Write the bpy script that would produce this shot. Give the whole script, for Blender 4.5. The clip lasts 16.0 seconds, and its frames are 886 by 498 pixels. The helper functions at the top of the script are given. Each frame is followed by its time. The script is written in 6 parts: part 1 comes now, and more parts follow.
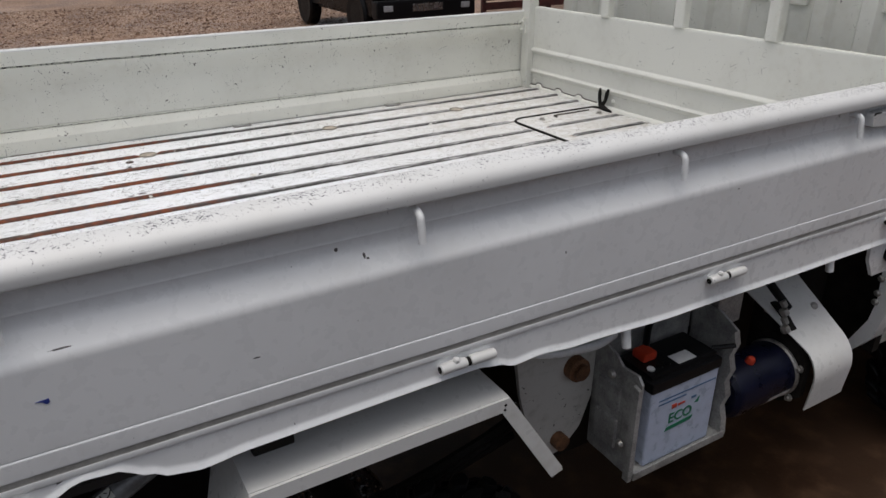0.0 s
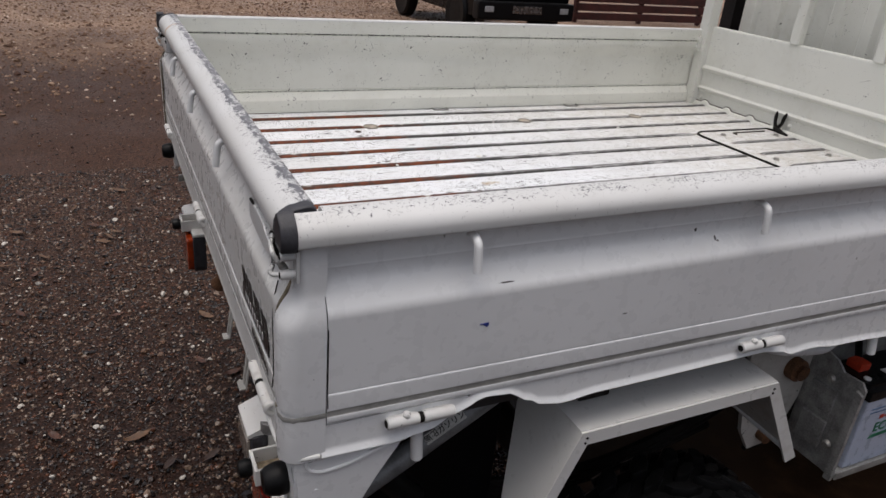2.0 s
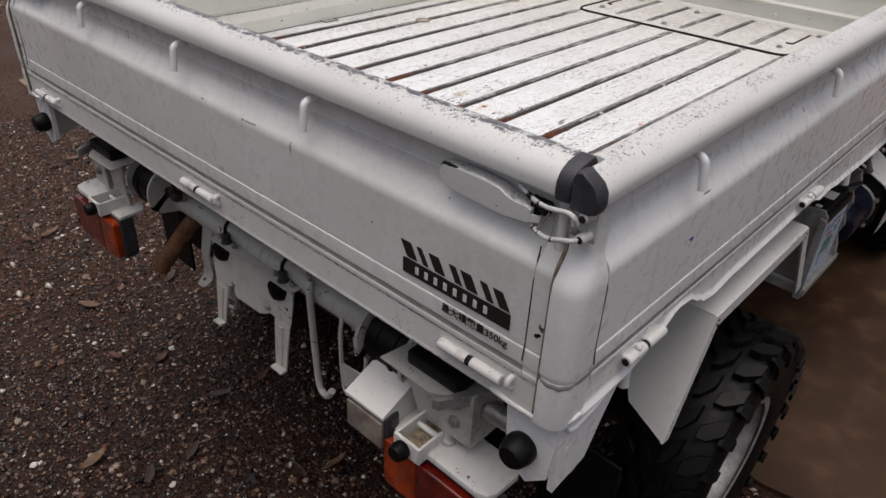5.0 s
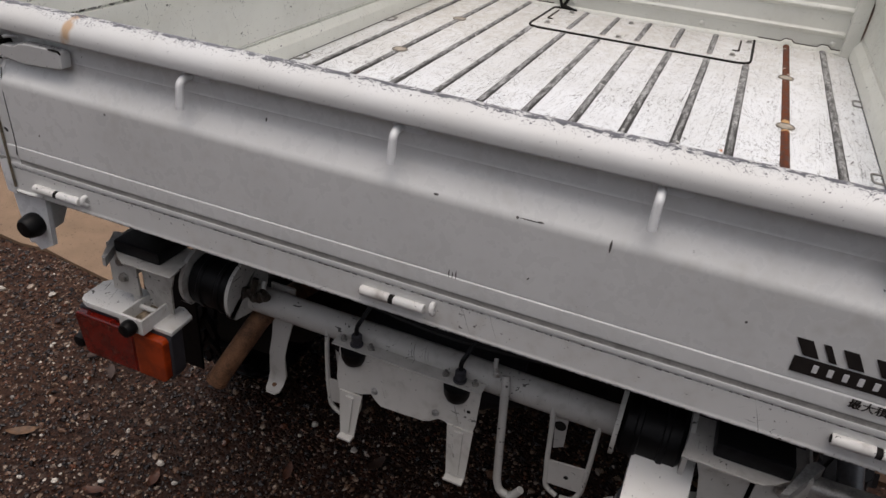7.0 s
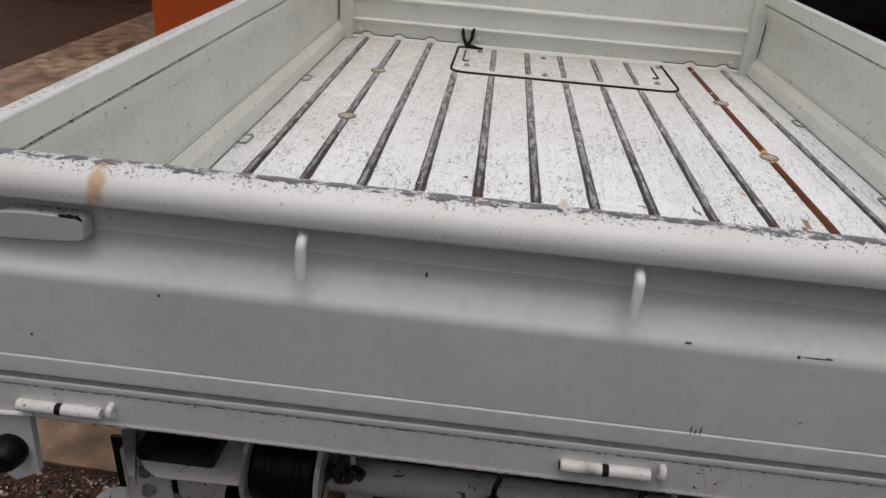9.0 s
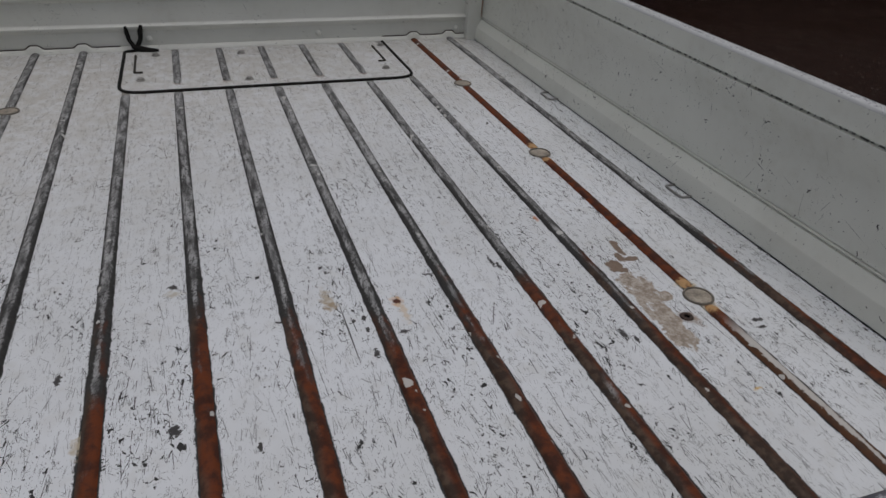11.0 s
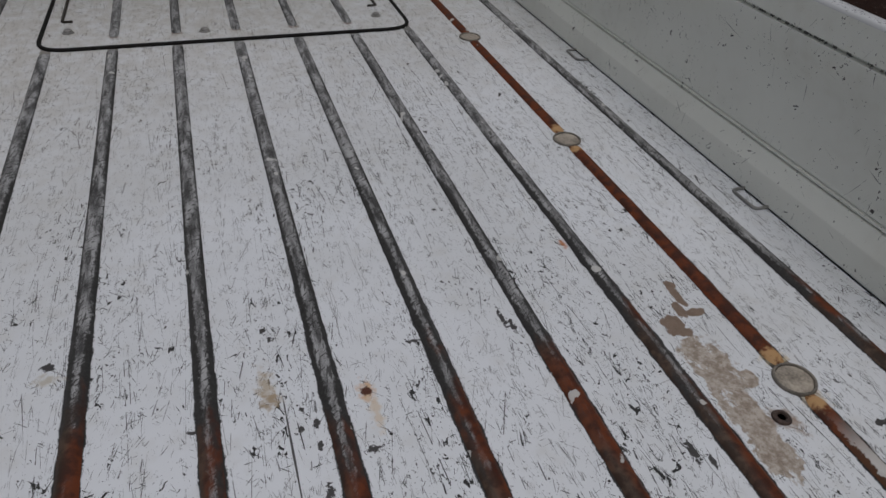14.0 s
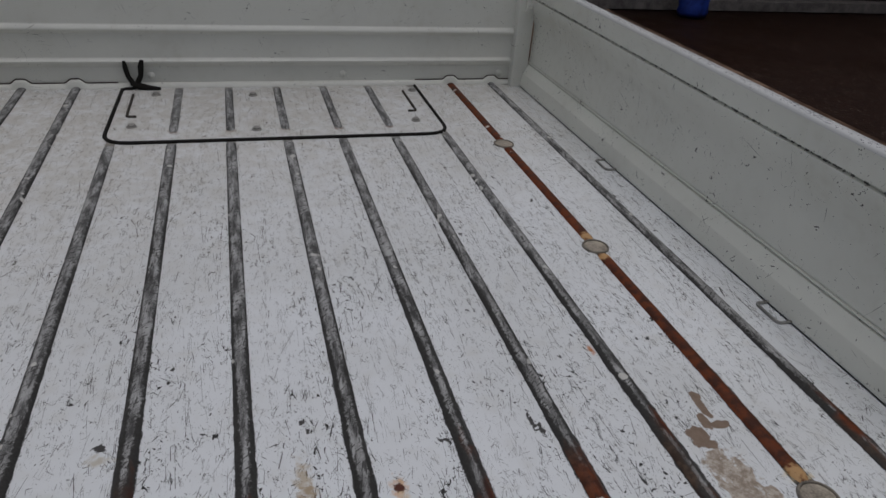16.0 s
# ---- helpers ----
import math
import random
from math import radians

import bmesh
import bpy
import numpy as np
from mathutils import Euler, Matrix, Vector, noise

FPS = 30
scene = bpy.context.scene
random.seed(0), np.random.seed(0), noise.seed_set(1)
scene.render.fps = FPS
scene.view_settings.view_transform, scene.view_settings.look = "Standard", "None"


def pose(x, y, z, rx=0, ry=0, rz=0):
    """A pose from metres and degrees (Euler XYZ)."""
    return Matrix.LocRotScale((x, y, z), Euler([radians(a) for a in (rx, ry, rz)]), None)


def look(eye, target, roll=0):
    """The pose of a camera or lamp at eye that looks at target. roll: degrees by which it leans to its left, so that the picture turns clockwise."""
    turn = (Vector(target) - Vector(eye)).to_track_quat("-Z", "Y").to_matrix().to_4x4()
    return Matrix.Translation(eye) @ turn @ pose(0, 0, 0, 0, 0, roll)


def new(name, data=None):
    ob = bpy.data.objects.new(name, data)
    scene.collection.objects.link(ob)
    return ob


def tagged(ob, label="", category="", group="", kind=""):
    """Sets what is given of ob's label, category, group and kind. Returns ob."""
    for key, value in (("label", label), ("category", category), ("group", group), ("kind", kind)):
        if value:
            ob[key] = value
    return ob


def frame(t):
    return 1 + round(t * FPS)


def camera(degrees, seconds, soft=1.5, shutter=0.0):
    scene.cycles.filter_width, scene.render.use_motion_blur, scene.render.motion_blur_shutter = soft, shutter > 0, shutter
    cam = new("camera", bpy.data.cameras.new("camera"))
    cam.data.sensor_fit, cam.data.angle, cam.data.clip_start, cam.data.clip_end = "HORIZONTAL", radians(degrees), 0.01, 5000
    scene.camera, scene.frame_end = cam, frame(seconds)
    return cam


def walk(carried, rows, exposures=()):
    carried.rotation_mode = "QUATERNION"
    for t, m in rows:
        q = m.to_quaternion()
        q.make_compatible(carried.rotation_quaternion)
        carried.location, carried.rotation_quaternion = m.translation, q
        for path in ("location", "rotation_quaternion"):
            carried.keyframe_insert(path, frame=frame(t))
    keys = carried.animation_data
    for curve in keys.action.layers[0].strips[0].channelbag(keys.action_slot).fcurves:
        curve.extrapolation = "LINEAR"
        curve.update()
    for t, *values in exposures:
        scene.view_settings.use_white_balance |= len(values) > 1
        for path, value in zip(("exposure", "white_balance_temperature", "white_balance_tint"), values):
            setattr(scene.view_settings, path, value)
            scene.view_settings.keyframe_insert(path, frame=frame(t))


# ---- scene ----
cam = camera(64.2, 16.0)
PATH = [
    (0, (0.276, -1.5, 1.501), (1.187, 0.071, 0.664), -0.4),
    (0.5, (0.171, -1.469, 1.517), (1.203, 0.036, 0.699), 0.2),
    (1, (0.021, -1.49, 1.533), (1.055, 0.01, 0.709), 1.0),
    (1.5, (-0.089, -1.506, 1.534), (0.856, 0.048, 0.702), 2.8),
    (2, (-0.186, -1.422, 1.503), (0.63, 0.198, 0.662), 5.2),
    (2.5, (-0.301, -1.234, 1.473), (0.575, 0.316, 0.563), 3.1),
    (2.8, (-0.368, -1.174, 1.471), (0.599, 0.281, 0.497), 3.5),
    (3, (-0.397, -1.148, 1.477), (0.666, 0.22, 0.476), 3.5),
    (3.2, (-0.434, -1.148, 1.489), (0.727, 0.138, 0.489), 2.7),
    (5.3, (-0.562, -0.969, 1.49), (0.743, 0.116, 0.431), 2.2),
    (5.5, (-0.549, -0.883, 1.483), (0.789, 0.161, 0.425), 1.8),
    (6, (-0.57, -0.704, 1.464), (0.815, 0.23, 0.363), 3.2),
    (6.5, (-0.712, -0.519, 1.498), (0.807, 0.247, 0.447), 2.3),
    (7, (-0.778, -0.348, 1.498), (0.825, 0.25, 0.462), 5.2),
    (7.5, (-0.71, -0.126, 1.465), (0.936, 0.28, 0.403), 3.9),
    (8, (-0.68, 0.034, 1.472), (0.97, 0.32, 0.377), 3.3),
    (8.2, (-0.676, 0.097, 1.466), (0.987, 0.363, 0.388), 3.7),
    (10.3, (-0.374, 0.189, 1.554), (1.378, -0.177, 0.662), 2.2),
    (10.5, (-0.307, 0.158, 1.534), (1.39, -0.269, 0.566), 2.1),
    (11, (-0.153, 0.138, 1.503), (1.448, -0.47, 0.47), 3.3),
    (11.5, (-0.006, 0.109, 1.465), (1.388, -0.73, 0.301), 5.9),
    (12, (0.078, 0.04, 1.441), (1.388, -0.777, 0.168), 5.7),
    (12.5, (0.126, -0.005, 1.442), (1.471, -0.767, 0.173), 4.5),
    (13, (0.149, -0.01, 1.438), (1.543, -0.718, 0.191), 5.9),
    (13.5, (0.161, 0.009, 1.44), (1.606, -0.549, 0.175), 4.6),
    (14, (0.16, 0.009, 1.457), (1.66, -0.547, 0.257), 3.6),
    (14.5, (0.156, 0.009, 1.471), (1.69, -0.553, 0.317), 3.6),
    (15, (0.147, 0.013, 1.477), (1.702, -0.569, 0.362), 4.5),
    (15.5, (0.141, 0.025, 1.488), (1.745, -0.553, 0.442), 5.0),
    (16, (0.139, 0.037, 1.497), (1.79, -0.49, 0.498), 4.7),
]
EXPOSURES = [(0, -0.13, 6650, 11), (0.6, -0.23, 6350, 10), (1.5, -0.19, 6450, 11), (2.3, -0.08, 6850, 14), (5.5, -0.08, 6900, 14), (8.2, -0.15, 6850, 14), (10.3, -1.0, 6600, 12), (11.2, -1.36, 6400, 12), (16, -1.4, 6350, 12)]
walk(cam, [(t, look(eye, target, roll)) for t, eye, target, roll in PATH], EXPOSURES)

# ---- light: an overcast sky ----
world = bpy.data.worlds.new("overcast")
scene.world = world
world.use_nodes = True
wt = world.node_tree
wt.nodes.clear()
sky = wt.nodes.new("ShaderNodeTexSky")
sky.sky_type, sky.sun_disc = "NISHITA", False
sky.sun_elevation, sky.sun_rotation = radians(78), radians(250)
sky.air_density, sky.dust_density, sky.ozone_density = 1.0, 4.0, 2.0
bg = wt.nodes.new("ShaderNodeBackground")
bg.inputs["Strength"].default_value = 0.145
wo = wt.nodes.new("ShaderNodeOutputWorld")
grey = wt.nodes.new("ShaderNodeHueSaturation")
grey.inputs["Saturation"].default_value = 0.45
wt.links.new(sky.outputs[0], grey.inputs["Color"])
wt.links.new(grey.outputs[0], bg.inputs[0])
wt.links.new(bg.outputs[0], wo.inputs[0])

sun = bpy.data.lights.new("sun", "SUN")
sun.energy, sun.angle, sun.color = 1.9, radians(60), (1.0, 0.98, 0.96)
sun_ob = new("sun", sun)
sun_ob.matrix_world = look((0.6, 0.4, 10), (0, 0, 0))

# ---- materials ----
def material(name):
    m = bpy.data.materials.new(name)
    m.use_nodes = True
    nt = m.node_tree
    nt.nodes.clear()
    out = nt.nodes.new("ShaderNodeOutputMaterial")
    b = nt.nodes.new("ShaderNodeBsdfPrincipled")
    nt.links.new(b.outputs[0], out.inputs[0])
    return m, nt, b


def put(nt, value, socket):
    """A number, a colour or another node's output into a socket."""
    if isinstance(value, bpy.types.NodeSocket):
        nt.links.new(value, socket)
    elif isinstance(value, (tuple, list)) and socket.type == "RGBA":
        socket.default_value = (*value[:3], 1)
    else:
        socket.default_value = value


def coords(nt, scale=(1, 1, 1), turn=(0, 0, 0), shift=(0, 0, 0), kind="Object"):
    tc = nt.nodes.new("ShaderNodeTexCoord")
    mp = nt.nodes.new("ShaderNodeMapping")
    nt.links.new(tc.outputs[kind], mp.inputs[0])
    mp.inputs["Location"].default_value = shift
    mp.inputs["Rotation"].default_value = [radians(a) for a in turn]
    mp.inputs["Scale"].default_value = scale
    return mp.outputs[0]


def noise_of(nt, vec, scale, detail=4.0, rough=0.55, distort=0.0):
    n = nt.nodes.new("ShaderNodeTexNoise")
    nt.links.new(vec, n.inputs["Vector"])
    n.inputs["Scale"].default_value, n.inputs["Detail"].default_value = scale, detail
    n.inputs["Roughness"].default_value, n.inputs["Distortion"].default_value = rough, distort
    return n.outputs[0]


def ramp(nt, value, low, high, a=0.0, b=1.0):
    r = nt.nodes.new("ShaderNodeMapRange")
    r.interpolation_type = "SMOOTHSTEP"
    put(nt, value, r.inputs[0])
    for i, v in enumerate((low, high, a, b)):
        r.inputs[i + 1].default_value = v
    return r.outputs[0]


def maths(nt, op, a, b=0.0, c=0.0):
    n = nt.nodes.new("ShaderNodeMath")
    n.operation, n.use_clamp = op, False
    for i, v in enumerate((a, b, c)):
        put(nt, v, n.inputs[i])
    return n.outputs[0]


def mix(nt, fac, a, b, blend="MIX"):
    n = nt.nodes.new("ShaderNodeMix")
    n.data_type, n.blend_type, n.clamp_factor = "RGBA", blend, True
    put(nt, fac, n.inputs[0])
    put(nt, a, n.inputs[6])
    put(nt, b, n.inputs[7])
    return n.outputs[2]


def bump(nt, bsdf, height, strength=0.3, dist=0.002):
    n = nt.nodes.new("ShaderNodeBump")
    n.inputs["Strength"].default_value, n.inputs["Distance"].default_value = strength, dist
    put(nt, height, n.inputs["Height"])
    nt.links.new(n.outputs[0], bsdf.inputs["Normal"])


def simple(name, colour, rough=0.5, metal=0.0, vary=0.15, scale=30.0, relief=0.1, spec=0.35):
    """A plain surface with two scales of variation."""
    m, nt, b = material(name)
    v = coords(nt)
    n1, n2 = noise_of(nt, v, scale), noise_of(nt, v, scale * 8, 2)
    dark = tuple(c * (1 - 2 * vary) for c in colour)
    lite = tuple(min(1, c * (1 + vary)) for c in colour)
    put(nt, mix(nt, ramp(nt, maths(nt, "ADD", n1, maths(nt, "MULTIPLY", n2, 0.4)), 0.4, 1.0), dark, lite), b.inputs["Base Color"])
    put(nt, ramp(nt, n1, 0.3, 0.7, max(0, rough - 0.08), min(1, rough + 0.08)), b.inputs["Roughness"])
    b.inputs["Metallic"].default_value = metal
    b.inputs["Specular IOR Level"].default_value = spec
    if relief:
        bump(nt, b, n2, relief, 0.001)
    return m


def streaks(nt, along, across, angle, low, high, plane="xy", shift=(0, 0, 0)):
    """Short thin scratches that run along one direction of a plane."""
    tc = nt.nodes.new("ShaderNodeTexCoord")
    r = nt.nodes.new("ShaderNodeVectorRotate")
    r.rotation_type = "Z_AXIS"
    r.inputs["Angle"].default_value = radians(angle)
    src = tc.outputs["Object"]
    if plane == "xz":
        mp = nt.nodes.new("ShaderNodeMapping")
        mp.inputs["Rotation"].default_value = (radians(-90), 0, 0)
        nt.links.new(src, mp.inputs[0])
        src = mp.outputs[0]
    if plane == "yz":
        mp = nt.nodes.new("ShaderNodeMapping")
        mp.inputs["Rotation"].default_value = (0, radians(90), 0)
        nt.links.new(src, mp.inputs[0])
        src = mp.outputs[0]
    nt.links.new(src, r.inputs["Vector"])
    s = nt.nodes.new("ShaderNodeMapping")
    s.inputs["Scale"].default_value, s.inputs["Location"].default_value = (along, across, along), shift
    nt.links.new(r.outputs[0], s.inputs[0])
    return ramp(nt, noise_of(nt, s.outputs[0], 1.0, 1.5, 0.5, 0.35), low, high)


def painted(name, colour, chips=0.5, rough=0.38, plane="xz", grime=(0.30, 0.27, 0.20), grime_amount=0.25, creases=(), marks=()):
    """White vehicle paint: slightly dirty, with chips down to dark primer and fine scratches."""
    m, nt, b = material(name)
    v = coords(nt)
    big, mid, fine = noise_of(nt, v, 4), noise_of(nt, v, 45, 3), noise_of(nt, v, 420, 2)
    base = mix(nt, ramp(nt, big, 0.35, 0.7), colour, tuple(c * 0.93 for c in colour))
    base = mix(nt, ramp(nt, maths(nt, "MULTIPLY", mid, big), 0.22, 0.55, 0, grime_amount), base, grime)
    spots = noise_of(nt, coords(nt, shift=(3.1, 0.7, 1.9)), 95 if chips > 0.3 else 150, 2, 0.6, 0.8)
    patchy = ramp(nt, noise_of(nt, v, 11, 3), 0.45, 0.62)
    edge = (0.80 if chips > 0.3 else 0.83) - 0.10 * chips
    chip = ramp(nt, maths(nt, "ADD", spots, maths(nt, "MULTIPLY", patchy, 0.06)), edge, edge + 0.015)
    worn = chip
    if chips > 0.2:
        scr = maths(nt, "MULTIPLY", streaks(nt, 24, 420, 62, 0.73, 0.76, plane), patchy)
        scr2 = maths(nt, "MULTIPLY", streaks(nt, 14, 420, -20, 0.72, 0.75, plane, (4, 1, 0)), patchy)
        scr3 = maths(nt, "MULTIPLY", streaks(nt, 28, 420, 96, 0.73, 0.76, plane, (8, 3, 0)), patchy)
        flecks = noise_of(nt, coords(nt, shift=(7.1, 2.7, 4.9)), 330, 2, 0.6)
        worn = maths(nt, "MAXIMUM", maths(nt, "MAXIMUM", chip, scr), maths(nt, "MAXIMUM", scr2, scr3))
        worn = maths(nt, "MAXIMUM", worn, ramp(nt, maths(nt, "ADD", flecks, maths(nt, "MULTIPLY", patchy, 0.05)), 0.75, 0.77))
    if creases:
        # paint rubbed through along the pressed creases
        sep = nt.nodes.new("ShaderNodeSeparateXYZ")
        nt.links.new(v, sep.inputs[0])
        rag = noise_of(nt, v, 130, 4, 0.65)
        for z, half in creases:
            d = maths(nt, "ABSOLUTE", maths(nt, "SUBTRACT", sep.outputs[2], z))
            line = ramp(nt, d, half * 0.3, half, 0.20, 0.0)
            worn = maths(nt, "MAXIMUM", worn, ramp(nt, maths(nt, "ADD", rag, line), 0.68, 0.71, 0, 0.85))
    for cx, cz, rx, rz in marks:
        worn = maths(nt, "MAXIMUM", worn, blob(nt, cx, cz, rx, rz, 0.3, 0.5, plane, 300))
    put(nt, mix(nt, worn, base, (0.055, 0.05, 0.045)), b.inputs["Base Color"])
    put(nt, ramp(nt, mid, 0.3, 0.7, rough - 0.07, rough + 0.1), b.inputs["Roughness"])
    b.inputs["Specular IOR Level"].default_value = 0.45
    bump(nt, b, maths(nt, "SUBTRACT", maths(nt, "MULTIPLY", fine, 0.15), maths(nt, "MULTIPLY", worn, 0.6)), 0.25 if chips > 0.2 else 0.07, 0.0006)
    return m


def blob(nt, cx, cy, rx, ry, soft=0.35, wobble=0.9, plane="xy", fine=55):
    """An uneven spot lying on one plane."""
    ix, iy = {"xy": (0, 1), "xz": (0, 2), "yz": (1, 2)}[plane]
    scale, shift = [0, 0, 0], [0, 0, 0]
    scale[ix], scale[iy], shift[ix], shift[iy] = 1 / rx, 1 / ry, -cx / rx, -cy / ry
    v = coords(nt, scale, (0, 0, 0), shift)
    n = nt.nodes.new("ShaderNodeVectorMath")
    n.operation = "LENGTH"
    nt.links.new(v, n.inputs[0])
    w = maths(nt, "MULTIPLY", maths(nt, "SUBTRACT", noise_of(nt, coords(nt), fine, 4), 0.5), wobble * 2.2)
    return ramp(nt, maths(nt, "ADD", n.outputs[1], w), 1.0 - soft, 1.0 + 0.05, 1.0, 0.0)


def from_bead(nt, v):
    """The distance across the bed from the middle of the nearest bead."""
    sep = nt.nodes.new("ShaderNodeSeparateXYZ")
    nt.links.new(v, sep.inputs[0])
    f = maths(nt, "FLOORED_MODULO", sep.outputs[1], 0.115)
    return maths(nt, "ABSOLUTE", maths(nt, "SUBTRACT", f, 0.0575)), sep


def floor_paint(name, beads=True):
    m, nt, b = material(name)
    v = coords(nt)
    big, mid = noise_of(nt, v, 3.5), noise_of(nt, v, 38, 4)
    base = mix(nt, ramp(nt, big, 0.35, 0.7), (0.735, 0.757, 0.778), (0.655, 0.671, 0.677))
    base = mix(nt, ramp(nt, mid, 0.48, 0.78, 0, 0.26), base, (0.52, 0.50, 0.45))
    sep = nt.nodes.new("ShaderNodeSeparateXYZ")
    nt.links.new(v, sep.inputs[0])
    rear = ramp(nt, sep.outputs[0], 0.3, 1.7, 1.0, 0.35)
    patchy = ramp(nt, noise_of(nt, coords(nt, (1, 1.6, 1)), 9, 4), 0.40, 0.66)
    dense = maths(nt, "MULTIPLY", rear, patchy)
    lines = None
    for along, across, angle, low, off in ((1.4, 900, 2, 0.662, 0), (3, 900, -3, 0.664, 3), (7, 860, 6, 0.668, 7), (12, 860, -8, 0.668, 11), (22, 800, 15, 0.672, 17), (30, 760, -24, 0.676, 23), (40, 680, 38, 0.682, 29), (46, 660, -50, 0.684, 31), (60, 600, 78, 0.688, 37), (5, 800, 24, 0.700, 41)):
        s = streaks(nt, along, across, angle, low + 0.014, low + 0.021, "xy", (off, off * 1.7, 0))
        lines = s if lines is None else maths(nt, "MAXIMUM", lines, s)
    broken = ramp(nt, noise_of(nt, coords(nt, (0.6, 1, 1), shift=(1.3, 5.1, 0)), 100, 3, 0.6), 0.46, 0.53, 0.0, 1.0)
    lines = maths(nt, "MULTIPLY", maths(nt, "MULTIPLY", lines, broken), ramp(nt, dense, 0.04, 0.36, 0.62, 1.0))
    # flakes: curled flecks and a few larger ones in patches
    spots = noise_of(nt, coords(nt, (0.7, 1.2, 1)), 95, 3, 0.65, 0.9)
    chip = ramp(nt, maths(nt, "ADD", spots, maths(nt, "MULTIPLY", dense, 0.095)), 0.700, 0.708)
    specks = noise_of(nt, coords(nt, (0.7, 1, 1), shift=(2.2, 8.1, 0)), 230, 2, 0.6, 1.4)
    chip = maths(nt, "MAXIMUM", chip, ramp(nt, maths(nt, "ADD", specks, maths(nt, "MULTIPLY", dense, 0.075)), 0.728, 0.740))
    dots = noise_of(nt, coords(nt, shift=(6.2, 1.1, 0)), 420, 1, 0.5)
    chip = maths(nt, "MAXIMUM", chip, ramp(nt, maths(nt, "ADD", dots, maths(nt, "MULTIPLY", patchy, 0.03)), 0.765, 0.785))
    worn = maths(nt, "MAXIMUM", lines, chip)
    off, _ = from_bead(nt, v)
    fringe = maths(nt, "ADD", off, maths(nt, "MULTIPLY", maths(nt, "SUBTRACT", noise_of(nt, coords(nt, (0.6, 1, 1)), 75, 3, 0.6), 0.5), 0.007))
    fringe = maths(nt, "ADD", fringe, maths(nt, "MULTIPLY", maths(nt, "SUBTRACT", noise_of(nt, v, 520, 3, 0.6), 0.5), 0.004))
    fringe = maths(nt, "ADD", fringe, ramp(nt, sep.outputs[0], 0.4, 1.1, 0.0, 0.0028))
    bare = maths(nt, "MULTIPLY", ramp(nt, fringe, 0.0114, 0.0126, 1.0, 0.0), ramp(nt, sep.outputs[0], 1.2, 1.9, 1.0, 0.7))
    if beads:
        worn = maths(nt, "MAXIMUM", worn, bare)
    col = mix(nt, worn, base, (0.024, 0.023, 0.022))
    # paint peeled to the yellowed primer beside the plug, with brown curls above it
    def most(shapes, soft, wobble, fine):
        out = None
        for cx, cy, rx, ry in shapes:
            one = blob(nt, cx, cy, rx, ry, soft, wobble, "xy", fine)
            out = one if out is None else maths(nt, "MAXIMUM", out, one)
        return out
    peel = most(((0.560, -0.447, 0.042, 0.026), (0.500, -0.440, 0.060, 0.021), (0.445, -0.437, 0.032, 0.019), (0.530, -0.472, 0.012, 0.012)), 0.10, 0.55, 95)
    islands = ramp(nt, noise_of(nt, coords(nt, (0.6, 1, 1), shift=(4, 4, 0)), 75, 5, 0.7), 0.58, 0.62, 1.0, 0.12)
    peel = maths(nt, "MULTIPLY", peel, islands)
    pits = ramp(nt, noise_of(nt, v, 330, 4, 0.7), 0.60, 0.68, 0.0, 0.75)
    peel_col = mix(nt, ramp(nt, noise_of(nt, v, 120, 5, 0.75), 0.36, 0.64), (0.27, 0.215, 0.165), (0.50, 0.445, 0.385))
    peel_col = mix(nt, pits, peel_col, (0.14, 0.105, 0.08))
    col = mix(nt, peel, col, peel_col)
    flake = most(((0.620, -0.441, 0.017, 0.014), (0.608, -0.447, 0.008, 0.010), (0.642, -0.462, 0.014, 0.007), (0.666, -0.473, 0.022, 0.0055), (0.684, -0.476, 0.007, 0.007), (0.633, -0.478, 0.007, 0.012)), 0.12, 0.55, 110)
    col = mix(nt, flake, col, mix(nt, noise_of(nt, v, 120, 3), (0.15, 0.10, 0.068), (0.27, 0.20, 0.15)))
    for cx, cy, rx, ry, c in ((0.648, 0.002, 0.034, 0.012, (0.46, 0.38, 0.27)), (0.630, 0.000, 0.014, 0.012, (0.36, 0.27, 0.17)), (0.714, 0.200, 0.010, 0.016, (0.50, 0.46, 0.38)), (0.618, -0.091, 0.018, 0.010, (0.62, 0.33, 0.11)), (0.592, -0.094, 0.034, 0.008, (0.66, 0.56, 0.44)),
                              (0.327, -0.466, 0.004, 0.009, (0.62, 0.38, 0.06)), (0.792, -0.387, 0.012, 0.006, (0.50, 0.16, 0.03)), (0.546, -0.518, 0.016, 0.018, (0.64, 0.54, 0.36)), (0.486, -0.520, 0.016, 0.019, (0.66, 0.59, 0.47)), (0.470, -0.478, 0.022, 0.010, (0.34, 0.26, 0.20)), (0.477, -0.469, 0.016, 0.014, (0.30, 0.22, 0.17)),
                              (0.486, 0.520, 0.018, 0.022, (0.60, 0.52, 0.40)), (0.545, 0.518, 0.016, 0.018, (0.62, 0.55, 0.43)), (0.455, 0.30, 0.020, 0.010, (0.50, 0.42, 0.30))):
        col = mix(nt, maths(nt, "MULTIPLY", blob(nt, cx, cy, rx, ry, 0.9, 1.1, "xy", 130), 0.85), col, c)
    col = mix(nt, blob(nt, 0.619, -0.091, 0.0068, 0.0062, 0.3, 0.7, "xy", 190), col, (0.085, 0.022, 0.008))
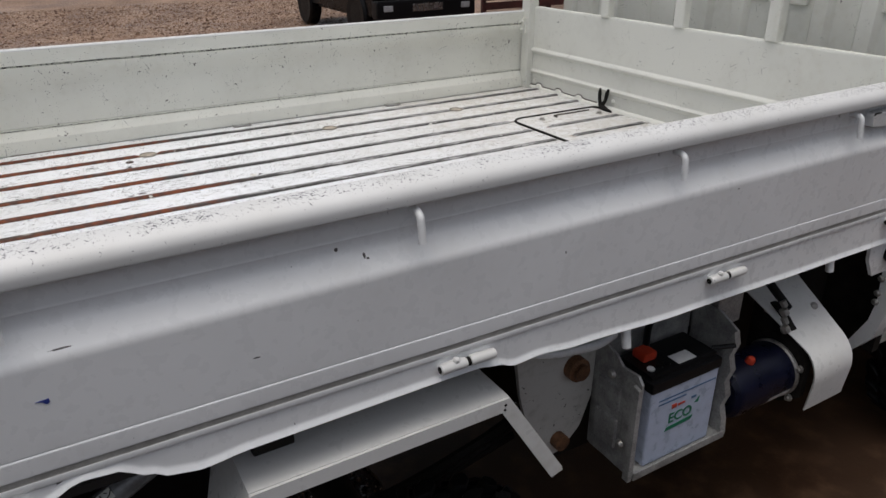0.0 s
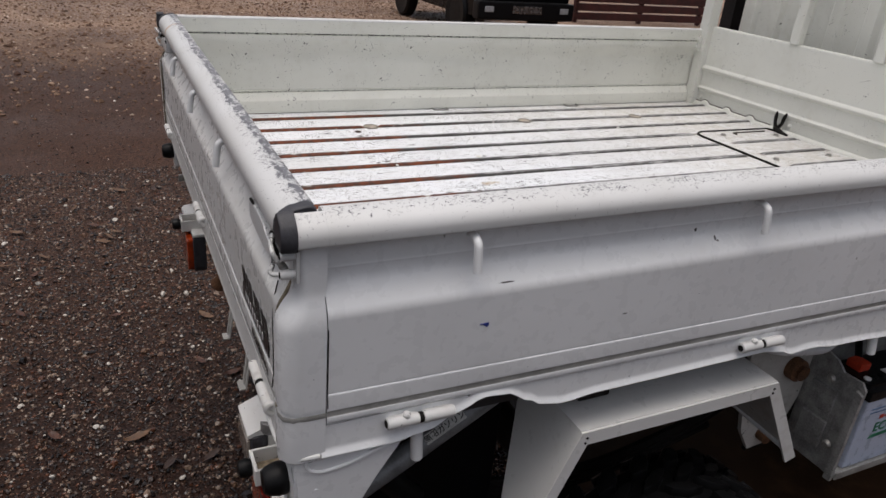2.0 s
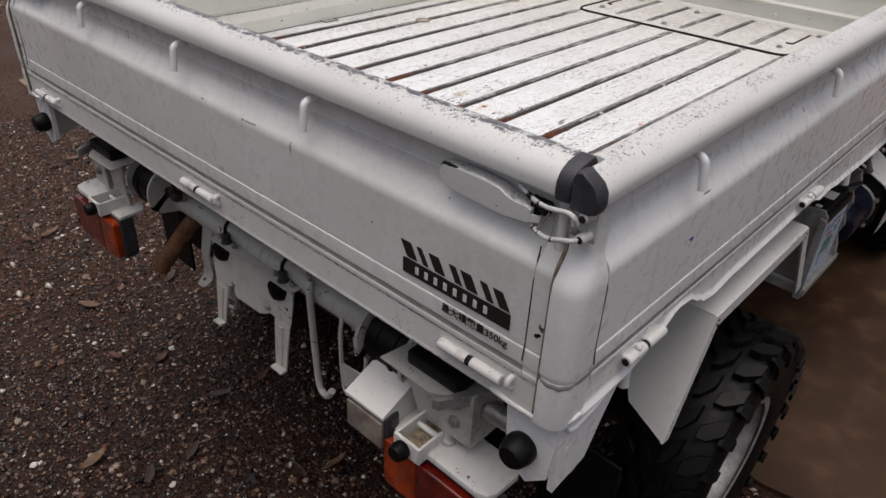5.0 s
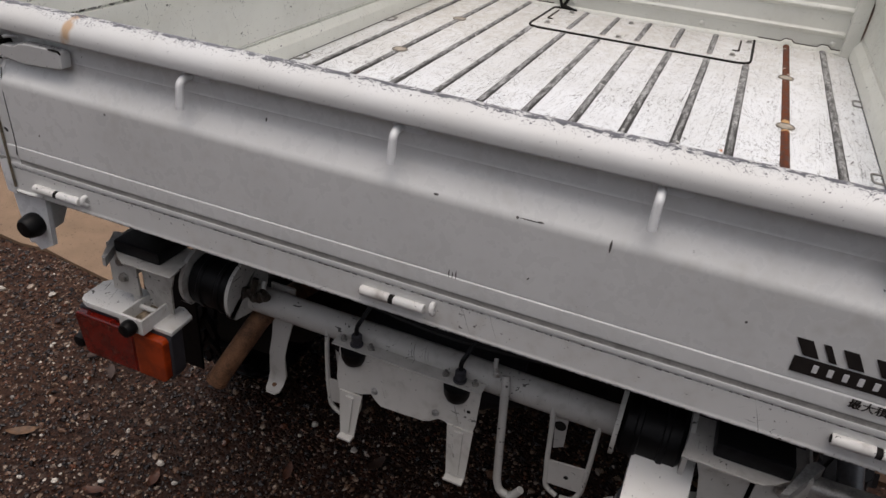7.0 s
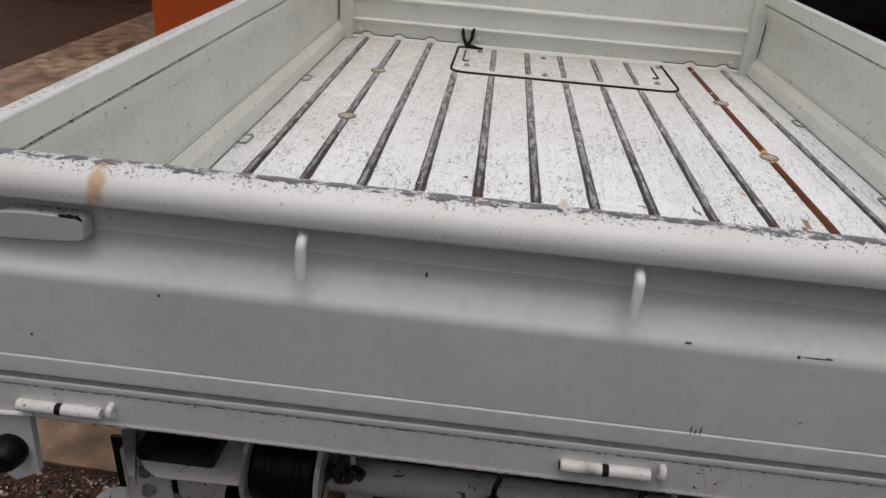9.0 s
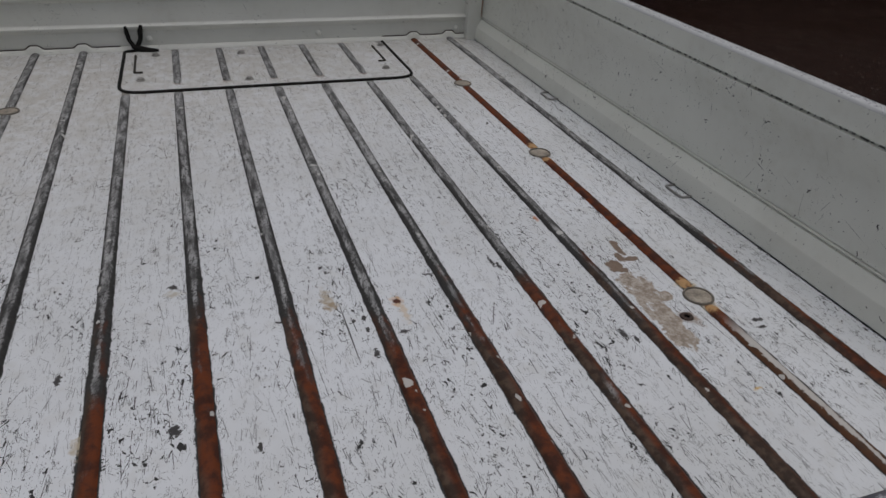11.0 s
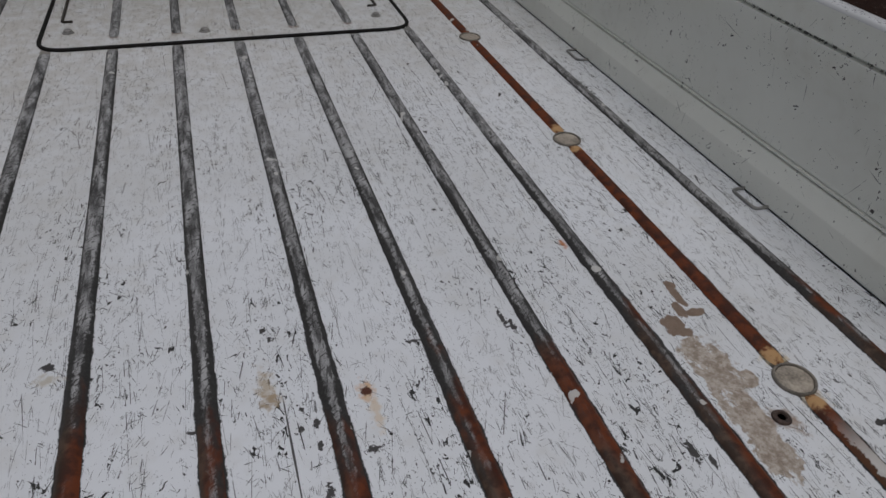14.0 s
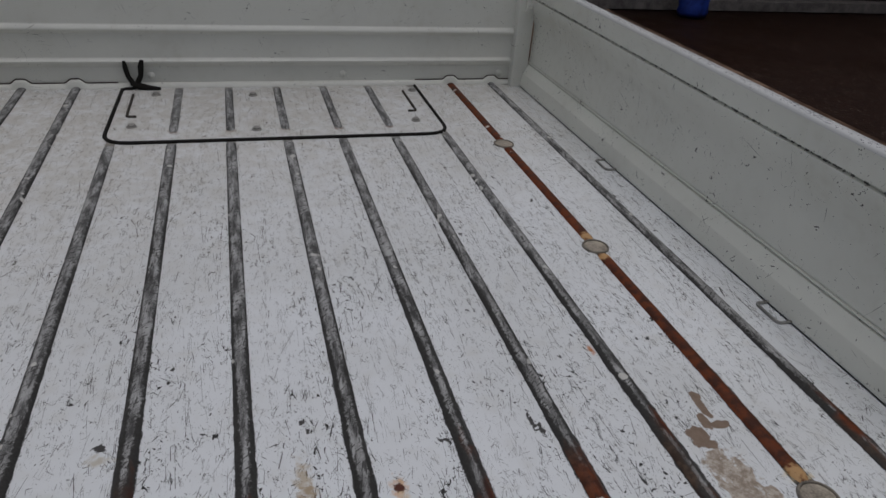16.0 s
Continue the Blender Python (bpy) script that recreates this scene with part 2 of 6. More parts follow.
    for cx, cy, rx, ry in ((0.455, 0.431, 0.006, 0.011), (0.731, 0.201, 0.005, 0.007), (0.681, -0.259, 0.016, 0.003), (0.668, -0.266, 0.012, 0.003), (0.468, -0.362, 0.014, 0.004), (0.452, -0.374, 0.010, 0.003), (0.57, 0.33, 0.009, 0.004), (0.612, -0.027, 0.0045, 0.003), (0.714, -0.010, 0.004, 0.003), (0.728, -0.004, 0.004, 0.003),
                           (0.567, -0.037, 0.006, 0.003), (0.518, -0.036, 0.010, 0.0035), (0.550, -0.082, 0.004, 0.009), (0.673, -0.155, 0.003, 0.008), (0.590, -0.023, 0.004, 0.003), (0.612, 0.069, 0.003, 0.006), (0.593, -0.038, 0.006, 0.003), (0.445, -0.564, 0.004, 0.010), (0.429, -0.560, 0.003, 0.008), (0.437, -0.520, 0.006, 0.006), (0.45, 0.205, 0.010, 0.006), (0.40, 0.12, 0.008, 0.003)):
        col = mix(nt, blob(nt, cx, cy, rx, ry, 0.2, 1.5, "xy", 260), col, (0.05, 0.047, 0.045))
    # one long crack in the paint
    col = mix(nt, blob(nt, 0.567, -0.0122, 0.064, 0.0011, 0.2, 0.4, "xy", 40), col, (0.07, 0.068, 0.066))
    if not beads:
        # rust bleeding from the rear ends of the cover's beads
        for k in range(4, 9):
            col = mix(nt, maths(nt, "MULTIPLY", blob(nt, 1.626, (5.5 - k) * 0.115, 0.016, 0.012, 0.7, 1.3, "xy", 160), 0.9), col, (0.11, 0.032, 0.012))
    front = maths(nt, "MULTIPLY", ramp(nt, maths(nt, "ADD", sep.outputs[0], maths(nt, "MULTIPLY", sep.outputs[1], 0.45)), 0.75, 1.94, 0.0, 0.52), ramp(nt, mid, 0.3, 0.6, 0.4, 1.0))
    col = mix(nt, front, col, (0.40, 0.36, 0.29))
    put(nt, col, b.inputs["Base Color"])
    put(nt, ramp(nt, maths(nt, "ADD", mid, worn), 0.3, 1.2, 0.36, 0.62), b.inputs["Roughness"])
    b.inputs["Specular IOR Level"].default_value = 0.4
    bump(nt, b, maths(nt, "SUBTRACT", maths(nt, "MULTIPLY", mid, 0.25), maths(nt, "ADD", worn, peel)), 0.35, 0.0006)
    return m


def rib_metal(name, rust_all=False):
    """Beads rubbed bare along both edges, with crackled paint left between in front and rust towards the tail."""
    m, nt, b = material(name)
    v = coords(nt)
    off, sep = from_bead(nt, v)
    side = maths(nt, "SUBTRACT", maths(nt, "FLOORED_MODULO", sep.outputs[1], 0.115), 0.0575)
    n1, n2, n3 = noise_of(nt, v, 70, 4), noise_of(nt, v, 330, 3), noise_of(nt, coords(nt, (0.35, 1, 1)), 20, 4, 0.6)
    rag = noise_of(nt, v, 170, 4, 0.65)
    dark = mix(nt, n2, (0.016, 0.015, 0.014), (0.058, 0.056, 0.053))
    grey = mix(nt, ramp(nt, maths(nt, "ADD", maths(nt, "MULTIPLY", noise_of(nt, coords(nt, (0.22, 1, 1)), 90, 3, 0.6), 0.7), maths(nt, "MULTIPLY", noise_of(nt, v, 800, 2), 0.3)), 0.36, 0.64), (0.060, 0.059, 0.058), (0.40, 0.40, 0.395))
    crack = maths(nt, "MAXIMUM", streaks(nt, 90, 420, 52, 0.58, 0.64), streaks(nt, 50, 420, 8, 0.60, 0.66, "xy", (3, 5, 0)))
    grey = mix(nt, maths(nt, "MULTIPLY", crack, 0.85), grey, dark)
    along = ramp(nt, sep.outputs[0], 0.40, 1.2, 0.30, -0.08)
    edge = maths(nt, "ADD", maths(nt, "MULTIPLY", off, 62.0), maths(nt, "MULTIPLY", maths(nt, "SUBTRACT", rag, 0.5), 0.7))
    edge = maths(nt, "ADD", edge, maths(nt, "ADD", along, maths(nt, "MULTIPLY", maths(nt, "SUBTRACT", n3, 0.5), 1.0)))
    col = mix(nt, ramp(nt, edge, 0.33, 0.50), grey, dark)
    brown = mix(nt, ramp(nt, n1, 0.35, 0.65), (0.050, 0.0145, 0.0065), (0.140, 0.036, 0.0115))
    if rust_all:
        col = mix(nt, ramp(nt, n3, 0.25, 0.4), (0.13, 0.030, 0.008), brown)
        col = mix(nt, ramp(nt, sep.outputs[0], 0.40, 0.47, 1, 0), col, mix(nt, ramp(nt, edge, 0.52, 0.62), (0.52, 0.50, 0.47), mix(nt, n1, (0.035, 0.022, 0.016), (0.14, 0.055, 0.02))))
        for xe in (0.482, 0.548, 1.012, 1.078):
            col = mix(nt, blob(nt, xe, -0.5175, 0.013, 0.02, 0.6, 0.9, "xy", 140), col, (0.46, 0.28, 0.13))
    else:
        tail = maths(nt, "ADD", ramp(nt, sep.outputs[0], 0.25, 1.0, 0.30, -0.26), n3)
        bare = mix(nt, ramp(nt, n1, 0.4, 0.65), (0.040, 0.024, 0.016), (0.095, 0.062, 0.044))
        col = mix(nt, ramp(nt, tail, 0.52, 0.66), col, mix(nt, ramp(nt, maths(nt, "SUBTRACT", noise_of(nt, coords(nt, (0.3, 1, 1), shift=(9, 2, 0)), 14, 4), maths(nt, "MULTIPLY", side, 16.0)), 0.36, 0.54), bare, brown))
    dots = noise_of(nt, coords(nt, (0.8, 1, 1), shift=(5, 3, 0)), 42, 1)
    col = mix(nt, ramp(nt, maths(nt, "ADD", dots, maths(nt, "MULTIPLY", maths(nt, "SUBTRACT", n2, 0.5), 0.08)), 0.712, 0.727, 0, 0.9), col, (0.54, 0.53, 0.50))
    put(nt, col, b.inputs["Base Color"])
    put(nt, ramp(nt, n1, 0.3, 0.7, 0.42, 0.68), b.inputs["Roughness"])
    b.inputs["Specular IOR Level"].default_value = 0.22
    bump(nt, b, n2, 0.35, 0.0006)
    return m


def rail_paint(name, band=False):
    """Paint chipped along the crown of the gate rails; on the tailgate the crown is rubbed to grey primer."""
    m, nt, b = material(name)
    v = coords(nt)
    n1, n2, n3 = noise_of(nt, v, 210, 4, 0.6), noise_of(nt, v, 500, 3), noise_of(nt, v, 14, 4)
    base = mix(nt, ramp(nt, noise_of(nt, v, 5), 0.35, 0.7), (0.575, 0.58, 0.575), (0.52, 0.52, 0.505))
    geo = nt.nodes.new("ShaderNodeNewGeometry")
    sep = nt.nodes.new("ShaderNodeSeparateXYZ")
    nt.links.new(geo.outputs["Normal"], sep.inputs[0])
    up = ramp(nt, sep.outputs[2], 0.80, 0.99)
    edge = maths(nt, "ADD", noise_of(nt, v, 260, 4, 0.65, 0.6), maths(nt, "MULTIPLY", up, maths(nt, "MULTIPLY", n3, 0.17)))
    wear = ramp(nt, edge, 0.668, 0.680)
    fine = maths(nt, "MAXIMUM", streaks(nt, 90, 800, 24, 0.675, 0.695, "xy"), streaks(nt, 80, 760, -38, 0.68, 0.70, "xy", (5, 2, 0)))
    fine = maths(nt, "MAXIMUM", fine, streaks(nt, 110, 700, 72, 0.685, 0.705, "xy", (9, 4, 0)))
    wear = maths(nt, "MAXIMUM", wear, maths(nt, "MULTIPLY", maths(nt, "MULTIPLY", fine, up), ramp(nt, n3, 0.42, 0.60)))
    if band:
        xyz = nt.nodes.new("ShaderNodeSeparateXYZ")
        nt.links.new(v, xyz.inputs[0])
        # rubbed to bare metal along the inner half, with a dark ragged border
        d = maths(nt, "ABSOLUTE", maths(nt, "SUBTRACT", xyz.outputs[0], 0.0005))
        rag = maths(nt, "MULTIPLY", maths(nt, "SUBTRACT", noise_of(nt, coords(nt, (1, .5, 1)), 120, 5, 0.7), 0.5), 0.022)
        d = maths(nt, "ADD", d, maths(nt, "ADD", rag, maths(nt, "MULTIPLY", maths(nt, "SUBTRACT", noise_of(nt, v, 7, 2), 0.5), 0.010)))
        left = ramp(nt, noise_of(nt, coords(nt, (1, .6, 1), shift=(1, 4, 2)), 120, 5, 0.7), 0.50, 0.54, 1.0, 0.04)
        bare = maths(nt, "MULTIPLY", ramp(nt, d, 0.0090, 0.0100, 1.0, 0.0), left)
        wear = maths(nt, "MAXIMUM", wear, bare)
        base = mix(nt, maths(nt, "MULTIPLY", blob(nt, .540, 1.196, .012, .028, 0.6, 0.6, "yz"), 0.8), base, (0.42, 0.24, 0.10))
    col = mix(nt, wear, base, mix(nt, n2, (0.045, 0.045, 0.053), (0.115, 0.115, 0.13)))
    if band:
        col = mix(nt, maths(nt, "MULTIPLY", bare, ramp(nt, d, 0.0020, 0.0052, 0.6, 0.0)), col, mix(nt, n2, (0.07, 0.07, 0.08), (0.28, 0.28, 0.295)))
    put(nt, col, b.inputs["Base Color"])
    b.inputs["Roughness"].default_value = 0.42
    bump(nt, b, maths(nt, "SUBTRACT", 0.5, wear), 0.3, 0.0006)
    return m


def gravel(name, tone, wet=0.4):
    m, nt, b = material(name)
    v = coords(nt)
    vor = nt.nodes.new("ShaderNodeTexVoronoi")
    vor.inputs["Scale"].default_value = 95
    nt.links.new(v, vor.inputs["Vector"])
    big, mid = noise_of(nt, v, 0.55, 5), noise_of(nt, v, 7, 4)
    sep = nt.nodes.new("ShaderNodeSeparateColor")
    nt.links.new(vor.outputs["Color"], sep.inputs[0])
    stone = mix(nt, sep.outputs[0], tuple(c * 0.45 for c in tone), tuple(c * 1.5 for c in tone))
    stone = mix(nt, ramp(nt, sep.outputs[1], 0.975, 0.99), stone, (0.16, 0.13, 0.11))
    stone = mix(nt, ramp(nt, mid, 0.35, 0.7, 0.0, 0.6), stone, tuple(c * 0.7 for c in tone))
    # the drier, sandier yard further out
    xyz = nt.nodes.new("ShaderNodeSeparateXYZ")
    nt.links.new(v, xyz.inputs[0])
    dry = ramp(nt, maths(nt, "ADD", xyz.outputs[1], maths(nt, "MULTIPLY", big, 3.0)), 6.5, 10.5)
    stone = mix(nt, ramp(nt, maths(nt, "ADD", xyz.outputs[1], maths(nt, "MULTIPLY", big, 2.0)), 1.2, 3.6, 0.0, 0.75), stone, mix(nt, sep.outputs[0], tuple(c * 0.9 for c in tone), tuple(c * k for c, k in zip(tone, (4.4, 4.9, 4.8)))))
    coarse = maths(nt, "ADD", noise_of(nt, v, 45, 6, 0.85), maths(nt, "MULTIPLY", maths(nt, "SUBTRACT", noise_of(nt, v, 1.1, 3), 0.5), 0.35))
    stone = mix(nt, dry, stone, mix(nt, ramp(nt, coarse, 0.36, 0.66), (0.085, 0.045, 0.028), (0.34, 0.24, 0.175)))
    put(nt, stone, b.inputs["Base Color"])
    put(nt, ramp(nt, big, 0.35, 0.65, wet, wet + 0.3), b.inputs["Roughness"])
    b.inputs["Specular IOR Level"].default_value = 0.12
    bump(nt, b, maths(nt, "ADD", maths(nt, "MULTIPLY", vor.outputs["Distance"], -1.0), mid), 0.8, 0.006)
    return m


def stones():
    m, nt, b = material("gravel_stones")
    geo = nt.nodes.new("ShaderNodeNewGeometry")
    cr = nt.nodes.new("ShaderNodeValToRGB")
    el = cr.color_ramp.elements
    el[0].position, el[0].color = 0.0, (0.008, 0.005, 0.004, 1)
    el[1].position, el[1].color = 1.0, (0.62, 0.57, 0.50, 1)
    for p, c in ((0.20, (0.024, 0.011, 0.007)), (0.38, (0.090, 0.048, 0.030)), (0.50, (0.012, 0.008, 0.007)), (0.63, (0.150, 0.085, 0.053)), (0.72, (0.115, 0.044, 0.023)), (0.80, (0.21, 0.145, 0.102)), (0.88, (0.035, 0.028, 0.026)), (0.945, (0.32, 0.25, 0.195)), (0.988, (0.62, 0.57, 0.50))):
        e = el.new(p)
        e.color = (*c, 1)
    cr.color_ramp.interpolation = "CONSTANT"
    nt.links.new(geo.outputs["Random Per Island"], cr.inputs[0])
    n = noise_of(nt, coords(nt), 260, 3)
    put(nt, mix(nt, ramp(nt, n, 0.3, 0.7, 0.0, 0.5), cr.outputs[0], (0.014, 0.008, 0.006)), b.inputs["Base Color"])
    b.inputs["Roughness"].default_value = 0.26
    b.inputs["Specular IOR Level"].default_value = 0.40
    return m


def concrete():
    m, nt, b = material("wet_brown_concrete")
    v = coords(nt)
    big, mid, fine = noise_of(nt, v, 1.1, 5), noise_of(nt, v, 9, 5), noise_of(nt, v, 120, 3)
    # base tone set extra dark round the truck to stand in for its shade
    col = mix(nt, ramp(nt, big, 0.35, 0.65), (0.021, 0.0105, 0.0056), (0.050, 0.027, 0.015))
    col = mix(nt, ramp(nt, mid, 0.45, 0.75, 0, 0.6), col, (0.10, 0.056, 0.033))
    xyz = nt.nodes.new("ShaderNodeSeparateXYZ")
    nt.links.new(v, xyz.inputs[0])
    col = mix(nt, ramp(nt, maths(nt, "ADD", xyz.outputs[1], maths(nt, "MULTIPLY", mid, 0.6)), 1.1, 1.9, 0, 0.9), col, mix(nt, mid, (0.16, 0.105, 0.065), (0.32, 0.22, 0.145)))
    col = mix(nt, ramp(nt, xyz.outputs[0], 2.6, 4.4, 0, 0.9), col, mix(nt, ramp(nt, maths(nt, "ADD", mid, maths(nt, "MULTIPLY", big, 0.4)), 0.45, 0.95), (0.075, 0.043, 0.028), (0.32, 0.215, 0.150)))
    col = mix(nt, ramp(nt, fine, 0.62, 0.70, 0, 0.7), col, (0.05, 0.03, 0.02))
    put(nt, col, b.inputs["Base Color"])
    put(nt, ramp(nt, big, 0.4, 0.6, 0.3, 0.6), b.inputs["Roughness"])
    b.inputs["Specular IOR Level"].default_value = 0.2
    bump(nt, b, maths(nt, "ADD", mid, maths(nt, "MULTIPLY", fine, 0.3)), 0.25, 0.004)
    return m


# one white paint in two tones: raised on the sides for the light there
M_OUT = painted("lit_white_truck_paint", (0.755, 0.765, 0.765), 0.05, 0.30, "xz", grime_amount=0.10, marks=((.564, 1.129, .003, .003), (.599, 1.116, .002, .004), (.603, 1.112, .003, .0015), (.443, 1.023, .005, .0012), (.245, 1.099, .012, .0010), (1.30, 1.08, .003, .0015), (.92, 1.05, .0015, .003)))
M_TAIL = painted("dim_white_truck_paint", (0.68, 0.685, 0.67), 0.15, 0.30, "yz", marks=((-.280, 1.087, .0016, .009), (-.164, 1.092, .002, .002), (-.180, 1.0925, .013, .0009), (-.193, 1.093, .004, .0015), (-.083, .985, .0009, .007), (-.088, .984, .0009, .006), (-.093, .985, .0009, .007), (-.055, 1.094, .004, .0016), (.488, 1.081, .002, .002), (.639, 1.012, .002, .002), (.213, 1.127, .0015, .003), (-.446, 1.038, .002, .002), (-.715, 1.02, .0016, .005), (-.718, 1.017, .003, .004)))
M_IN = painted("scuffed_bed_side_paint", (0.715, 0.720, 0.655), 0.66, 0.42, "xz", (0.42, 0.39, 0.29), 0.22, ((1.1625, .0034), (.9885, .0014)))
M_WALL = painted("scuffed_bed_front_paint", (0.69, 0.695, 0.64), 0.4, 0.42, "yz", (0.42, 0.39, 0.29), 0.22)
M_SILL = painted("chipped_sill_paint", (0.66, 0.66, 0.64), 0.72, 0.4, "yz", (0.34, 0.28, 0.20), 0.35, ((.9370, .0020), (.8905, .0024)))
M_GROOVE = simple("grimy_groove", (0.30, 0.295, 0.275), 0.6, 0, 0.15, 40, 0)
M_SEAMDIRT = simple("brown_seam_dirt", (0.20, 0.165, 0.115), 0.8, 0, 0.3, 90, 0.2)
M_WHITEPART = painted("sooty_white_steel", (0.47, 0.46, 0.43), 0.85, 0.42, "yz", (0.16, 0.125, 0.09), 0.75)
M_LAMPTOP = painted("chipped_white_cover", (0.64, 0.635, 0.61), 0.7, 0.38, "xy", (0.25, 0.19, 0.13), 0.5)
M_TRAYDIRT = simple("tray_dirt", (0.30, 0.24, 0.17), 0.8, 0, 0.4, 60, 0.2)
M_GREASE = simple("greasy_steel", (0.055, 0.045, 0.036), 0.4, 0.4, 0.4, 60, 0.2)
M_WORNHINGE = painted("flaking_hinge_paint", (0.66, 0.65, 0.62), 1.3, 0.45, "yz", (0.10, 0.06, 0.04), 0.8)
M_GRIME = painted("grimy_underbody_paint", (0.42, 0.41, 0.385), 0.8, 0.45, "yz", (0.12, 0.09, 0.065), 0.8)
M_RAIL = rail_paint("chipped_rail_paint")
M_TAILRAIL = rail_paint("worn_tail_rail_paint", True)
M_FLOOR = floor_paint("worn_bed_paint")
M_HATCH = floor_paint("worn_hatch_paint", False)
M_RIB = rib_metal("worn_bead_steel")
M_RUSTRIB = rib_metal("rusty_bead_steel", True)
M_DIRT = simple("bead_edge_grime", (0.045, 0.038, 0.030), 0.75, 0, 0.3, 120)
# black of seals and chips, also painted in for the dark inside of holes
M_GASKET = simple("black_seal_and_holes", (0.012, 0.011, 0.010), 0.7, 0, 0.2, 30, 0.1, 0.15)
M_RUBBER = simple("black_rubber", (0.0040, 0.0040, 0.0044), 0.46, 0, 0.25, 60, 0.15, 0.17)
M_CAP = simple("grey_rubber_cap", (0.040, 0.040, 0.046), 0.5, 0, 0.2, 60)
M_STEEL = simple("bare_steel", (0.36, 0.35, 0.33), 0.42, 0.6, 0.2, 50)
# grimy steel, dark enough to also stand for the shade under the truck
M_DARK = simple("grimy_steel_and_shade", (0.015, 0.0135, 0.012), 0.7, 0.0, 0.3, 25, 0.1, 0.12)
M_RUST = simple("rusty_pipe", (0.17, 0.085, 0.045), 0.6, 0.3, 0.35, 40, 0.3)
M_PITRUST = simple("pitted_brown_steel", (0.075, 0.050, 0.040), 0.65, 0.1, 0.4, 150, 0.4)
M_BLACKPAINT = simple("black_decal", (0.020, 0.017, 0.016), 0.4, 0, 0.1, 80, 0)
M_LETTER = simple("white_lettering", (0.62, 0.62, 0.62), 0.4, 0, 0.05, 80, 0)
M_PLUG = simple("grey_floor_plug", (0.20, 0.18, 0.15), 0.6, 0, 0.25, 70, 0.2)
M_PLUGTOP = simple("dull_plug_face", (0.36, 0.315, 0.255), 0.6, 0, 0.28, 45, 0.2)
M_BLUE = simple("navy_motor_paint", (0.004, 0.005, 0.016), 0.32, 0, 0.2, 30, 0.1, 0.25)
M_BATT = simple("battery_case", (0.42, 0.47, 0.58), 0.32, 0, 0.06, 40, 0)
M_PLASTIC = simple("black_plastic", (0.008, 0.008, 0.009), 0.4, 0, 0.2, 60, 0.1, 0.2)
M_REDCAP = simple("red_terminal_cover", (0.45, 0.045, 0.02), 0.4)
M_GREEN = simple("green_print", (0.015, 0.16, 0.085), 0.4, 0, 0.05, 60, 0)
M_BLUEINK = simple("blue_print", (0.06, 0.13, 0.24), 0.4, 0, 0.05, 60, 0)
M_GALV = simple("galvanised_sheet", (0.36, 0.36, 0.35), 0.46, 0.35, 0.22, 30)
M_ALU = painted("fender_paint", (0.66, 0.66, 0.64), 0.0, 0.33, "xy")
M_GRAVEL = gravel("wet_gravel", (0.022, 0.0098, 0.0062))
M_STONES = stones()
M_CONC = concrete()


def lens(name, colour, rough=0.15):
    m, nt, b = material(name)
    v = coords(nt)
    w = nt.nodes.new("ShaderNodeTexWave")
    w.inputs["Scale"].default_value = 110
    w.bands_direction = "Z"
    nt.links.new(v, w.inputs[0])
    n = noise_of(nt, v, 25, 3)
    put(nt, mix(nt, ramp(nt, n, 0.35, 0.7), tuple(c * 0.55 for c in colour), colour), b.inputs["Base Color"])
    b.inputs["Roughness"].default_value = rough
    b.inputs["Coat Weight"].default_value = 0.5
    bump(nt, b, w.outputs[0], 0.25, 0.001)
    return m


M_RED = lens("red_lens", (0.16, 0.009, 0.005))
M_AMBER = lens("amber_lens", (0.36, 0.040, 0.005))
M_CLEAR = lens("dull_clear_lens", (0.30, 0.26, 0.22))

# ---- mesh helpers ----
def mesh_of(bm, name, mats, angle=38):
    bmesh.ops.recalc_face_normals(bm, faces=bm.faces)
    me = bpy.data.meshes.new(name)
    bm.to_mesh(me)
    bm.free()
    for m in mats if isinstance(mats, (list, tuple)) else (mats,):
        me.materials.append(m)
    me.shade_smooth()
    me.set_sharp_from_angle(angle=radians(angle))
    return me


def part(name, bm, mats, parent=None, label="", angle=38):
    ob = new(name, mesh_of(bm, name, mats, angle))
    ob.parent = parent
    if label:
        tagged(ob, label)
    # keeps the flats flat beside rounded edges
    w = ob.modifiers.new("flat_normals", "WEIGHTED_NORMAL")
    w.keep_sharp, w.weight = True, 70
    return ob


def empty(name, label, category, group="", kind=""):
    return tagged(new(name), label, category, group, kind)


def add(bm, verts, faces, index=0):
    vs = [bm.verts.new(v) for v in verts]
    for f in faces:
        try:
            bm.faces.new([vs[i] for i in f]).material_index = index
        except ValueError:
            pass
    return vs


def box(bm, x, y, z, bevel=0.0, m=None, index=0):
    """A box between pairs of x, y and z, with its edges rounded."""
    vs = [(a, b, c) for a in x for b in y for c in z]
    made = add(bm, vs, [(0, 1, 3, 2), (4, 6, 7, 5), (0, 4, 5, 1), (2, 3, 7, 6), (0, 2, 6, 4), (1, 5, 7, 3)], index)
    if bevel:
        edges = list({e for v in made for e in v.link_edges})
        res = bmesh.ops.bevel(bm, geom=edges, offset=bevel, segments=2, profile=0.6, affect="EDGES")
        made = list({v for f in res["faces"] for v in f.verts} | {v for v in made if v.is_valid})
    if m is not None:
        bmesh.ops.transform(bm, matrix=m, verts=[v for v in made if v.is_valid])
    return made


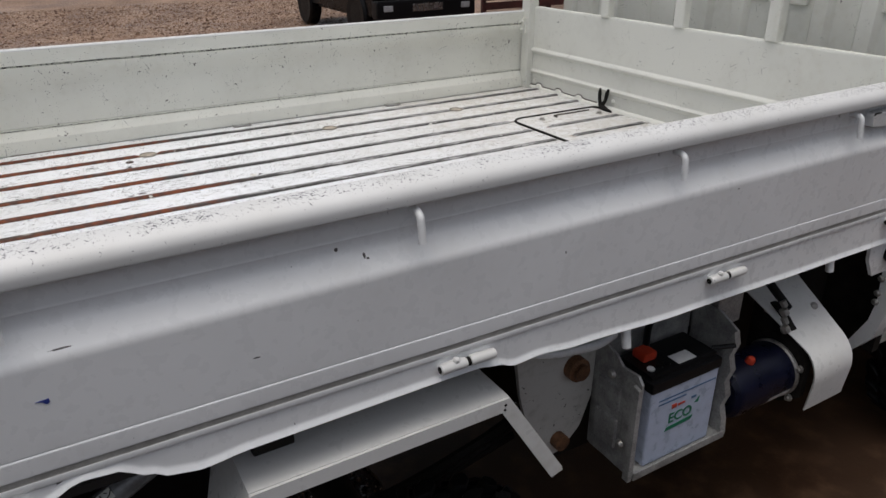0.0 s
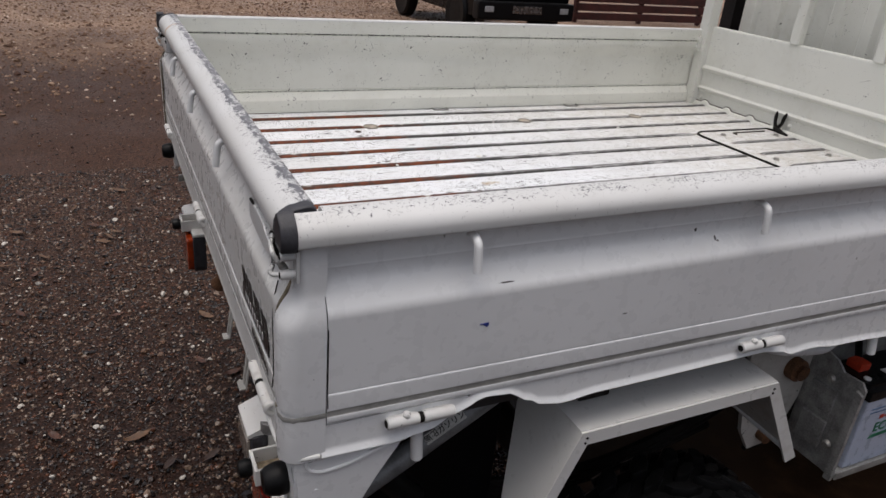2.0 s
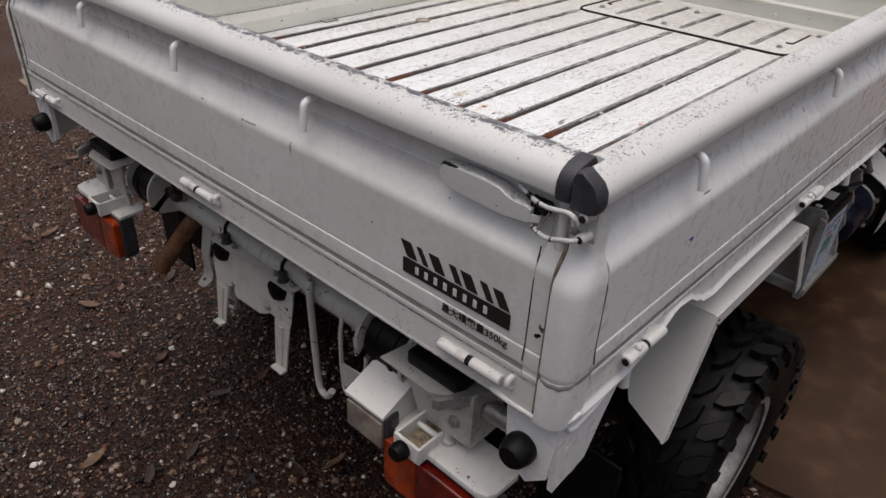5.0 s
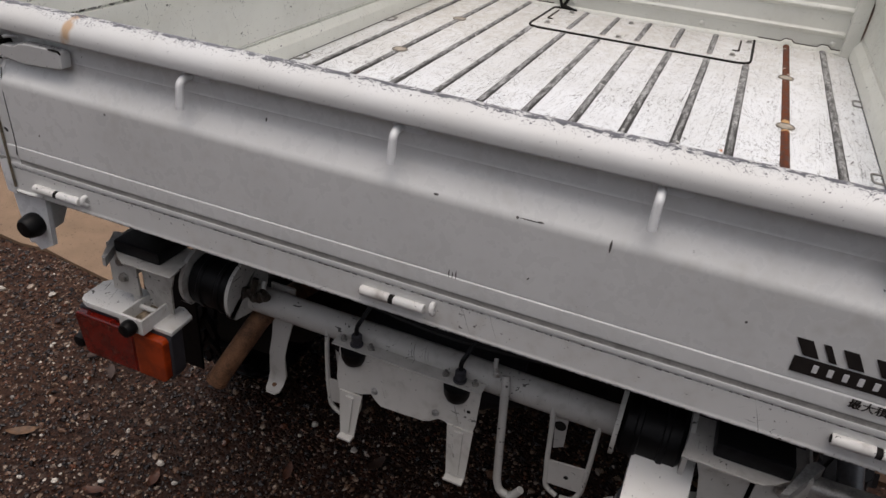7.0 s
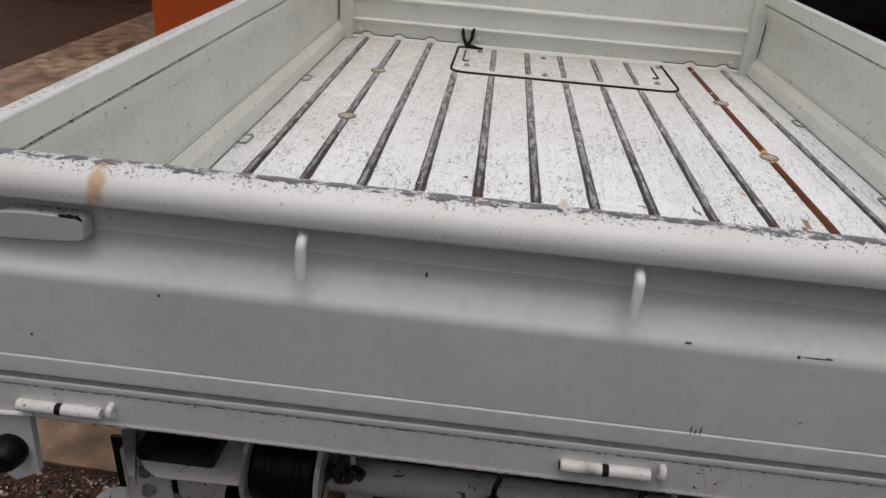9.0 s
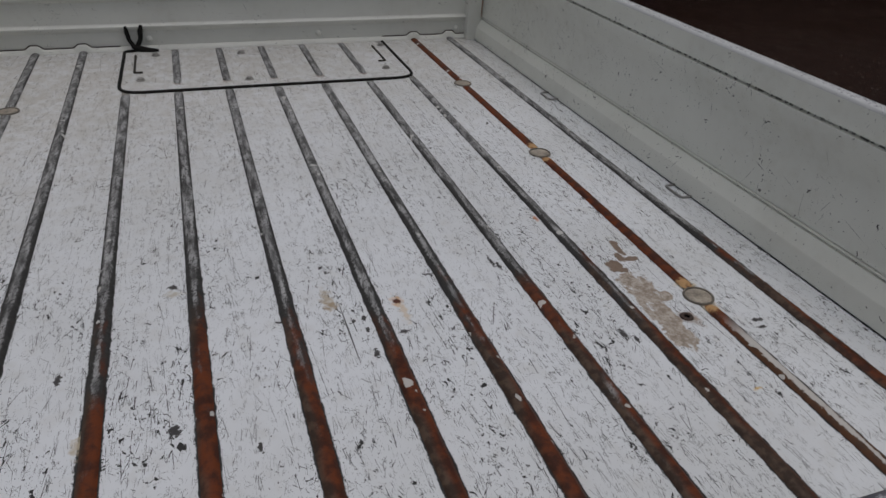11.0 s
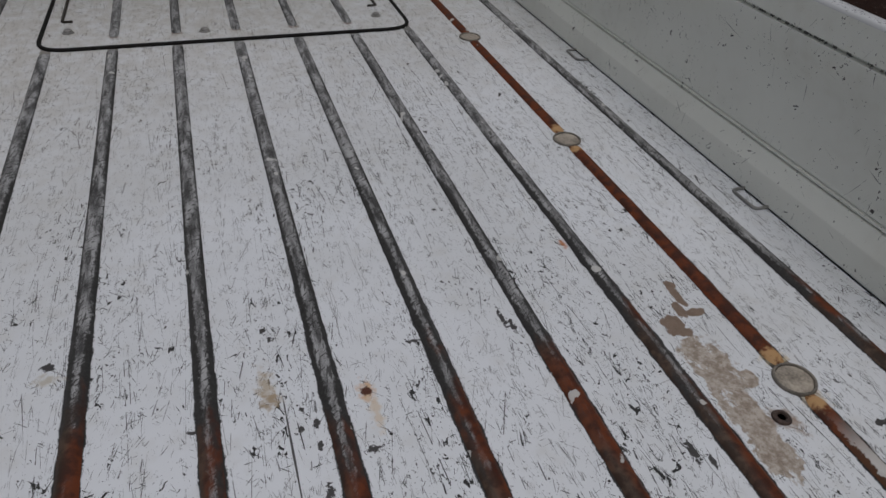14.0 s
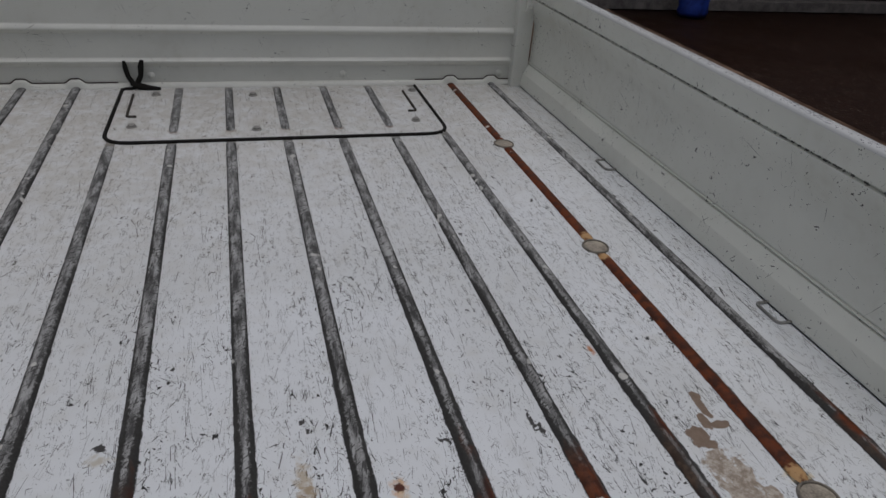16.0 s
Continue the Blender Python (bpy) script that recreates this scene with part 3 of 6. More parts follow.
def prism(bm, pts, axis, a, b, index=0):
    """A closed outline drawn out along an axis from a to b."""
    def at(p, t):
        return {"x": (t, p[0], p[1]), "y": (p[0], t, p[1]), "z": (p[0], p[1], t)}[axis]
    n = len(pts)
    add(bm, [at(p, a) for p in pts] + [at(p, b) for p in pts],
        [(i, (i + 1) % n, n + (i + 1) % n, n + i) for i in range(n)] + [tuple(range(n)), tuple(range(2 * n - 1, n - 1, -1))], index)


def loft(bm, rings, closed=True, caps=True, index=0):
    n = len(rings[0])
    faces = []
    for k in range(len(rings) - 1):
        for i in range(n if closed else n - 1):
            j = (i + 1) % n
            faces.append((k * n + i, k * n + j, (k + 1) * n + j, (k + 1) * n + i))
    if caps:
        faces += [tuple(range(n)), tuple(range(len(rings) * n - 1, (len(rings) - 1) * n - 1, -1))]
    return add(bm, [p for r in rings for p in r], faces, index)


def rounded(pts, radius, steps=5):
    """A path whose inner corners are rounded."""
    pts = [Vector(p) for p in pts]
    out = [pts[0]]
    for a, b, c in zip(pts, pts[1:], pts[2:]):
        r = min(radius, (a - b).length * 0.45, (c - b).length * 0.45)
        p, q = b + (a - b).normalized() * r, b + (c - b).normalized() * r
        out += [(p * (1 - t) + b * t) * (1 - t) + (b * (1 - t) + q * t) * t for t in [i / steps for i in range(steps + 1)]]
    return out + [pts[-1]]


def tube(bm, pts, r, seg=8, bend=0.0, index=0):
    pts = rounded(pts, bend) if bend else [Vector(p) for p in pts]
    rings, side = [], None
    for i, p in enumerate(pts):
        d = (pts[min(i + 1, len(pts) - 1)] - pts[max(i - 1, 0)]).normalized()
        if side is None:
            side = d.orthogonal().normalized()
        side = (side - d * side.dot(d)).normalized()
        up = d.cross(side)
        rr = r[i] if isinstance(r, (list, tuple)) else r
        rings.append([p + (side * math.cos(k * math.tau / seg) + up * math.sin(k * math.tau / seg)) * rr for k in range(seg)])
    loft(bm, rings, index=index)


def rod(bm, a, b, r, seg=16, index=0, chamfer=0.0):
    a, b = Vector(a), Vector(b)
    if chamfer:
        d = (b - a).normalized() * chamfer
        tube(bm, [a, a + d, b - d, b], [r - chamfer, r, r, r - chamfer], seg, index=index)
    else:
        tube(bm, [a, b], r, seg, index=index)


def lathe(bm, prof, seg=32, m=None, index=0, caps=True):
    """(radius, height) pairs turned about z."""
    rings = [[(r * math.cos(k * math.tau / seg), r * math.sin(k * math.tau / seg), h) for k in range(seg)] for r, h in prof]
    made = loft(bm, rings, caps=caps, index=index)
    if m is not None:
        bmesh.ops.transform(bm, matrix=m, verts=made)
    return made


def sheet(bm, pts, axis, a, b, thick=0.002, index=0):
    """A bent sheet: an open outline of some thickness drawn out along an axis."""
    pts = [Vector((*p, 0)) for p in pts]
    off = []
    for i, p in enumerate(pts):
        d = (pts[min(i + 1, len(pts) - 1)] - pts[max(i - 1, 0)]).normalized()
        off.append(p + Vector((-d.y, d.x, 0)) * thick)
    prism(bm, [(p.x, p.y) for p in pts] + [(p.x, p.y) for p in reversed(off)], axis, a, b, index)


def words(body, size, mat_, m, name, parent, thick=0.0004):
    """Lettering in the built-in font as a mesh."""
    cu = bpy.data.curves.new(name, "FONT")
    cu.body, cu.size, cu.extrude, cu.align_x, cu.align_y = body, size, thick, "CENTER", "CENTER"
    cu.offset = size * .016
    ob = bpy.data.objects.new(name, cu)
    scene.collection.objects.link(ob)
    bpy.context.view_layer.update()
    me = bpy.data.meshes.new_from_object(ob.evaluated_get(bpy.context.evaluated_depsgraph_get()))
    bpy.data.objects.remove(ob)
    me.materials.clear()
    me.materials.append(mat_)
    me.transform(m)
    out = new(name, me)
    out.parent = parent
    return out


BED, TOP = 0.93, 1.223          # bed floor and gate top
WIDE, LONG = 0.71, 1.94         # half width and length inside
STEP = 0.115                    # from bead to bead

# ---- ground ----
def make_ground():
    bm = bmesh.new()
    edges = [-300, -60, -15, -5, -2.5, -1.2, 0, 1.2, 2.5, 5, 9, 15, 30, 80, 300]
    vs = {}
    for i, x in enumerate(edges):
        for j, y in enumerate(edges):
            vs[i, j] = bm.verts.new((x, y, 0))
    for i in range(len(edges) - 1):
        for j in range(len(edges) - 1):
            bm.faces.new((vs[i, j], vs[i + 1, j], vs[i + 1, j + 1], vs[i, j + 1]))
    g = part("ground", bm, M_GRAVEL)
    tagged(g, "dark wet gravel yard, sandier and drier further away", "ground", kind="structure")

    rng = random.Random(4)
    bm = bmesh.new()
    near = [((0.80 + 0.17 * (2.0 - y) / 2.9 if y < 0.8 else 0.63 + 0.14 * min(1.0, (y - 0.8) * 0.8)) + rng.uniform(-0.02, 0.02), y) for y in [3.6 - 0.12 * k for k in range(64)]]
    outline = near + [(12.0, -4.0), (12.0, 3.6)]
    prism(bm, outline, "z", -0.05, 0.014)
    c = part("pavement", bm, M_CONC)
    tagged(c, "wet brown concrete apron in front of the shed", "pavement", kind="structure")


make_ground()

# ---- the truck ----
truck = empty("pickup_truck", "small white flatbed truck with a worn drop-side bed and mud tyres", "truck")

GATE = [(.0024, .9285), (.0022, .934), (.0032, .944), (.0058, .9625), (.0075, .9655), (.0202, .9845), (.0212, .9865), (.0262, .9875), (.0262, .9892), (.0222, .9902), (.0225, .9925), (.0262, .9935), (.0262, .9950), (.0240, .9965), (.0255, 1.001), (.0262, 1.070),
        (.0256, 1.084), (.0240, 1.096), (.0205, 1.108), (.0150, 1.1195), (.0100, 1.1295), (.0062, 1.1395), (.0042, 1.1490), (.003, 1.1595), (.0088, 1.1610), (.0088, 1.1638), (.003, 1.1655), (.0030, 1.2020)]
UNDER = [(.0483, 1.1795), (.0479, 1.1770), (.0464, 1.1757), (.0430, 1.1750), (.026, 1.1745)]


def roll(peak, tall):
    """The rail's rolled edge: a short inner rise, a peak near the inside and a long round fall to the outside."""
    inner = [(.0032, peak - .0052), (.0042, peak - .0028), (.0064, peak - .0010)]
    return inner + [(.0110 + .0372 * math.sin(radians(a)), peak - tall + tall * math.cos(radians(a))) for a in (0, 16, 30, 42, 53, 63, 73, 82, 90)] + UNDER


SIDE_CROWN = roll(1.2088, .0235)
TAIL_CROWN = roll(1.2118, .0265)
FACE = [(.026, 1.1745), (.0245, 1.1695), (.024, 1.143), (.0255, 1.1405), (.0255, 1.139), (.0243, 1.137), (.0248, 1.130), (.0262, 1.1245), (.0290, 1.1195), (.0452, 1.0970), (.0474, 1.0930), (.0487, 1.0885), (.049, 1.0840),
        (.049, .9835), (.0484, .9822), (.0484, .9812), (.0496, .9802), (.0500, .9785), (.0502, .9585), (.0495, .9563), (.0488, .9553), (.0488, .9490), (.0494, .9480), (.0502, .9468), (.0502, .9410), (.049, .938)]


def gate_mesh(name, to_world, a, b, mats, crown=SIDE_CROWN):
    """The pressed gate section drawn out from a to b; inside, crown and outside are three surfaces."""
    bm = bmesh.new()
    loop = GATE + crown + FACE[1:]
    cuts = [a + (b - a) * k / 16 for k in range(17)]
    rings = [[to_world(n, t, z) for n, z in loop] for t in cuts]
    loft(bm, rings)
    k = len(loop)
    bm.verts.index_update()
    for f in bm.faces:
        if len(f.verts) == 4:
            idx = sorted({v.index % k for v in f.verts})
            lo = idx[0] if not (idx[0] == 0 and idx[-1] == k - 1) else k - 1
            f.material_index = 0 if lo < len(GATE) - 1 else (1 if lo < len(GATE) + len(crown) - 1 else (3 if k - 7 <= lo <= k - 5 else 2))
        else:
            f.material_index = 2
    return part(name, bm, mats, truck, angle=50)


def sag(t, z, n):
    """The pressed lines of the side gates drop a little towards the cab."""
    return -.0095 * (t - .25) * min(1.0, max(0.0, (1.06 - z) / .06)) if n > .03 else 0.0


def right_at(n, t, z):
    return (t, -(WIDE + n), z + sag(t, z, n))


def left_at(n, t, z):
    return (t, WIDE + n, z + sag(t, z, n))


def tail_at(n, t, z):
    return (0.012 - n, t, z)


side_gate = gate_mesh("side_gate", right_at, 0.0125, 1.925, [M_IN, M_RAIL, M_OUT, M_GROOVE])
tagged(side_gate, "white drop side, outside smooth, chipped along its rail")
left_gate = gate_mesh("side_gate", left_at, 0.0125, 1.925, [M_IN, M_RAIL, M_OUT, M_GROOVE])
tagged(left_gate, "cream-white drop side with scuffed inner face")
tailgate = gate_mesh("tailgate", tail_at, -0.6990, 0.6990, [M_WALL, M_TAILRAIL, M_TAIL, M_GROOVE], TAIL_CROWN)
tagged(tailgate, "white tailgate with a black emblem decal and worn rail")


def rail_end(to_world, a, b, parent, crown=SIDE_CROWN, inner=.0195, mat_=None):
    """The rail runs on past the gate's skin to the corner."""
    bm = bmesh.new()
    pts = [(inner, 1.1755)] + [p for p in crown if p[0] > inner]
    loft(bm, [[to_world(n, t, z) for n, z in pts] for t in (a, b)])
    return part("rail_end", bm, mat_ or M_RAIL, parent, angle=50)


def rail_cap(to_world, a, b, parent, inner=.0032):
    """A rubber cap that wraps the end of the rail, with a rounded end."""
    bm = bmesh.new()
    pts = [(inner, 1.1715), (inner, 1.2060), (inner + .003, 1.2110), (inner + .009, 1.2132), (.033, 1.2095), (.0430, 1.2030), (.0485, 1.1940), (.0494, 1.1820), (.0470, 1.1735), (.041, 1.1708)]
    cx, cz = (inner + .048) / 2, 1.194
    rings = []
    for u, f in ((0, .99), (.04, 1.0), (.60, 1.0), (.82, .985), (.94, .95), (1.0, .86)):
        rings.append([to_world(cx + (n - cx) * f, a + (b - a) * u, cz + (z - cz) * f) for n, z in pts])
    loft(bm, rings)
    return part("rail_cap", bm, M_CAP, parent, "dark grey rubber rail cap", 60)


for sgn, at, gate in ((-1, right_at, side_gate), (1, left_at, left_gate)):
    rail_end(at, -0.0255, 0.0124, gate)
    rail_cap(at, -0.0210, -0.0395, gate, .0185)
    rail_end(tail_at, sgn * 0.6990, sgn * 0.7112, tailgate, TAIL_CROWN, .0035, M_TAILRAIL)
    rail_cap(tail_at, sgn * 0.7100, sgn * 0.7270, tailgate)


def tie_hook(to_world, t, side, parent):
    """A bent rod for ropes under the rail."""
    bm = bmesh.new()
    path = [to_world(*p) for p in ((.026, t, 1.1640), (.040, t, 1.1655), (.0500, t, 1.1600), (.0515, t, 1.150), (.0550, t, 1.124))]
    tube(bm, path, 0.0056, 10, 0.010)
    plate = [(t - side * .014, 1.1715), (t + side * .036, 1.1715), (t + side * .034, 1.1625), (t + side * .026, 1.1590), (t - side * .010, 1.1590)]
    loft(bm, [[to_world(n, p, z) for p, z in plate] for n in (.0235, .0275)])
    return part("rope_hook", bm, M_OUT, parent)


for x in (0.194, 0.672, 1.152, 1.625):
    tie_hook(right_at, x, -1, side_gate)
    tie_hook(left_at, x, -1, left_gate)
for y in (0.336, 0.007, -0.320):
    tie_hook(tail_at, y, -1, tailgate)


def hinge(to_world, t, parent, long=0.094, z=0.914, side=1, n=.0552, nipple=True):
    """Two knuckles on a pin, the leaf bent flat behind them, and a grease nipple."""
    bm = bmesh.new()
    r = .0080 if nipple else .0074
    rod(bm, to_world(n, t - long / 2, z), to_world(n, t - .003, z), r, 14, 0, .0012)
    rod(bm, to_world(n, t + .003, z), to_world(n, t + long / 2, z), r, 14, 0 if nipple else 2, .0012)
    rod(bm, to_world(n, t - .006, z), to_world(n, t + .006, z), .007, 10, 1)
    if nipple:
        rod(bm, to_world(n, t - side * long * .22, z + .004), to_world(n + .002, t - side * long * .22, z + .0135), .0052, 10, 0, .002)
    rod(bm, to_world(n, t - side * long / 2 - .0008, z), to_world(n, t - side * long / 2 + .0008, z), .0052, 12, 1)
    sec = [(n - .004, z - r), (n - .012, z - r + .002), (n - .012, z + r - .004), (n - .004, z + r - .002)]
    for a, b in ((t - long / 2 + .004, t - .006), (t + .006, t + long / 2 - .004)):
        loft(bm, [[to_world(p, s, q) for p, q in sec] for s in (a, b)])
    return part("hinge", bm, [M_SILL, M_DARK, M_WORNHINGE], parent)


for x in (0.135, 0.743, 1.302, 1.855):
    hinge(right_at, x, side_gate, z=.9235)
    hinge(left_at, x, left_gate, z=.9235)
for y, z in ((0.625, .910), (-0.003, .9165), (-0.625, .9185)):
    hinge(tail_at, y, tailgate, 0.100, z, -1, .0525, False)
    # curled tongue beside the hinge
    bm = bmesh.new()
    tube(bm, [(-.038, y - .062, z - .004), (-.046, y - .062, z + .003), (-.044, y - .062, z + .012), (-.036, y - .062, z + .012)], .0042, 8, .006)
    part("hinge_tongue", bm, M_SILL, tailgate)

# bed sill below the gates, cut up over the wheel
SILL = [(-0.01, .893), (0.10, .892), (0.15, .899), (0.19, .918), (0.23, .933), (0.265, .930), (0.30, .911), (0.325, .898), (0.36, .892), (0.42, .897), (0.76, .899), (0.80, .892), (0.83, .881),
        (0.88, .884), (0.95, .876), (1.2, .864), (1.6, .858), (1.94, .854)]


def sill_low(x):
    for (a, p), (b, q) in zip(SILL, SILL[1:]):
        if x <= b:
            f = (x - a) / (b - a)
            f = f * f * (3 - 2 * f)
            return p + (q - p) * f
    return SILL[-1][1]


def sill(to_world, parent):
    bm = bmesh.new()
    xs = [0.006 + k * 0.0125 for k in range(155)]
    rings = []
    for x in xs:
        b = sill_low(x)
        rings.append([(to_world(n, x, z)[0], to_world(n, x, z)[1], z) for n, z in ((.047, .9365), (.047, b + .010), (.0485, b + .005), (.0525, b + .001), (.0530, b - .001), (.0510, b - .002), (.044, b + .001), (.036, b + .004), (.034, .9365))])
    loft(bm, rings)
    return part("sill", bm, M_OUT, parent, angle=60)


bed = part("bed_floor", bmesh.new(), M_FLOOR, truck, "white bed floor, scratched, beads rubbed bare and rusty")


def make_floor():
    bm = bmesh.new()
    box(bm, (0.004, LONG), (-0.668, 0.668), (BED - .02, BED))
    # a slight step along both sides, up to the joint with the gates
    for s in (-1, 1):
        eb = bmesh.new()
        prism(eb, [(s * .6685, BED - .0005), (s * .671, BED - .0030), (s * .7105, BED - .0032), (s * .7112, BED - .005), (s * .7112, BED - .018), (s * .744, BED - .018), (s * .744, BED - .03), (s * .6685, BED - .03)], "x", 0.0, LONG)
        part("floor_edge", eb, M_FLOOR, bed)
    eb = bmesh.new()
    prism(eb, [(0.0035, BED), (-0.012, BED - .008), (-0.028, BED - .008), (-0.028, BED - .03), (0.0035, BED - .03)], "y", -.71, .71)
    part("floor_edge", eb, M_FLOOR, bed)
    bmesh.ops.recalc_face_normals(bm, faces=bm.faces)
    bm.to_mesh(bed.data)
    bm.free()


make_floor()
sill(right_at, truck)
sill(left_at, truck)
bm = bmesh.new()
prism(bm, [(-.022, .9365), (-.0365, .9365), (-.0365, .898), (-.0385, .8945), (-.0385, .8905), (-.036, .889), (-.022, .890)], "y", -.722, .722)
part("sill", bm, M_SILL, truck, angle=60)


def bead(bm, y, a, b, w=.0070, h=.0046, zoff=0.0, end=True):
    """A raised bead along the floor: sloping flanks and a flat worn crown."""
    sec = [(-w - .0032, 0.0), (-w - .001, h * .45), (-w + .002, h * .92), (0, h), (w - .002, h * .92), (w + .001, h * .45), (w + .0032, 0.0)]
    rings = []
    n = max(3, int((b - a) / .06))
    xs = [(a - .012, .02), (a - .006, .6), (a, 1.0)] if end else [(a, 1.0)]
    xs += [(a + (b - a) * k / n, 1.0) for k in range(1, n)]
    xs += [(b, 1.0), (b + .006, .6), (b + .012, .02)] if end else [(b, 1.0)]
    for x, s in xs:
        k = .55 + .45 * min(1, s)
        rings.append([(x, y + p * k, BED + zoff + .0004 + q * s) for p, q in sec])
    first = len(bm.faces)
    loft(bm, rings, closed=False, caps=False)
    bm.faces.ensure_lookup_table()
    for f in bm.faces[first:]:
        mid = f.calc_center_median().y - y
        f.material_index = 0


for k in range(12):
    y = (5.5 - k) * STEP
    bm = bmesh.new()
    if k in (1, 10):
        for a, b in ((0.03, 0.482), (0.548, 1.012), (1.078, 1.468), (1.532, LONG)):
            bead(bm, y, a, b, end=True)
    elif 3 <= k <= 9:
        bead(bm, y, 0.03, 1.550)
    else:
        bead(bm, y, 0.03, LONG)
    ob = part("floor_bead", bm, [M_RUSTRIB if k == 10 else M_RIB, M_DIRT], bed, "rust-red bare bead" if k == 10 else "", 70)

for s in (-1, 1):
    for x in (0.515, 1.045, 1.50):
        bm = bmesh.new()
        lathe(bm, [(.0005, .0030), (.0120, .0028), (.0175, .0022), (.0190, .0010), (.0200, .0010)], 32, pose(x, s * .5175, BED), 1)
        lathe(bm, [(.0192, .0006), (.0200, .0030), (.0212, .0034), (.0222, .0026), (.0228, .0004)], 32, pose(x, s * .5175, BED))
        part("drain_plug", bm, [M_PLUG, M_PLUGTOP], bed, "round grey floor plug")
for x, y in ((0.477, -0.470), (0.461, 0.473)):
    bm = bmesh.new()
    # black disc on the closed floor for the hole's dark inside
    lathe(bm, [(.0005, .0008), (.0042, .0008)], 20, pose(x, y, BED), 1)
    lathe(bm, [(.0040, .0008), (.0050, .0026), (.0086, .0022), (.0100, .0003)], 20, pose(x, y, BED))
    part("drain_hole", bm, [M_PITRUST, M_GASKET], bed, "dark open drain hole")


# access cover in the bed floor, with its seal, bolts and short beads
cover = part("access_cover", bmesh.new(), M_HATCH, truck, "bolted floor hatch with a black seal")


def make_cover():
    bm = bmesh.new()
    outline = [(1.905, .302), (1.60, .302), (1.577, .285), (1.572, .255), (1.572, -.375), (1.580, -.402), (1.60, -.412), (1.905, -.412)]
    prism(bm, outline, "z", BED - .001, BED + .0018)
    bmesh.ops.recalc_face_normals(bm, faces=bm.faces)
    bm.to_mesh(cover.data)
    bm.free()
    bm = bmesh.new()
    tube(bm, [(1.922, .270, BED + .002), (1.918, .300, BED + .002), (1.57, .304, BED + .002), (1.57, -.414, BED + .002), (1.915, -.414, BED + .002)], .0042, 8, .055)
    part("seal", bm, M_GASKET, cover, "black rubber seal")
    for x, y in ((1.662, .256), (1.870, .222), (1.657, -.356), (1.876, -.398), (1.627, .003), (1.858, .002)):
        bm = bmesh.new()
        lathe(bm, [(.011, .0), (.011, .0015), (.0075, .0025), (.0075, .006), (.006, .007), (.0005, .007)], 12, pose(x, y, BED + .0018))
        part("bolt", bm, M_STEEL, cover)
    for k in range(4, 9):
        bm = bmesh.new()
        bead(bm, (5.5 - k) * STEP, 1.635, 1.90, .006, .005, .0018)
        part("short_bead", bm, [M_RIB, M_DIRT], cover, angle=70)
    for y, s in ((.272, 1), (-.372, -1)):
        bm = bmesh.new()
        tube(bm, [(1.87, y, BED + .003), (1.72, y, BED + .003), (1.72, y - s * .02, BED + .003)], .0032, 6, .01)
        part("edge_bead", bm, M_DIRT, cover)


make_cover()

# wire loops that catch the side gates
for s, xs in ((-1, (0.826, 1.372)), (1, (0.826, 1.355))):
    for x in xs:
        bm = bmesh.new()
        tube(bm, [(x + .026, s * .713, BED - .001), (x + .026, s * .690, BED - .001), (x - .026, s * .690, BED - .001), (x - .026, s * .713, BED - .001)], .0024, 6, .008)
        part("wire_loop", bm, M_STEEL, bed)

# front wall of the bed
def make_front():
    bm = bmesh.new()
    face = LONG
    sec = [(face, BED - .03), (face, .978), (face - .003, .982), (face - .009, .988), (face - .009, .994), (face - .003, .999), (face, 1.003), (face, 1.055), (face - .003, 1.059), (face - .010, 1.065), (face - .010, 1.071), (face - .003, 1.077), (face, 1.081),
           (face, 1.214), (face + .004, 1.222), (face + .022, 1.222), (face + .026, 1.214), (face + .026, BED - .03)]
    prism(bm, sec, "y", -.684, .684)
    wall = part("front_wall", bm, M_WALL, truck, "cream-white front bulkhead with two pressed ridges", 50)
    # scalloped foot where the floor sheet turns up
    bm = bmesh.new()
    ys = [-.684 + 1.368 * k / 400 for k in range(401)]
    def lift(y):
        d = min(abs(y - (5.5 - k) * STEP) for k in (0, 1, 2, 10, 11))
        return .010 * max(0.0, 1 - max(0.0, d - .010) / .012)
    loft(bm, [[(LONG - .012, y, BED), (LONG - .010, y, BED + .006 + lift(y)), (LONG - .004, y, BED + .011 + lift(y)), (LONG + .002, y, BED + .011 + lift(y)), (LONG + .002, y, BED - .01)] for y in ys])
    part("floor_upturn", bm, M_WALL, bed, "cream scalloped upturned edge", 60)
    for a, b in ((-.684, -.420), (.310, .684)):
        bm = bmesh.new()
        tube(bm, [(LONG - .0035, a + (b - a) * k / 90, BED + .0122 + lift(a + (b - a) * k / 90)) for k in range(91)], .0016, 5)
        part("dirt_line", bm, M_PITRUST, bed, "dark rusty seam along the scalloped edge")
    for y in (.662, .235, -.228, -.655):
        bm = bmesh.new()
        lathe(bm, [(.009, 0), (.009, .002), (.006, .005), (.0005, .006)], 12, pose(LONG, y, .958, 0, -90, 0))
        part("bolt", bm, M_WALL, wall)
    return wall


front_wall = make_front()
for s in (-1, 1):
    bm = bmesh.new()
    box(bm, (1.915, 1.958), (s * .684, s * .729) if s > 0 else (-.729, -.684), (BED - .04, 1.95), .004)
    post = part("guard_post", bm, M_WALL, truck, "white upright of the cab guard")
    bm = bmesh.new()
    prism(bm, [(s * .700, 1.128), (s * .722, 1.128), (s * .738, 1.150), (s * .738, 1.182), (s * .700, 1.182)], "x", 1.905, 1.9155)
    for z in (1.142, 1.170):
        lathe(bm, [(.007, 0), (.007, .002), (.005, .005), (.0005, .0055)], 10, pose(1.905, s * .713, z, 0, -90, 0))
    part("catch_plate", bm, M_WALL, post)
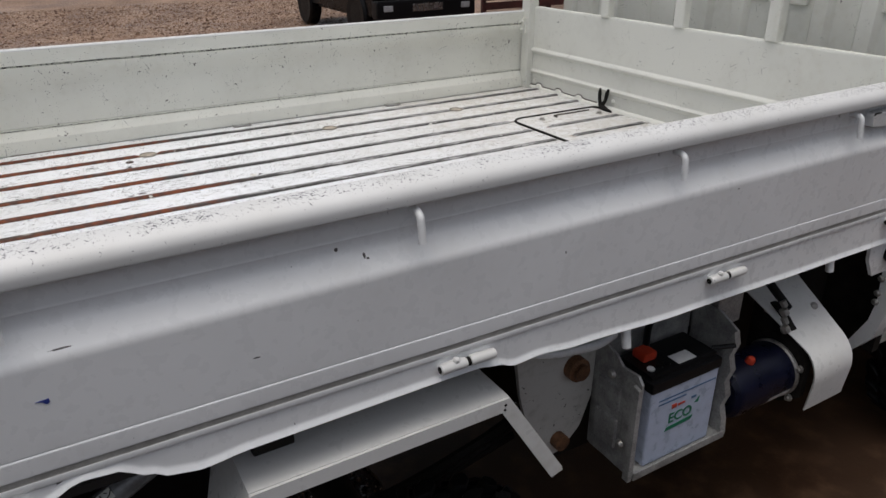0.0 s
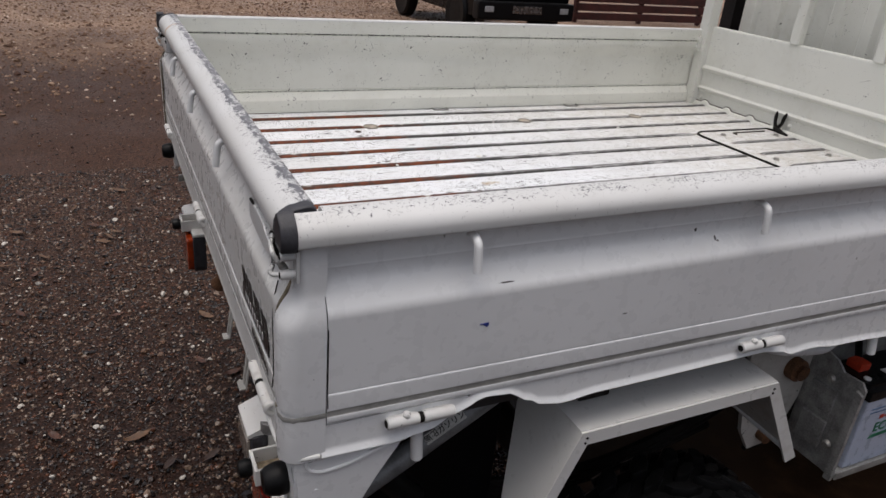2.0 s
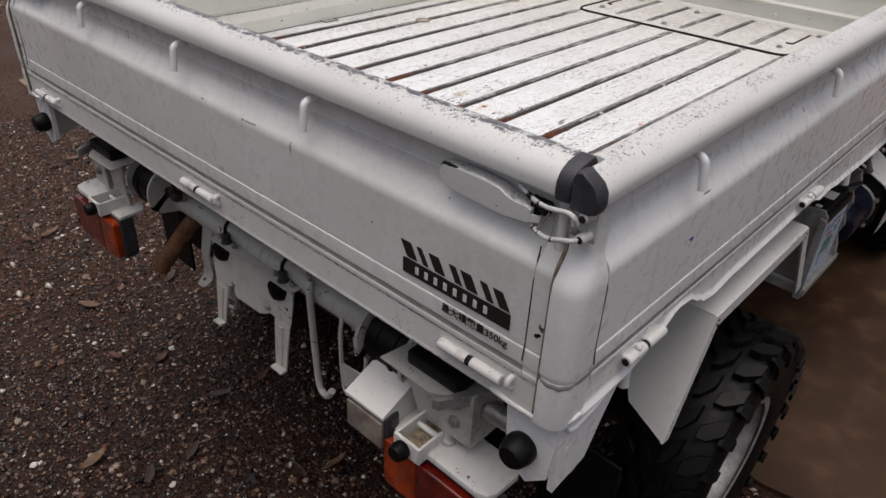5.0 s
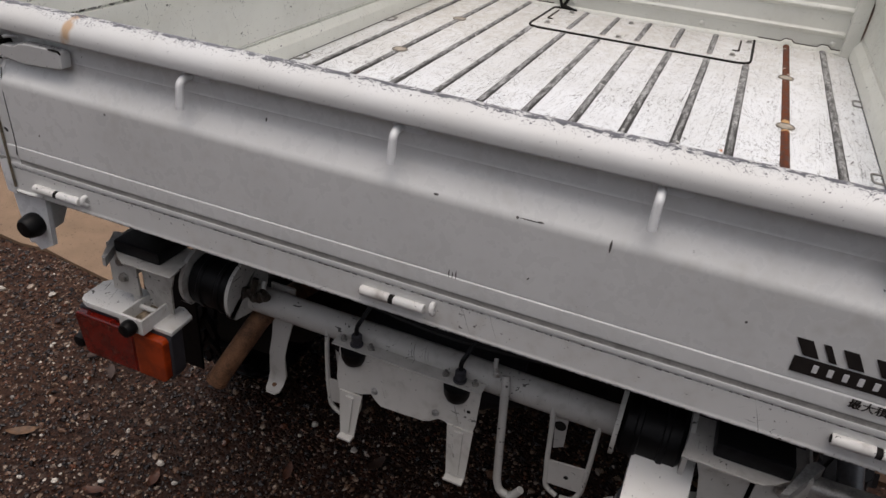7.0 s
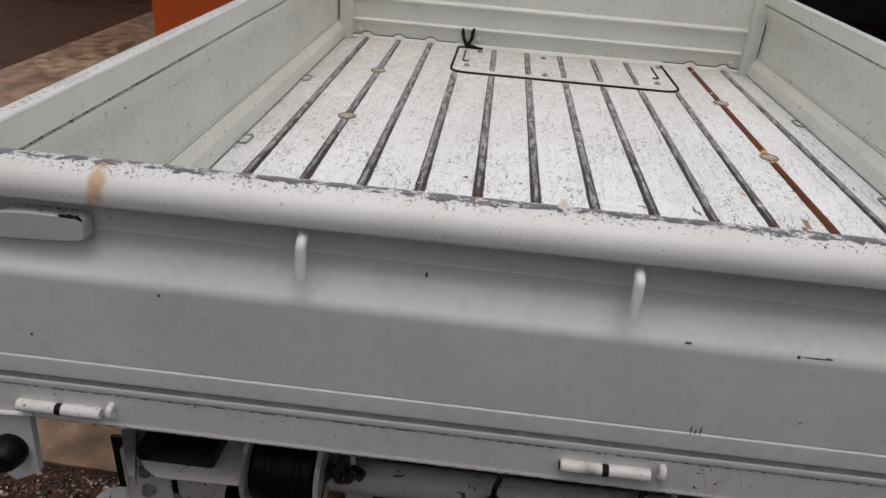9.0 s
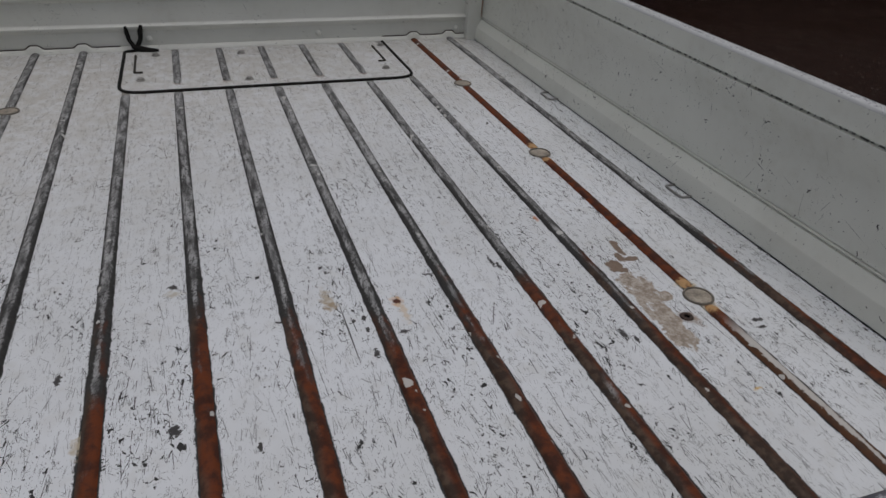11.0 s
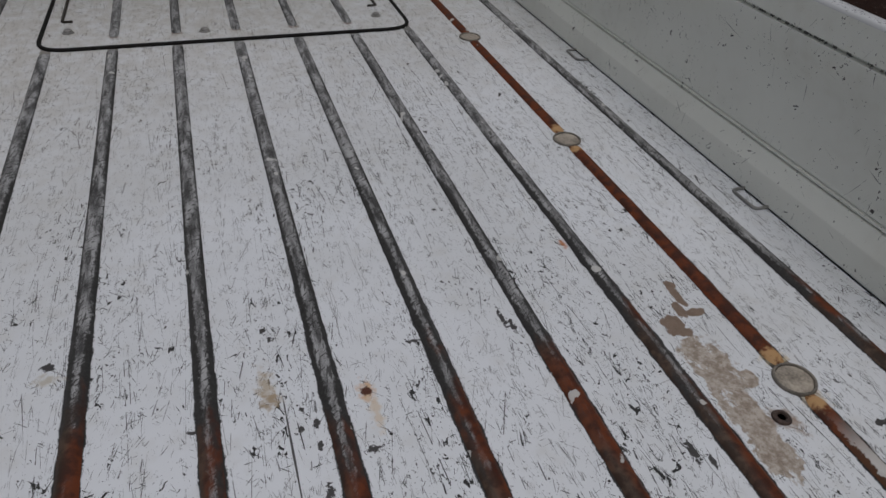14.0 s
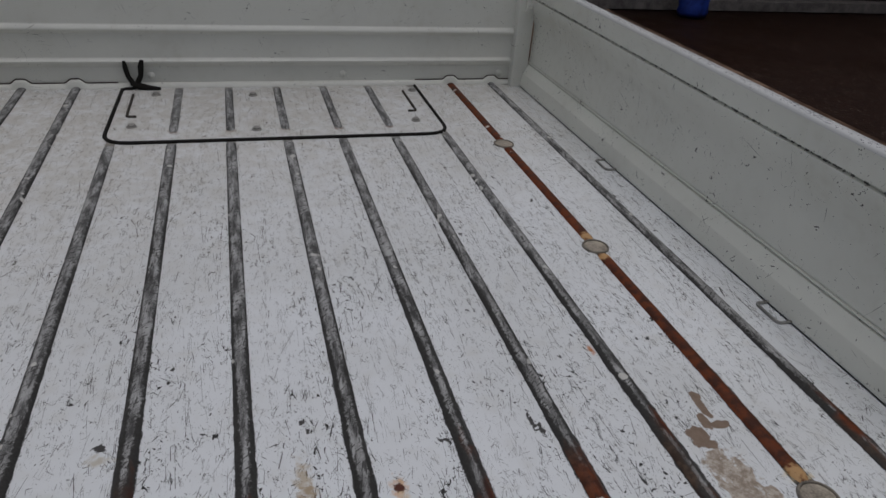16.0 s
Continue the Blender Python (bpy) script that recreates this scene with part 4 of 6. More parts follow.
for y in (.308, -.004, -.312):
    bm = bmesh.new()
    prism(bm, [(y - .018, 1.936), (y - .015, 1.933), (y + .015, 1.933), (y + .018, 1.936), (y + .018, 1.960), (y - .018, 1.960)], "z", 1.2225, 1.95)
    bm.verts.ensure_lookup_table()
    for v in bm.verts:
        v.co = Vector((v.co.y, v.co.x, v.co.z))
    part("guard_bar", bm, M_WALL, truck, "white vertical bar of the cab guard")
bm = bmesh.new()
rod(bm, (1.936, -.70, 1.93), (1.936, .70, 1.93), .018, 16)
part("guard_rail", bm, M_WALL, truck)

# black hook at the foot of the front wall
bm = bmesh.new()
tube(bm, [(1.930, .290, .996), (1.927, .288, .980), (1.925, .285, .962), (1.922, .276, .946)], [.0035, .0062, .0055, .0062], 8)
tube(bm, [(1.930, .250, .998), (1.927, .254, .984), (1.925, .256, .962), (1.922, .266, .944)], [.004, .0068, .0058, .0066], 8)
tube(bm, [(1.922, .280, .945), (1.920, .262, BED + .008), (1.916, .238, BED + .004), (1.914, .214, BED + .003)], [.006, .009, .007, .004], 8)
part("tie_hook", bm, M_GASKET, truck, "black iron hook at the bulkhead foot")

# corner posts at the tail
def corner_post(s):
    def ring(z, inset, r):
        x0, x1, y0, y1 = -.041 + inset, .011 if z < 1.115 else .014, .725, .759 - inset * .55
        pts = [(x1, y1), (x1, y0), (x0, y0)]
        for k in range(9):
            a = math.pi - k * math.pi / 16 - 0
            pts.append((x0 + r + math.cos(a) * r, y1 - r + math.sin(a) * r))
        return [(x, s * y, z) for x, y in pts]
    bm = bmesh.new()
    rings = [ring(.884, .004, .022), ring(.888, .0, .022), ring(.9525, -.001, .022), ring(.9545, .002, .022), ring(.957, .003, .022), ring(.966, -.001, .022),
             ring(1.07, -.001, .024), ring(1.085, .001, .026), ring(1.098, .008, .026), ring(1.110, .017, .022), ring(1.122, .020, .012), ring(1.178, .0205, .010)]
    loft(bm, rings)
    return part("corner_post", bm, M_OUT, truck, "rounded white corner post", 60)


for s in (-1, 1):
    cp = corner_post(s)
    # fixed strip of the tail skin between gate and post
    bm = bmesh.new()
    outer = [(.012 - n, z) for n, z in FACE]
    prism(bm, outer + [(-.010, .938), (-.010, 1.1735)], "y", s * .6996, s * .7220)
    part("post_flank", bm, M_TAIL, cp, "", 50)
    # upright flange of the gate end under the cap
    bm = bmesh.new()
    rod(bm, (-.0185, s * .7135, 1.176), (-.0185, s * .7135, 1.112), .0062, 14)
    part("end_flange", bm, M_OUT, tailgate)
    # rounded hem of the gate end beside the post
    bm = bmesh.new()
    tube(bm, [(-.030, s * .6985, 1.112), (-.034, s * .6990, 1.095), (-.0370, s * .6990, 1.07), (-.0375, s * .6990, .985), (-.0398, s * .6990, .965)], .0008, 6)
    part("gate_hem", bm, M_GASKET, tailgate)
    bm = bmesh.new()
    tube(bm, [(.0130, s * .7425, 1.114), (.0130, s * .754, 1.095), (.0130, s * .7590, 1.07), (.0130, s * .7590, .985), (.0130, s * .7610, .965)], .0008, 6)
    part("seam", bm, M_GASKET, cp)
    # brown dirt in the joint between strip and post, and in the pressed line round the post
    bm = bmesh.new()
    tube(bm, [(-.018, s * .7235, 1.128), (-.025, s * .7235, 1.112), (-.0345, s * .7235, 1.097), (-.0385, s * .7235, 1.080), (-.0392, s * .7235, .960), (-.0392, s * .7235, .900)], .0022, 6, .012)
    part("joint_dirt", bm, M_SEAMDIRT, cp, "brown dirt packed in the joint")
    bm = bmesh.new()
    path = [(-.0405, s * .7262, .9535), (-.0420, s * .738, .9535), (-.0385, s * .751, .9540), (-.028, s * .7585, .9545), (-.010, s * .7602, .9545), (.011, s * .7602, .9545)]
    loft(bm, [[(x, y, z - .0036), (x * 1.02, y * 1.0006, z - .0020), (x * 1.02, y * 1.0006, z + .0020), (x, y, z + .0036)] for x, y, z in path])
    part("pressed_line", bm, M_GROOVE, cp, "grimy pressed line round the post")
    for z, r in ((1.0085, .0024), (1.0060, .0030)):
        bm = bmesh.new()
        rod(bm, (-.0372, s * (.7120 + (z - 1.006) * 1.4), z), (-.0376, s * (.7120 + (z - 1.006) * 1.4), z), r, 10)
        part("chip", bm, M_GASKET, cp)
    # welded lip that runs on from the tail sill round the corner
    bm = bmesh.new()
    tube(bm, [(-.0385, s * .660, .896), (-.0385, s * .690, .892), (-.0375, s * .718, .892), (-.034, s * .745, .8925), (-.020, s * .757, .893), (.004, s * .760, .894)], .0034, 8, .02)
    part("welded_lip", bm, M_SILL, cp)
    # bracket plate under the corner, with a rubber stop
    bm = bmesh.new()
    prism(bm, [(s * .676, .894), (s * .754, .894), (s * .752, .85), (s * .746, .792), (s * .718, .766), (s * .684, .785)], "x", -.026, -.016)
    prism(bm, [(-.026, .894), (.122, .894), (.084, .835), (.052, .778), (-.018, .768)], "y", s * .746, s * .754)
    br = part("corner_bracket", bm, M_OUT, truck, "white gusset plate under the bed corner")
    bm = bmesh.new()
    lathe(bm, [(.020, 0), (.022, .004), (.0225, .012), (.019, .026), (.015, .031), (.0005, .032)], 20, pose(-.026, s * .709, .826, 0, -90, 0))
    part("rubber_stop", bm, M_RUBBER, br, "black conical rubber stop")
    bm = bmesh.new()
    tube(bm, [(-.012, s * .7565, .892), (-.012, s * .755, .872), (.006, s * .7545, .862), (.045, s * .7545, .866), (.085, s * .756, .882), (.118, s * .760, .893)], .0026, 8, .022)
    rod(bm, (.001, s * .7535, .832), (.001, s * .7548, .832), .004, 10)
    rod(bm, (-.0262, s * .688, .872), (-.0268, s * .688, .872), .0048, 10)
    part("weld_bead", bm, M_OUT, br)
    bm = bmesh.new()
    rod(bm, (.140, s * .742, .91), (.143, s * .746, .838), .0085, 12, 0, .002)
    part("drain_pipe", bm, M_OUT, truck)
    for x in (1.08, 1.66):
        bm = bmesh.new()
        rod(bm, (x, s * .742, .88), (x + .002, s * .750, .822), .0085, 12, 0, .002)
        part("drain_pipe", bm, M_OUT, truck)


# latches
def latch(to_world, a, b, hooks_at, parent):
    """A long pressed lever, hollow at its working end, and the wire loop that it pulls tight."""
    d = 1 if b > a else -1
    L = abs(b - a)
    top = [(0, 1.155), (.003, 1.1605), (.009, 1.1620), (L * .45, 1.1625), (L * .66, 1.1605), (L * .74, 1.1550), (L * .80, 1.1535), (L * .97, 1.1525), (L, 1.1500)]
    low = [(L, 1.1360), (L * .97, 1.1330), (L * .70, 1.1285), (L * .35, 1.1305), (.010, 1.1335), (.002, 1.1370)]
    ring = [(a + d * u, z) for u, z in top + low]
    bm = bmesh.new()
    loft(bm, [[to_world(n, t, z) for t, z in ring] for n in (.030, .0445)] + [[to_world(m_, a + (t - a) * .99 + d * .0007, 1.146 + (z - 1.146) * f) for t, z in ring] for m_, f in ((.0462, .94), (.0470, .86))])
    lever = part("latch_lever", bm, M_RAIL, parent, "white pressed latch lever, chipped at its edges", 50)
    bm = bmesh.new()
    tube(bm, [to_world(.0455, a + d * (.002 + .004 * k), 1.1600 + (.0012 if k else -.003)) for k in range(7)], [.0012, .0022, .0018, .0024, .0016, .0020, .0008], 6)
    part("bare_edge", bm, M_GASKET, lever, "paint rubbed off the lever's corner")
    # open end with its fold
    bm = bmesh.new()
    # dark block that paints in the shaded hollow of the lever
    box(bm, *[sorted(q) for q in zip(to_world(.0300, b - d * .001, 1.1365), to_world(.0420, b + d * .0015, 1.1495))], .001)
    part("lever_throat", bm, M_DARK, lever)
    bm = bmesh.new()
    loft(bm, [[to_world(n, b + d * u, z) for u, z in ((-.004, 1.1350), (.0110, 1.1395), (.0120, 1.1475), (-.004, 1.1445))] for n in (.0445, .0465)])
    part("lever_lip", bm, M_RAIL, lever)
    # upper wire starts behind the lever, both wires turn in at the keeper
    h = hooks_at
    up = [to_world(.032, b - d * .026, 1.1640), to_world(.040, b - d * .018, 1.1665), to_world(.046, b + d * .004, 1.1615), to_world(.052, b + d * .024, 1.1640), to_world(.056, h - d * .002, 1.1705), to_world(.0565, h + d * .005, 1.1680), to_world(.052, h + d * .006, 1.1590)]
    down = [to_world(.038, b - d * .010, 1.1345), to_world(.046, b + d * .008, 1.1300), to_world(.053, b + d * .026, 1.1305), to_world(.0565, h - d * .003, 1.1400), to_world(.0560, h + d * .006, 1.1425), to_world(.040, h + d * .010, 1.1430)]
    for path in (up, down):
        bm = bmesh.new()
        tube(bm, path, .0027, 10, .009)
        part("latch_wire", bm, M_RAIL, parent, "chipped bent wire loop")
    # rubbed black where the wires chafe
    for path, i, f0, f1 in ((up, 1, .25, .95), (up, 2, .1, .45), (down, 0, .6, 1.0), (down, 1, .15, .35), (down, 2, .2, .4)):
        bm = bmesh.new()
        p, q = Vector(path[i]), Vector(path[i + 1])
        tube(bm, [p.lerp(q, f0), p.lerp(q, (f0 + f1) / 2), p.lerp(q, f1)], [.0024, .0031, .0024], 8)
        part("bare_wire", bm, M_DARK, parent)
    bm = bmesh.new()
    for k in range(5):
        u = b + d * (-.004 + k * .0040)
        tube(bm, [to_world(.034 + .007 * math.cos(j * math.tau / 10), u + d * .0010 * j / 10, 1.1520 + .0075 * math.sin(j * math.tau / 10)) for j in range(11)], .0015, 6)
    tube(bm, [to_world(.036, b - d * .004, 1.1600), to_world(.045, b + d * .010, 1.1585), to_world(.046, b + d * .016, 1.1540)], .0036, 8, .006)
    part("latch_spring", bm, M_DARK, parent, "dark greasy coil spring")
    bm = bmesh.new()
    tube(bm, [to_world(.047, b + d * .008, 1.1300), to_world(.050, b + d * .024, 1.1575)], .0011, 6)
    part("latch_pin", bm, M_GALV, parent)
    # keeper: plate on the post, two studs and a worn steel tongue
    bm = bmesh.new()
    box(bm, *[sorted(q) for q in zip(to_world(.0300, h + d * .006, 1.134), to_world(.0340, h + d * .018, 1.172))], .001)
    for z in (1.166, 1.143):
        rod(bm, to_world(.033, h + d * .011, z), to_world(.050, h + d * .010, z), .0058, 12, 0, .0015)
    part("latch_keeper", bm, M_RAIL, parent, "worn keeper plate")
    bm = bmesh.new()
    tube(bm, [to_world(.044, h - d * .004, 1.1630), to_world(.048, h + d * .001, 1.1550), to_world(.044, h - d * .002, 1.1470), to_world(.040, h + d * .004, 1.1420)], [.0026, .0042, .0048, .003], 8)
    part("keeper_tongue", bm, M_STEEL, parent, "bright worn steel tongue")
    bm = bmesh.new()
    for z in (1.166, 1.143):
        rod(bm, to_world(.0495, h + d * .010, z), to_world(.0512, h + d * .010, z), .0040, 10, 0, .001)
    part("stud_end", bm, M_DARK, parent)


latch(tail_at, -.557, -.684, -.735, tailgate)
latch(tail_at, .557, .684, .735, tailgate)
latch(right_at, 1.672, 1.86, 1.915, side_gate)
latch(left_at, 1.672, 1.86, 1.915, left_gate)

# emblem as plain slanted shapes, and the load notice
def decals():
    xo = -.0385
    bm = bmesh.new()
    box(bm, (xo, xo + .001), (-.676, -.505), (.9930, 1.0145))
    bar = part("emblem_bar", bm, M_BLACKPAINT, tailgate, "black emblem bar")
    for k in range(8):
        bm = bmesh.new()
        y = -.530 - k * .0158
        box(bm, (xo - .0006, xo), (y - .0028, y + .0028), (.9985, 1.0090))
        part("emblem_mark", bm, M_LETTER, tailgate)
    for y, w in ((-.515, .017), (-.538, .008), (-.562, .016), (-.592, .010), (-.613, .016), (-.640, .010), (-.661, .014)):
        bm = bmesh.new()
        sl = .006
        prism(bm, [(y + w / 2 + sl, 1.0385), (y - w / 2 + sl, 1.0385), (y - w / 2 - sl, 1.0175), (y + w / 2 - sl, 1.0175)], "x", xo, xo + .001)
        part("emblem_mark", bm, M_BLACKPAINT, tailgate, "slanted black emblem block")
    m = Matrix.Translation((-.0403, -.6255, .9738)) @ Matrix(((0, 0, -1, 0), (-1, 0, 0, 0), (0, 1, 0, 0), (0, 0, 0, 1)))
    words("最大積載量350kg", .0138, M_BLACKPAINT, m, "load_notice", tailgate, .0002)


decals()
bm = bmesh.new()
prism(bm, [(.215, 1.047), (.222, 1.0475), (.2225, 1.043), (.219, 1.041), (.2155, 1.0445), (.209, 1.0465)], "y", -.7598, -.7585)
part("ink_mark", bm, simple("blue_ink", (0.03, 0.05, 0.25), 0.5, 0, 0.1, 60, 0), side_gate, "small blue ink smear")

# ---- under the bed ----
def chassis():
    for s in (-1, 1):
        bm = bmesh.new()
        box(bm, (.24, 2.9), (s * .36 - .03, s * .36 + .03), (.60, .70), .006)
        part("chassis_rail", bm, M_DARK, truck, "grimy dark frame rail")
    for x in (.46, 1.0, 1.7):
        bm = bmesh.new()
        box(bm, (x - .03, x + .03), (-.715, .715), (.84, .905), .004)
        part("cross_bearer", bm, M_DARK, truck)
    # near-black sheet that puts the shade under the bed into its colour
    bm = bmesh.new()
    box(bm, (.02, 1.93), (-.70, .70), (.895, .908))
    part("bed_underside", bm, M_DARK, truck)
    for s in (-1, 1):
        bm = bmesh.new()
        box(bm, (.10, 1.93), (s * .30 - .025, s * .30 + .025), (.80, .90), .004)
        part("bed_rail", bm, M_DARK, truck)
    bm = bmesh.new()
    rod(bm, (.68, -.66, .309), (.68, .66, .309), .045, 16)
    lathe(bm, [(.02, -.09), (.10, -.05), (.13, 0), (.10, .05), (.02, .09)], 20, pose(.68, .0, .309, 0, 90, 0))
    part("axle", bm, M_DARK, truck)
    for s in (-1, 1):
        bm = bmesh.new()
        pts = [(.10, s * .47, .70), (.30, s * .47, .48), (.68, s * .47, .40), (1.05, s * .47, .48), (1.25, s * .47, .62)]
        for k in range(3):
            tube(bm, [(x, y, z - .015 * k) for x, y, z in pts[k // 2:5 - k // 2]], .012, 6, .25)
        part("leaf_spring", bm, M_DARK, truck)


chassis()
# two added boxes that stop light passing under the truck
bm = bmesh.new()
box(bm, (1.05, 1.95), (-.30, .32), (.36, .70), .03)
part("light_block_mid", bm, M_DARK, truck, "dark box added between the frame rails to block light")
bm = bmesh.new()
box(bm, (1.10, 2.0), (.42, .70), (.36, .86), .02)
part("light_block_left", bm, M_DARK, truck, "dark box added under the bed to block light")


def cross_tube():
    z, x = .742, .076
    bm = bmesh.new()
    rod(bm, (x + .018, -.337, z - .024), (x + .018, .337, z - .024), .025, 24)
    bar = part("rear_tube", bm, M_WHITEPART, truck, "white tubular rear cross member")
    for s in (-1, 1):
        for y, r in ((.338, .060), (.438, .058)):
            bm = bmesh.new()
            pts = []
            for k in range(25):
                a = radians(-40 + 260 * k / 24)
                pts.append((x + math.cos(a) * r, z + .004 + math.sin(a) * r))
            pts += [(x - .058, z - .022), (x - .040, z - .040), (x + .01, z - .050), (x + .05, z - .045)]
            prism(bm, pts, "y", s * y, s * (y + .007))
            part("pivot_plate", bm, M_WHITEPART, bar, "white rounded pivot plate")
        bm = bmesh.new()
        rod(bm, (x, s * .346, z), (x, s * .437, z), .050, 24, 0, .006)
        rod(bm, (x, s * .366, z), (x, s * .376, z), .053, 24, 0, .002)
        rod(bm, (x, s * .405, z), (x, s * .415, z), .053, 24, 0, .002)
        part("pivot_bush", bm, M_RUBBER, bar, "black rubber pivot bush")
        bm = bmesh.new()
        rod(bm, (x, s * .436, z), (x, s * .458, z), .022, 18, 0, .003)
        part("pivot_pin", bm, M_STEEL, bar)
    bm = bmesh.new()
    rod(bm, (.045, -.600, .762), (.045, -.745, .764), .016, 16)
    part("cross_pipe", bm, M_STEEL, bar, "bare steel cross pipe")


cross_tube()


def ribbon(bm, rows, thick=.003):
    """A bent flat strap: rows of centre, half width along y and lean along x."""
    rings = []
    for (x, y, z), w, (tx, tz) in rows:
        rings.append([(x, y - w, z), (x, y + w, z), (x + tx * thick, y + w, z + tz * thick), (x + tx * thick, y - w, z + tz * thick)])
    loft(bm, rings)


def plate_holder():
    lean = lambda z: .050 + (z - .72) * .16
    bm = bmesh.new()
    # folded ledge, overhanging to the rear
    box(bm, (.044, .112), (-.128, .146), (.7180, .7212), .001)
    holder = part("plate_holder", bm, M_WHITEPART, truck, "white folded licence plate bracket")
    # apron below the ledge with two pressed folds, so that its middle stands proud
    bm = bmesh.new()
    def bulge(y):
        return -.008 * min(1.0, max(0.0, (.060 - abs(y)) / .012))
    cols = [.133, .126, .082, .064, .052, .040, .0, -.040, -.050, -.062, -.074, -.080, -.124, -.127]
    foot = {.133: .655, .126: .628, .082: .636, .064: .643, .052: .638, .040: .633, .0: .634, -.040: .636, -.050: .639, -.062: .643, -.074: .643, -.080: .640, -.124: .640, -.127: .655}
    loft(bm, [[(lean(.718) + bulge(y), y, .718), (lean(foot[y]) + bulge(y), y, foot[y]), (lean(foot[y]) + bulge(y) + .003, y, foot[y]), (lean(.718) + bulge(y) + .003, y, .718)] for y in cols])
    part("apron", bm, M_WHITEPART, holder, "white pressed apron", 30)
    for a, b, c, e, z0 in ((.124, .080, .114, .087, .632), (-.080, -.126, -.092, -.126, .642)):
        bm = bmesh.new()
        loft(bm, [[(lean(z) + dx, y, z) for y, z in ((a, z0), (b, z0), (e, .546), (c, .546))] for dx in (-.003, .0)])
        ma, mb = a + (b - a) * .34, a + (b - a) * .66
        mc, me = c + (e - c) * .34, c + (e - c) * .66
        loft(bm, [[(lean(z) + dx, y, z) for y, z in ((ma, z0 - .006), (mb, z0 - .006), (me, .552), (mc, .552))] for dx in (-.0068, -.002)])
        box(bm, (lean(.546) - .016, lean(.546)), sorted((c, e)), (.5425, .5470), .001)
        part("leg", bm, M_WHITEPART, holder)
    for y in (.105, -.086):
        bm = bmesh.new()
        lathe(bm, [(.0005, -.033), (.010, -.032), (.018, -.026), (.0225, -.014), (.0235, 0), (.0005, .001)], 24, pose(.0505, y, .7180))
        part("lamp_cup", bm, M_RUBBER, holder, "black plate lamp cup")
        bm = bmesh.new()
        rod(bm, (.058, y, .7212), (.058, y, .7255), .0115, 14, 0, .001)
        rod(bm, (.058, y, .7250), (.058, y, .7440), .0092, 14, 0, .002)
        part("lamp_plug", bm, M_CAP, holder, "grey rubber lamp plug")
        bm = bmesh.new()
        tube(bm, [(.058, y, .742), (.060, y + .002, .757), (.066, y - .004, .770), (.085, y - .014, .795)], .0040, 8, .008)
        part("lamp_cable", bm, M_PLASTIC, holder)
        for d in (-.026, .026):
            bm = bmesh.new()
            rod(bm, (.060, y + d, .7212), (.060, y + d, .7252), .0060, 6)
            rod(bm, (.060, y + d, .7248), (.060, y + d, .7310), .0036, 8)
            part("nut", bm, M_STEEL, holder)
    for y, z, r in ((.056, .655, .0070), (-.057, .656, .0070)):
        bm = bmesh.new()
        lathe(bm, [(r, 0), (r, .003), (r * .7, .0055), (.0005, .006)], 6, pose(lean(z) + bulge(y), y, z, 0, -90, 0))
        part("bolt", bm, M_GALV, holder)
    for y, z in ((-.112, .676), (.118, .700)):
        bm = bmesh.new()
        # black disc for the dark inside of a drilled hole
        rod(bm, (lean(z) - .0004, y, z), (lean(z) + .001, y, z), .0035, 10)
        part("hole", bm, M_GASKET, holder)


plate_holder()


def fork_bracket(y0, turned):
    """Two bent bars off the cross tube with a drilled plate between their ends."""
    fb = part("fork_bracket", bmesh.new(), M_WHITEPART, truck, "white two-armed bracket under the cross tube")
    w = [(u * turned) for u in (0, .010, .077, .075, .063, .016)]
    bm = bmesh.new()
    loft(bm, [[(x, y0 - u, z) for u, z in ((w[1], .622), (w[2] - .004 * turned, .628), (w[3], .575), (w[1], .572))] for x in (.056, .060)])
    bm.to_mesh(fb.data)
    bm.free()
    for path in ([(.074, y0, .722), (.062, y0 - w[1] * .6, .690), (.058, y0 - w[1], .62), (.058, y0 - w[5], .560), (.058, y0 - w[5] - .02 * turned, .548)],
                 [(.074, y0 - w[2], .712), (.062, y0 - w[2], .69), (.058, y0 - w[2], .64), (.058, y0 - w[3], .575), (.058, y0 - w[4], .549), (.058, y0 - w[4] + .02 * turned, .547)]):
        bm = bmesh.new()
        tube(bm, path, .0044, 10, .012)
        part("arm", bm, M_WHITEPART, fb)
    bm = bmesh.new()
    loft(bm, [[(x, y0 - u * turned, z) for u, z in ((.002, .720), (.026, .720), (.028, .630), (.012, .620))] for x in (.088, .092)])
    part("inner_plate", bm, M_GRIME, fb)
    for y, z, r in ((y0 - .046 * turned, .598, .004), (y0 - .016 * turned, .672, .010)):
        bm = bmesh.new()
        # black disc on the solid plate for the hole's dark inside
        rod(bm, (.0555 if r < .005 else .0875, y, z), (.057 if r < .005 else .089, y, z), r, 14)
        part("hole", bm, M_GASKET, fb)


fork_bracket(-.240, 1)
fork_bracket(.172, 1)

# bent rod, strap and exhaust under the tail
bm = bmesh.new()
tube(bm, [(.070, -.158, .752), (.061, -.162, .735), (.060, -.168, .62), (.060, -.173, .530), (.059, -.180, .508), (.058, -.198, .503), (.058, -.208, .512), (.058, -.217, .529)], .0070, 12, .016)
rod_ = part("bent_rod", bm, M_WHITEPART, truck, "white bent steel rod")
bm = bmesh.new()
tube(bm, [(.0585, -.184, .5052), (.0585, -.196, .5030)], .0074, 12)
part("bare_bend", bm, M_STEEL, rod_)
bm = bmesh.new()
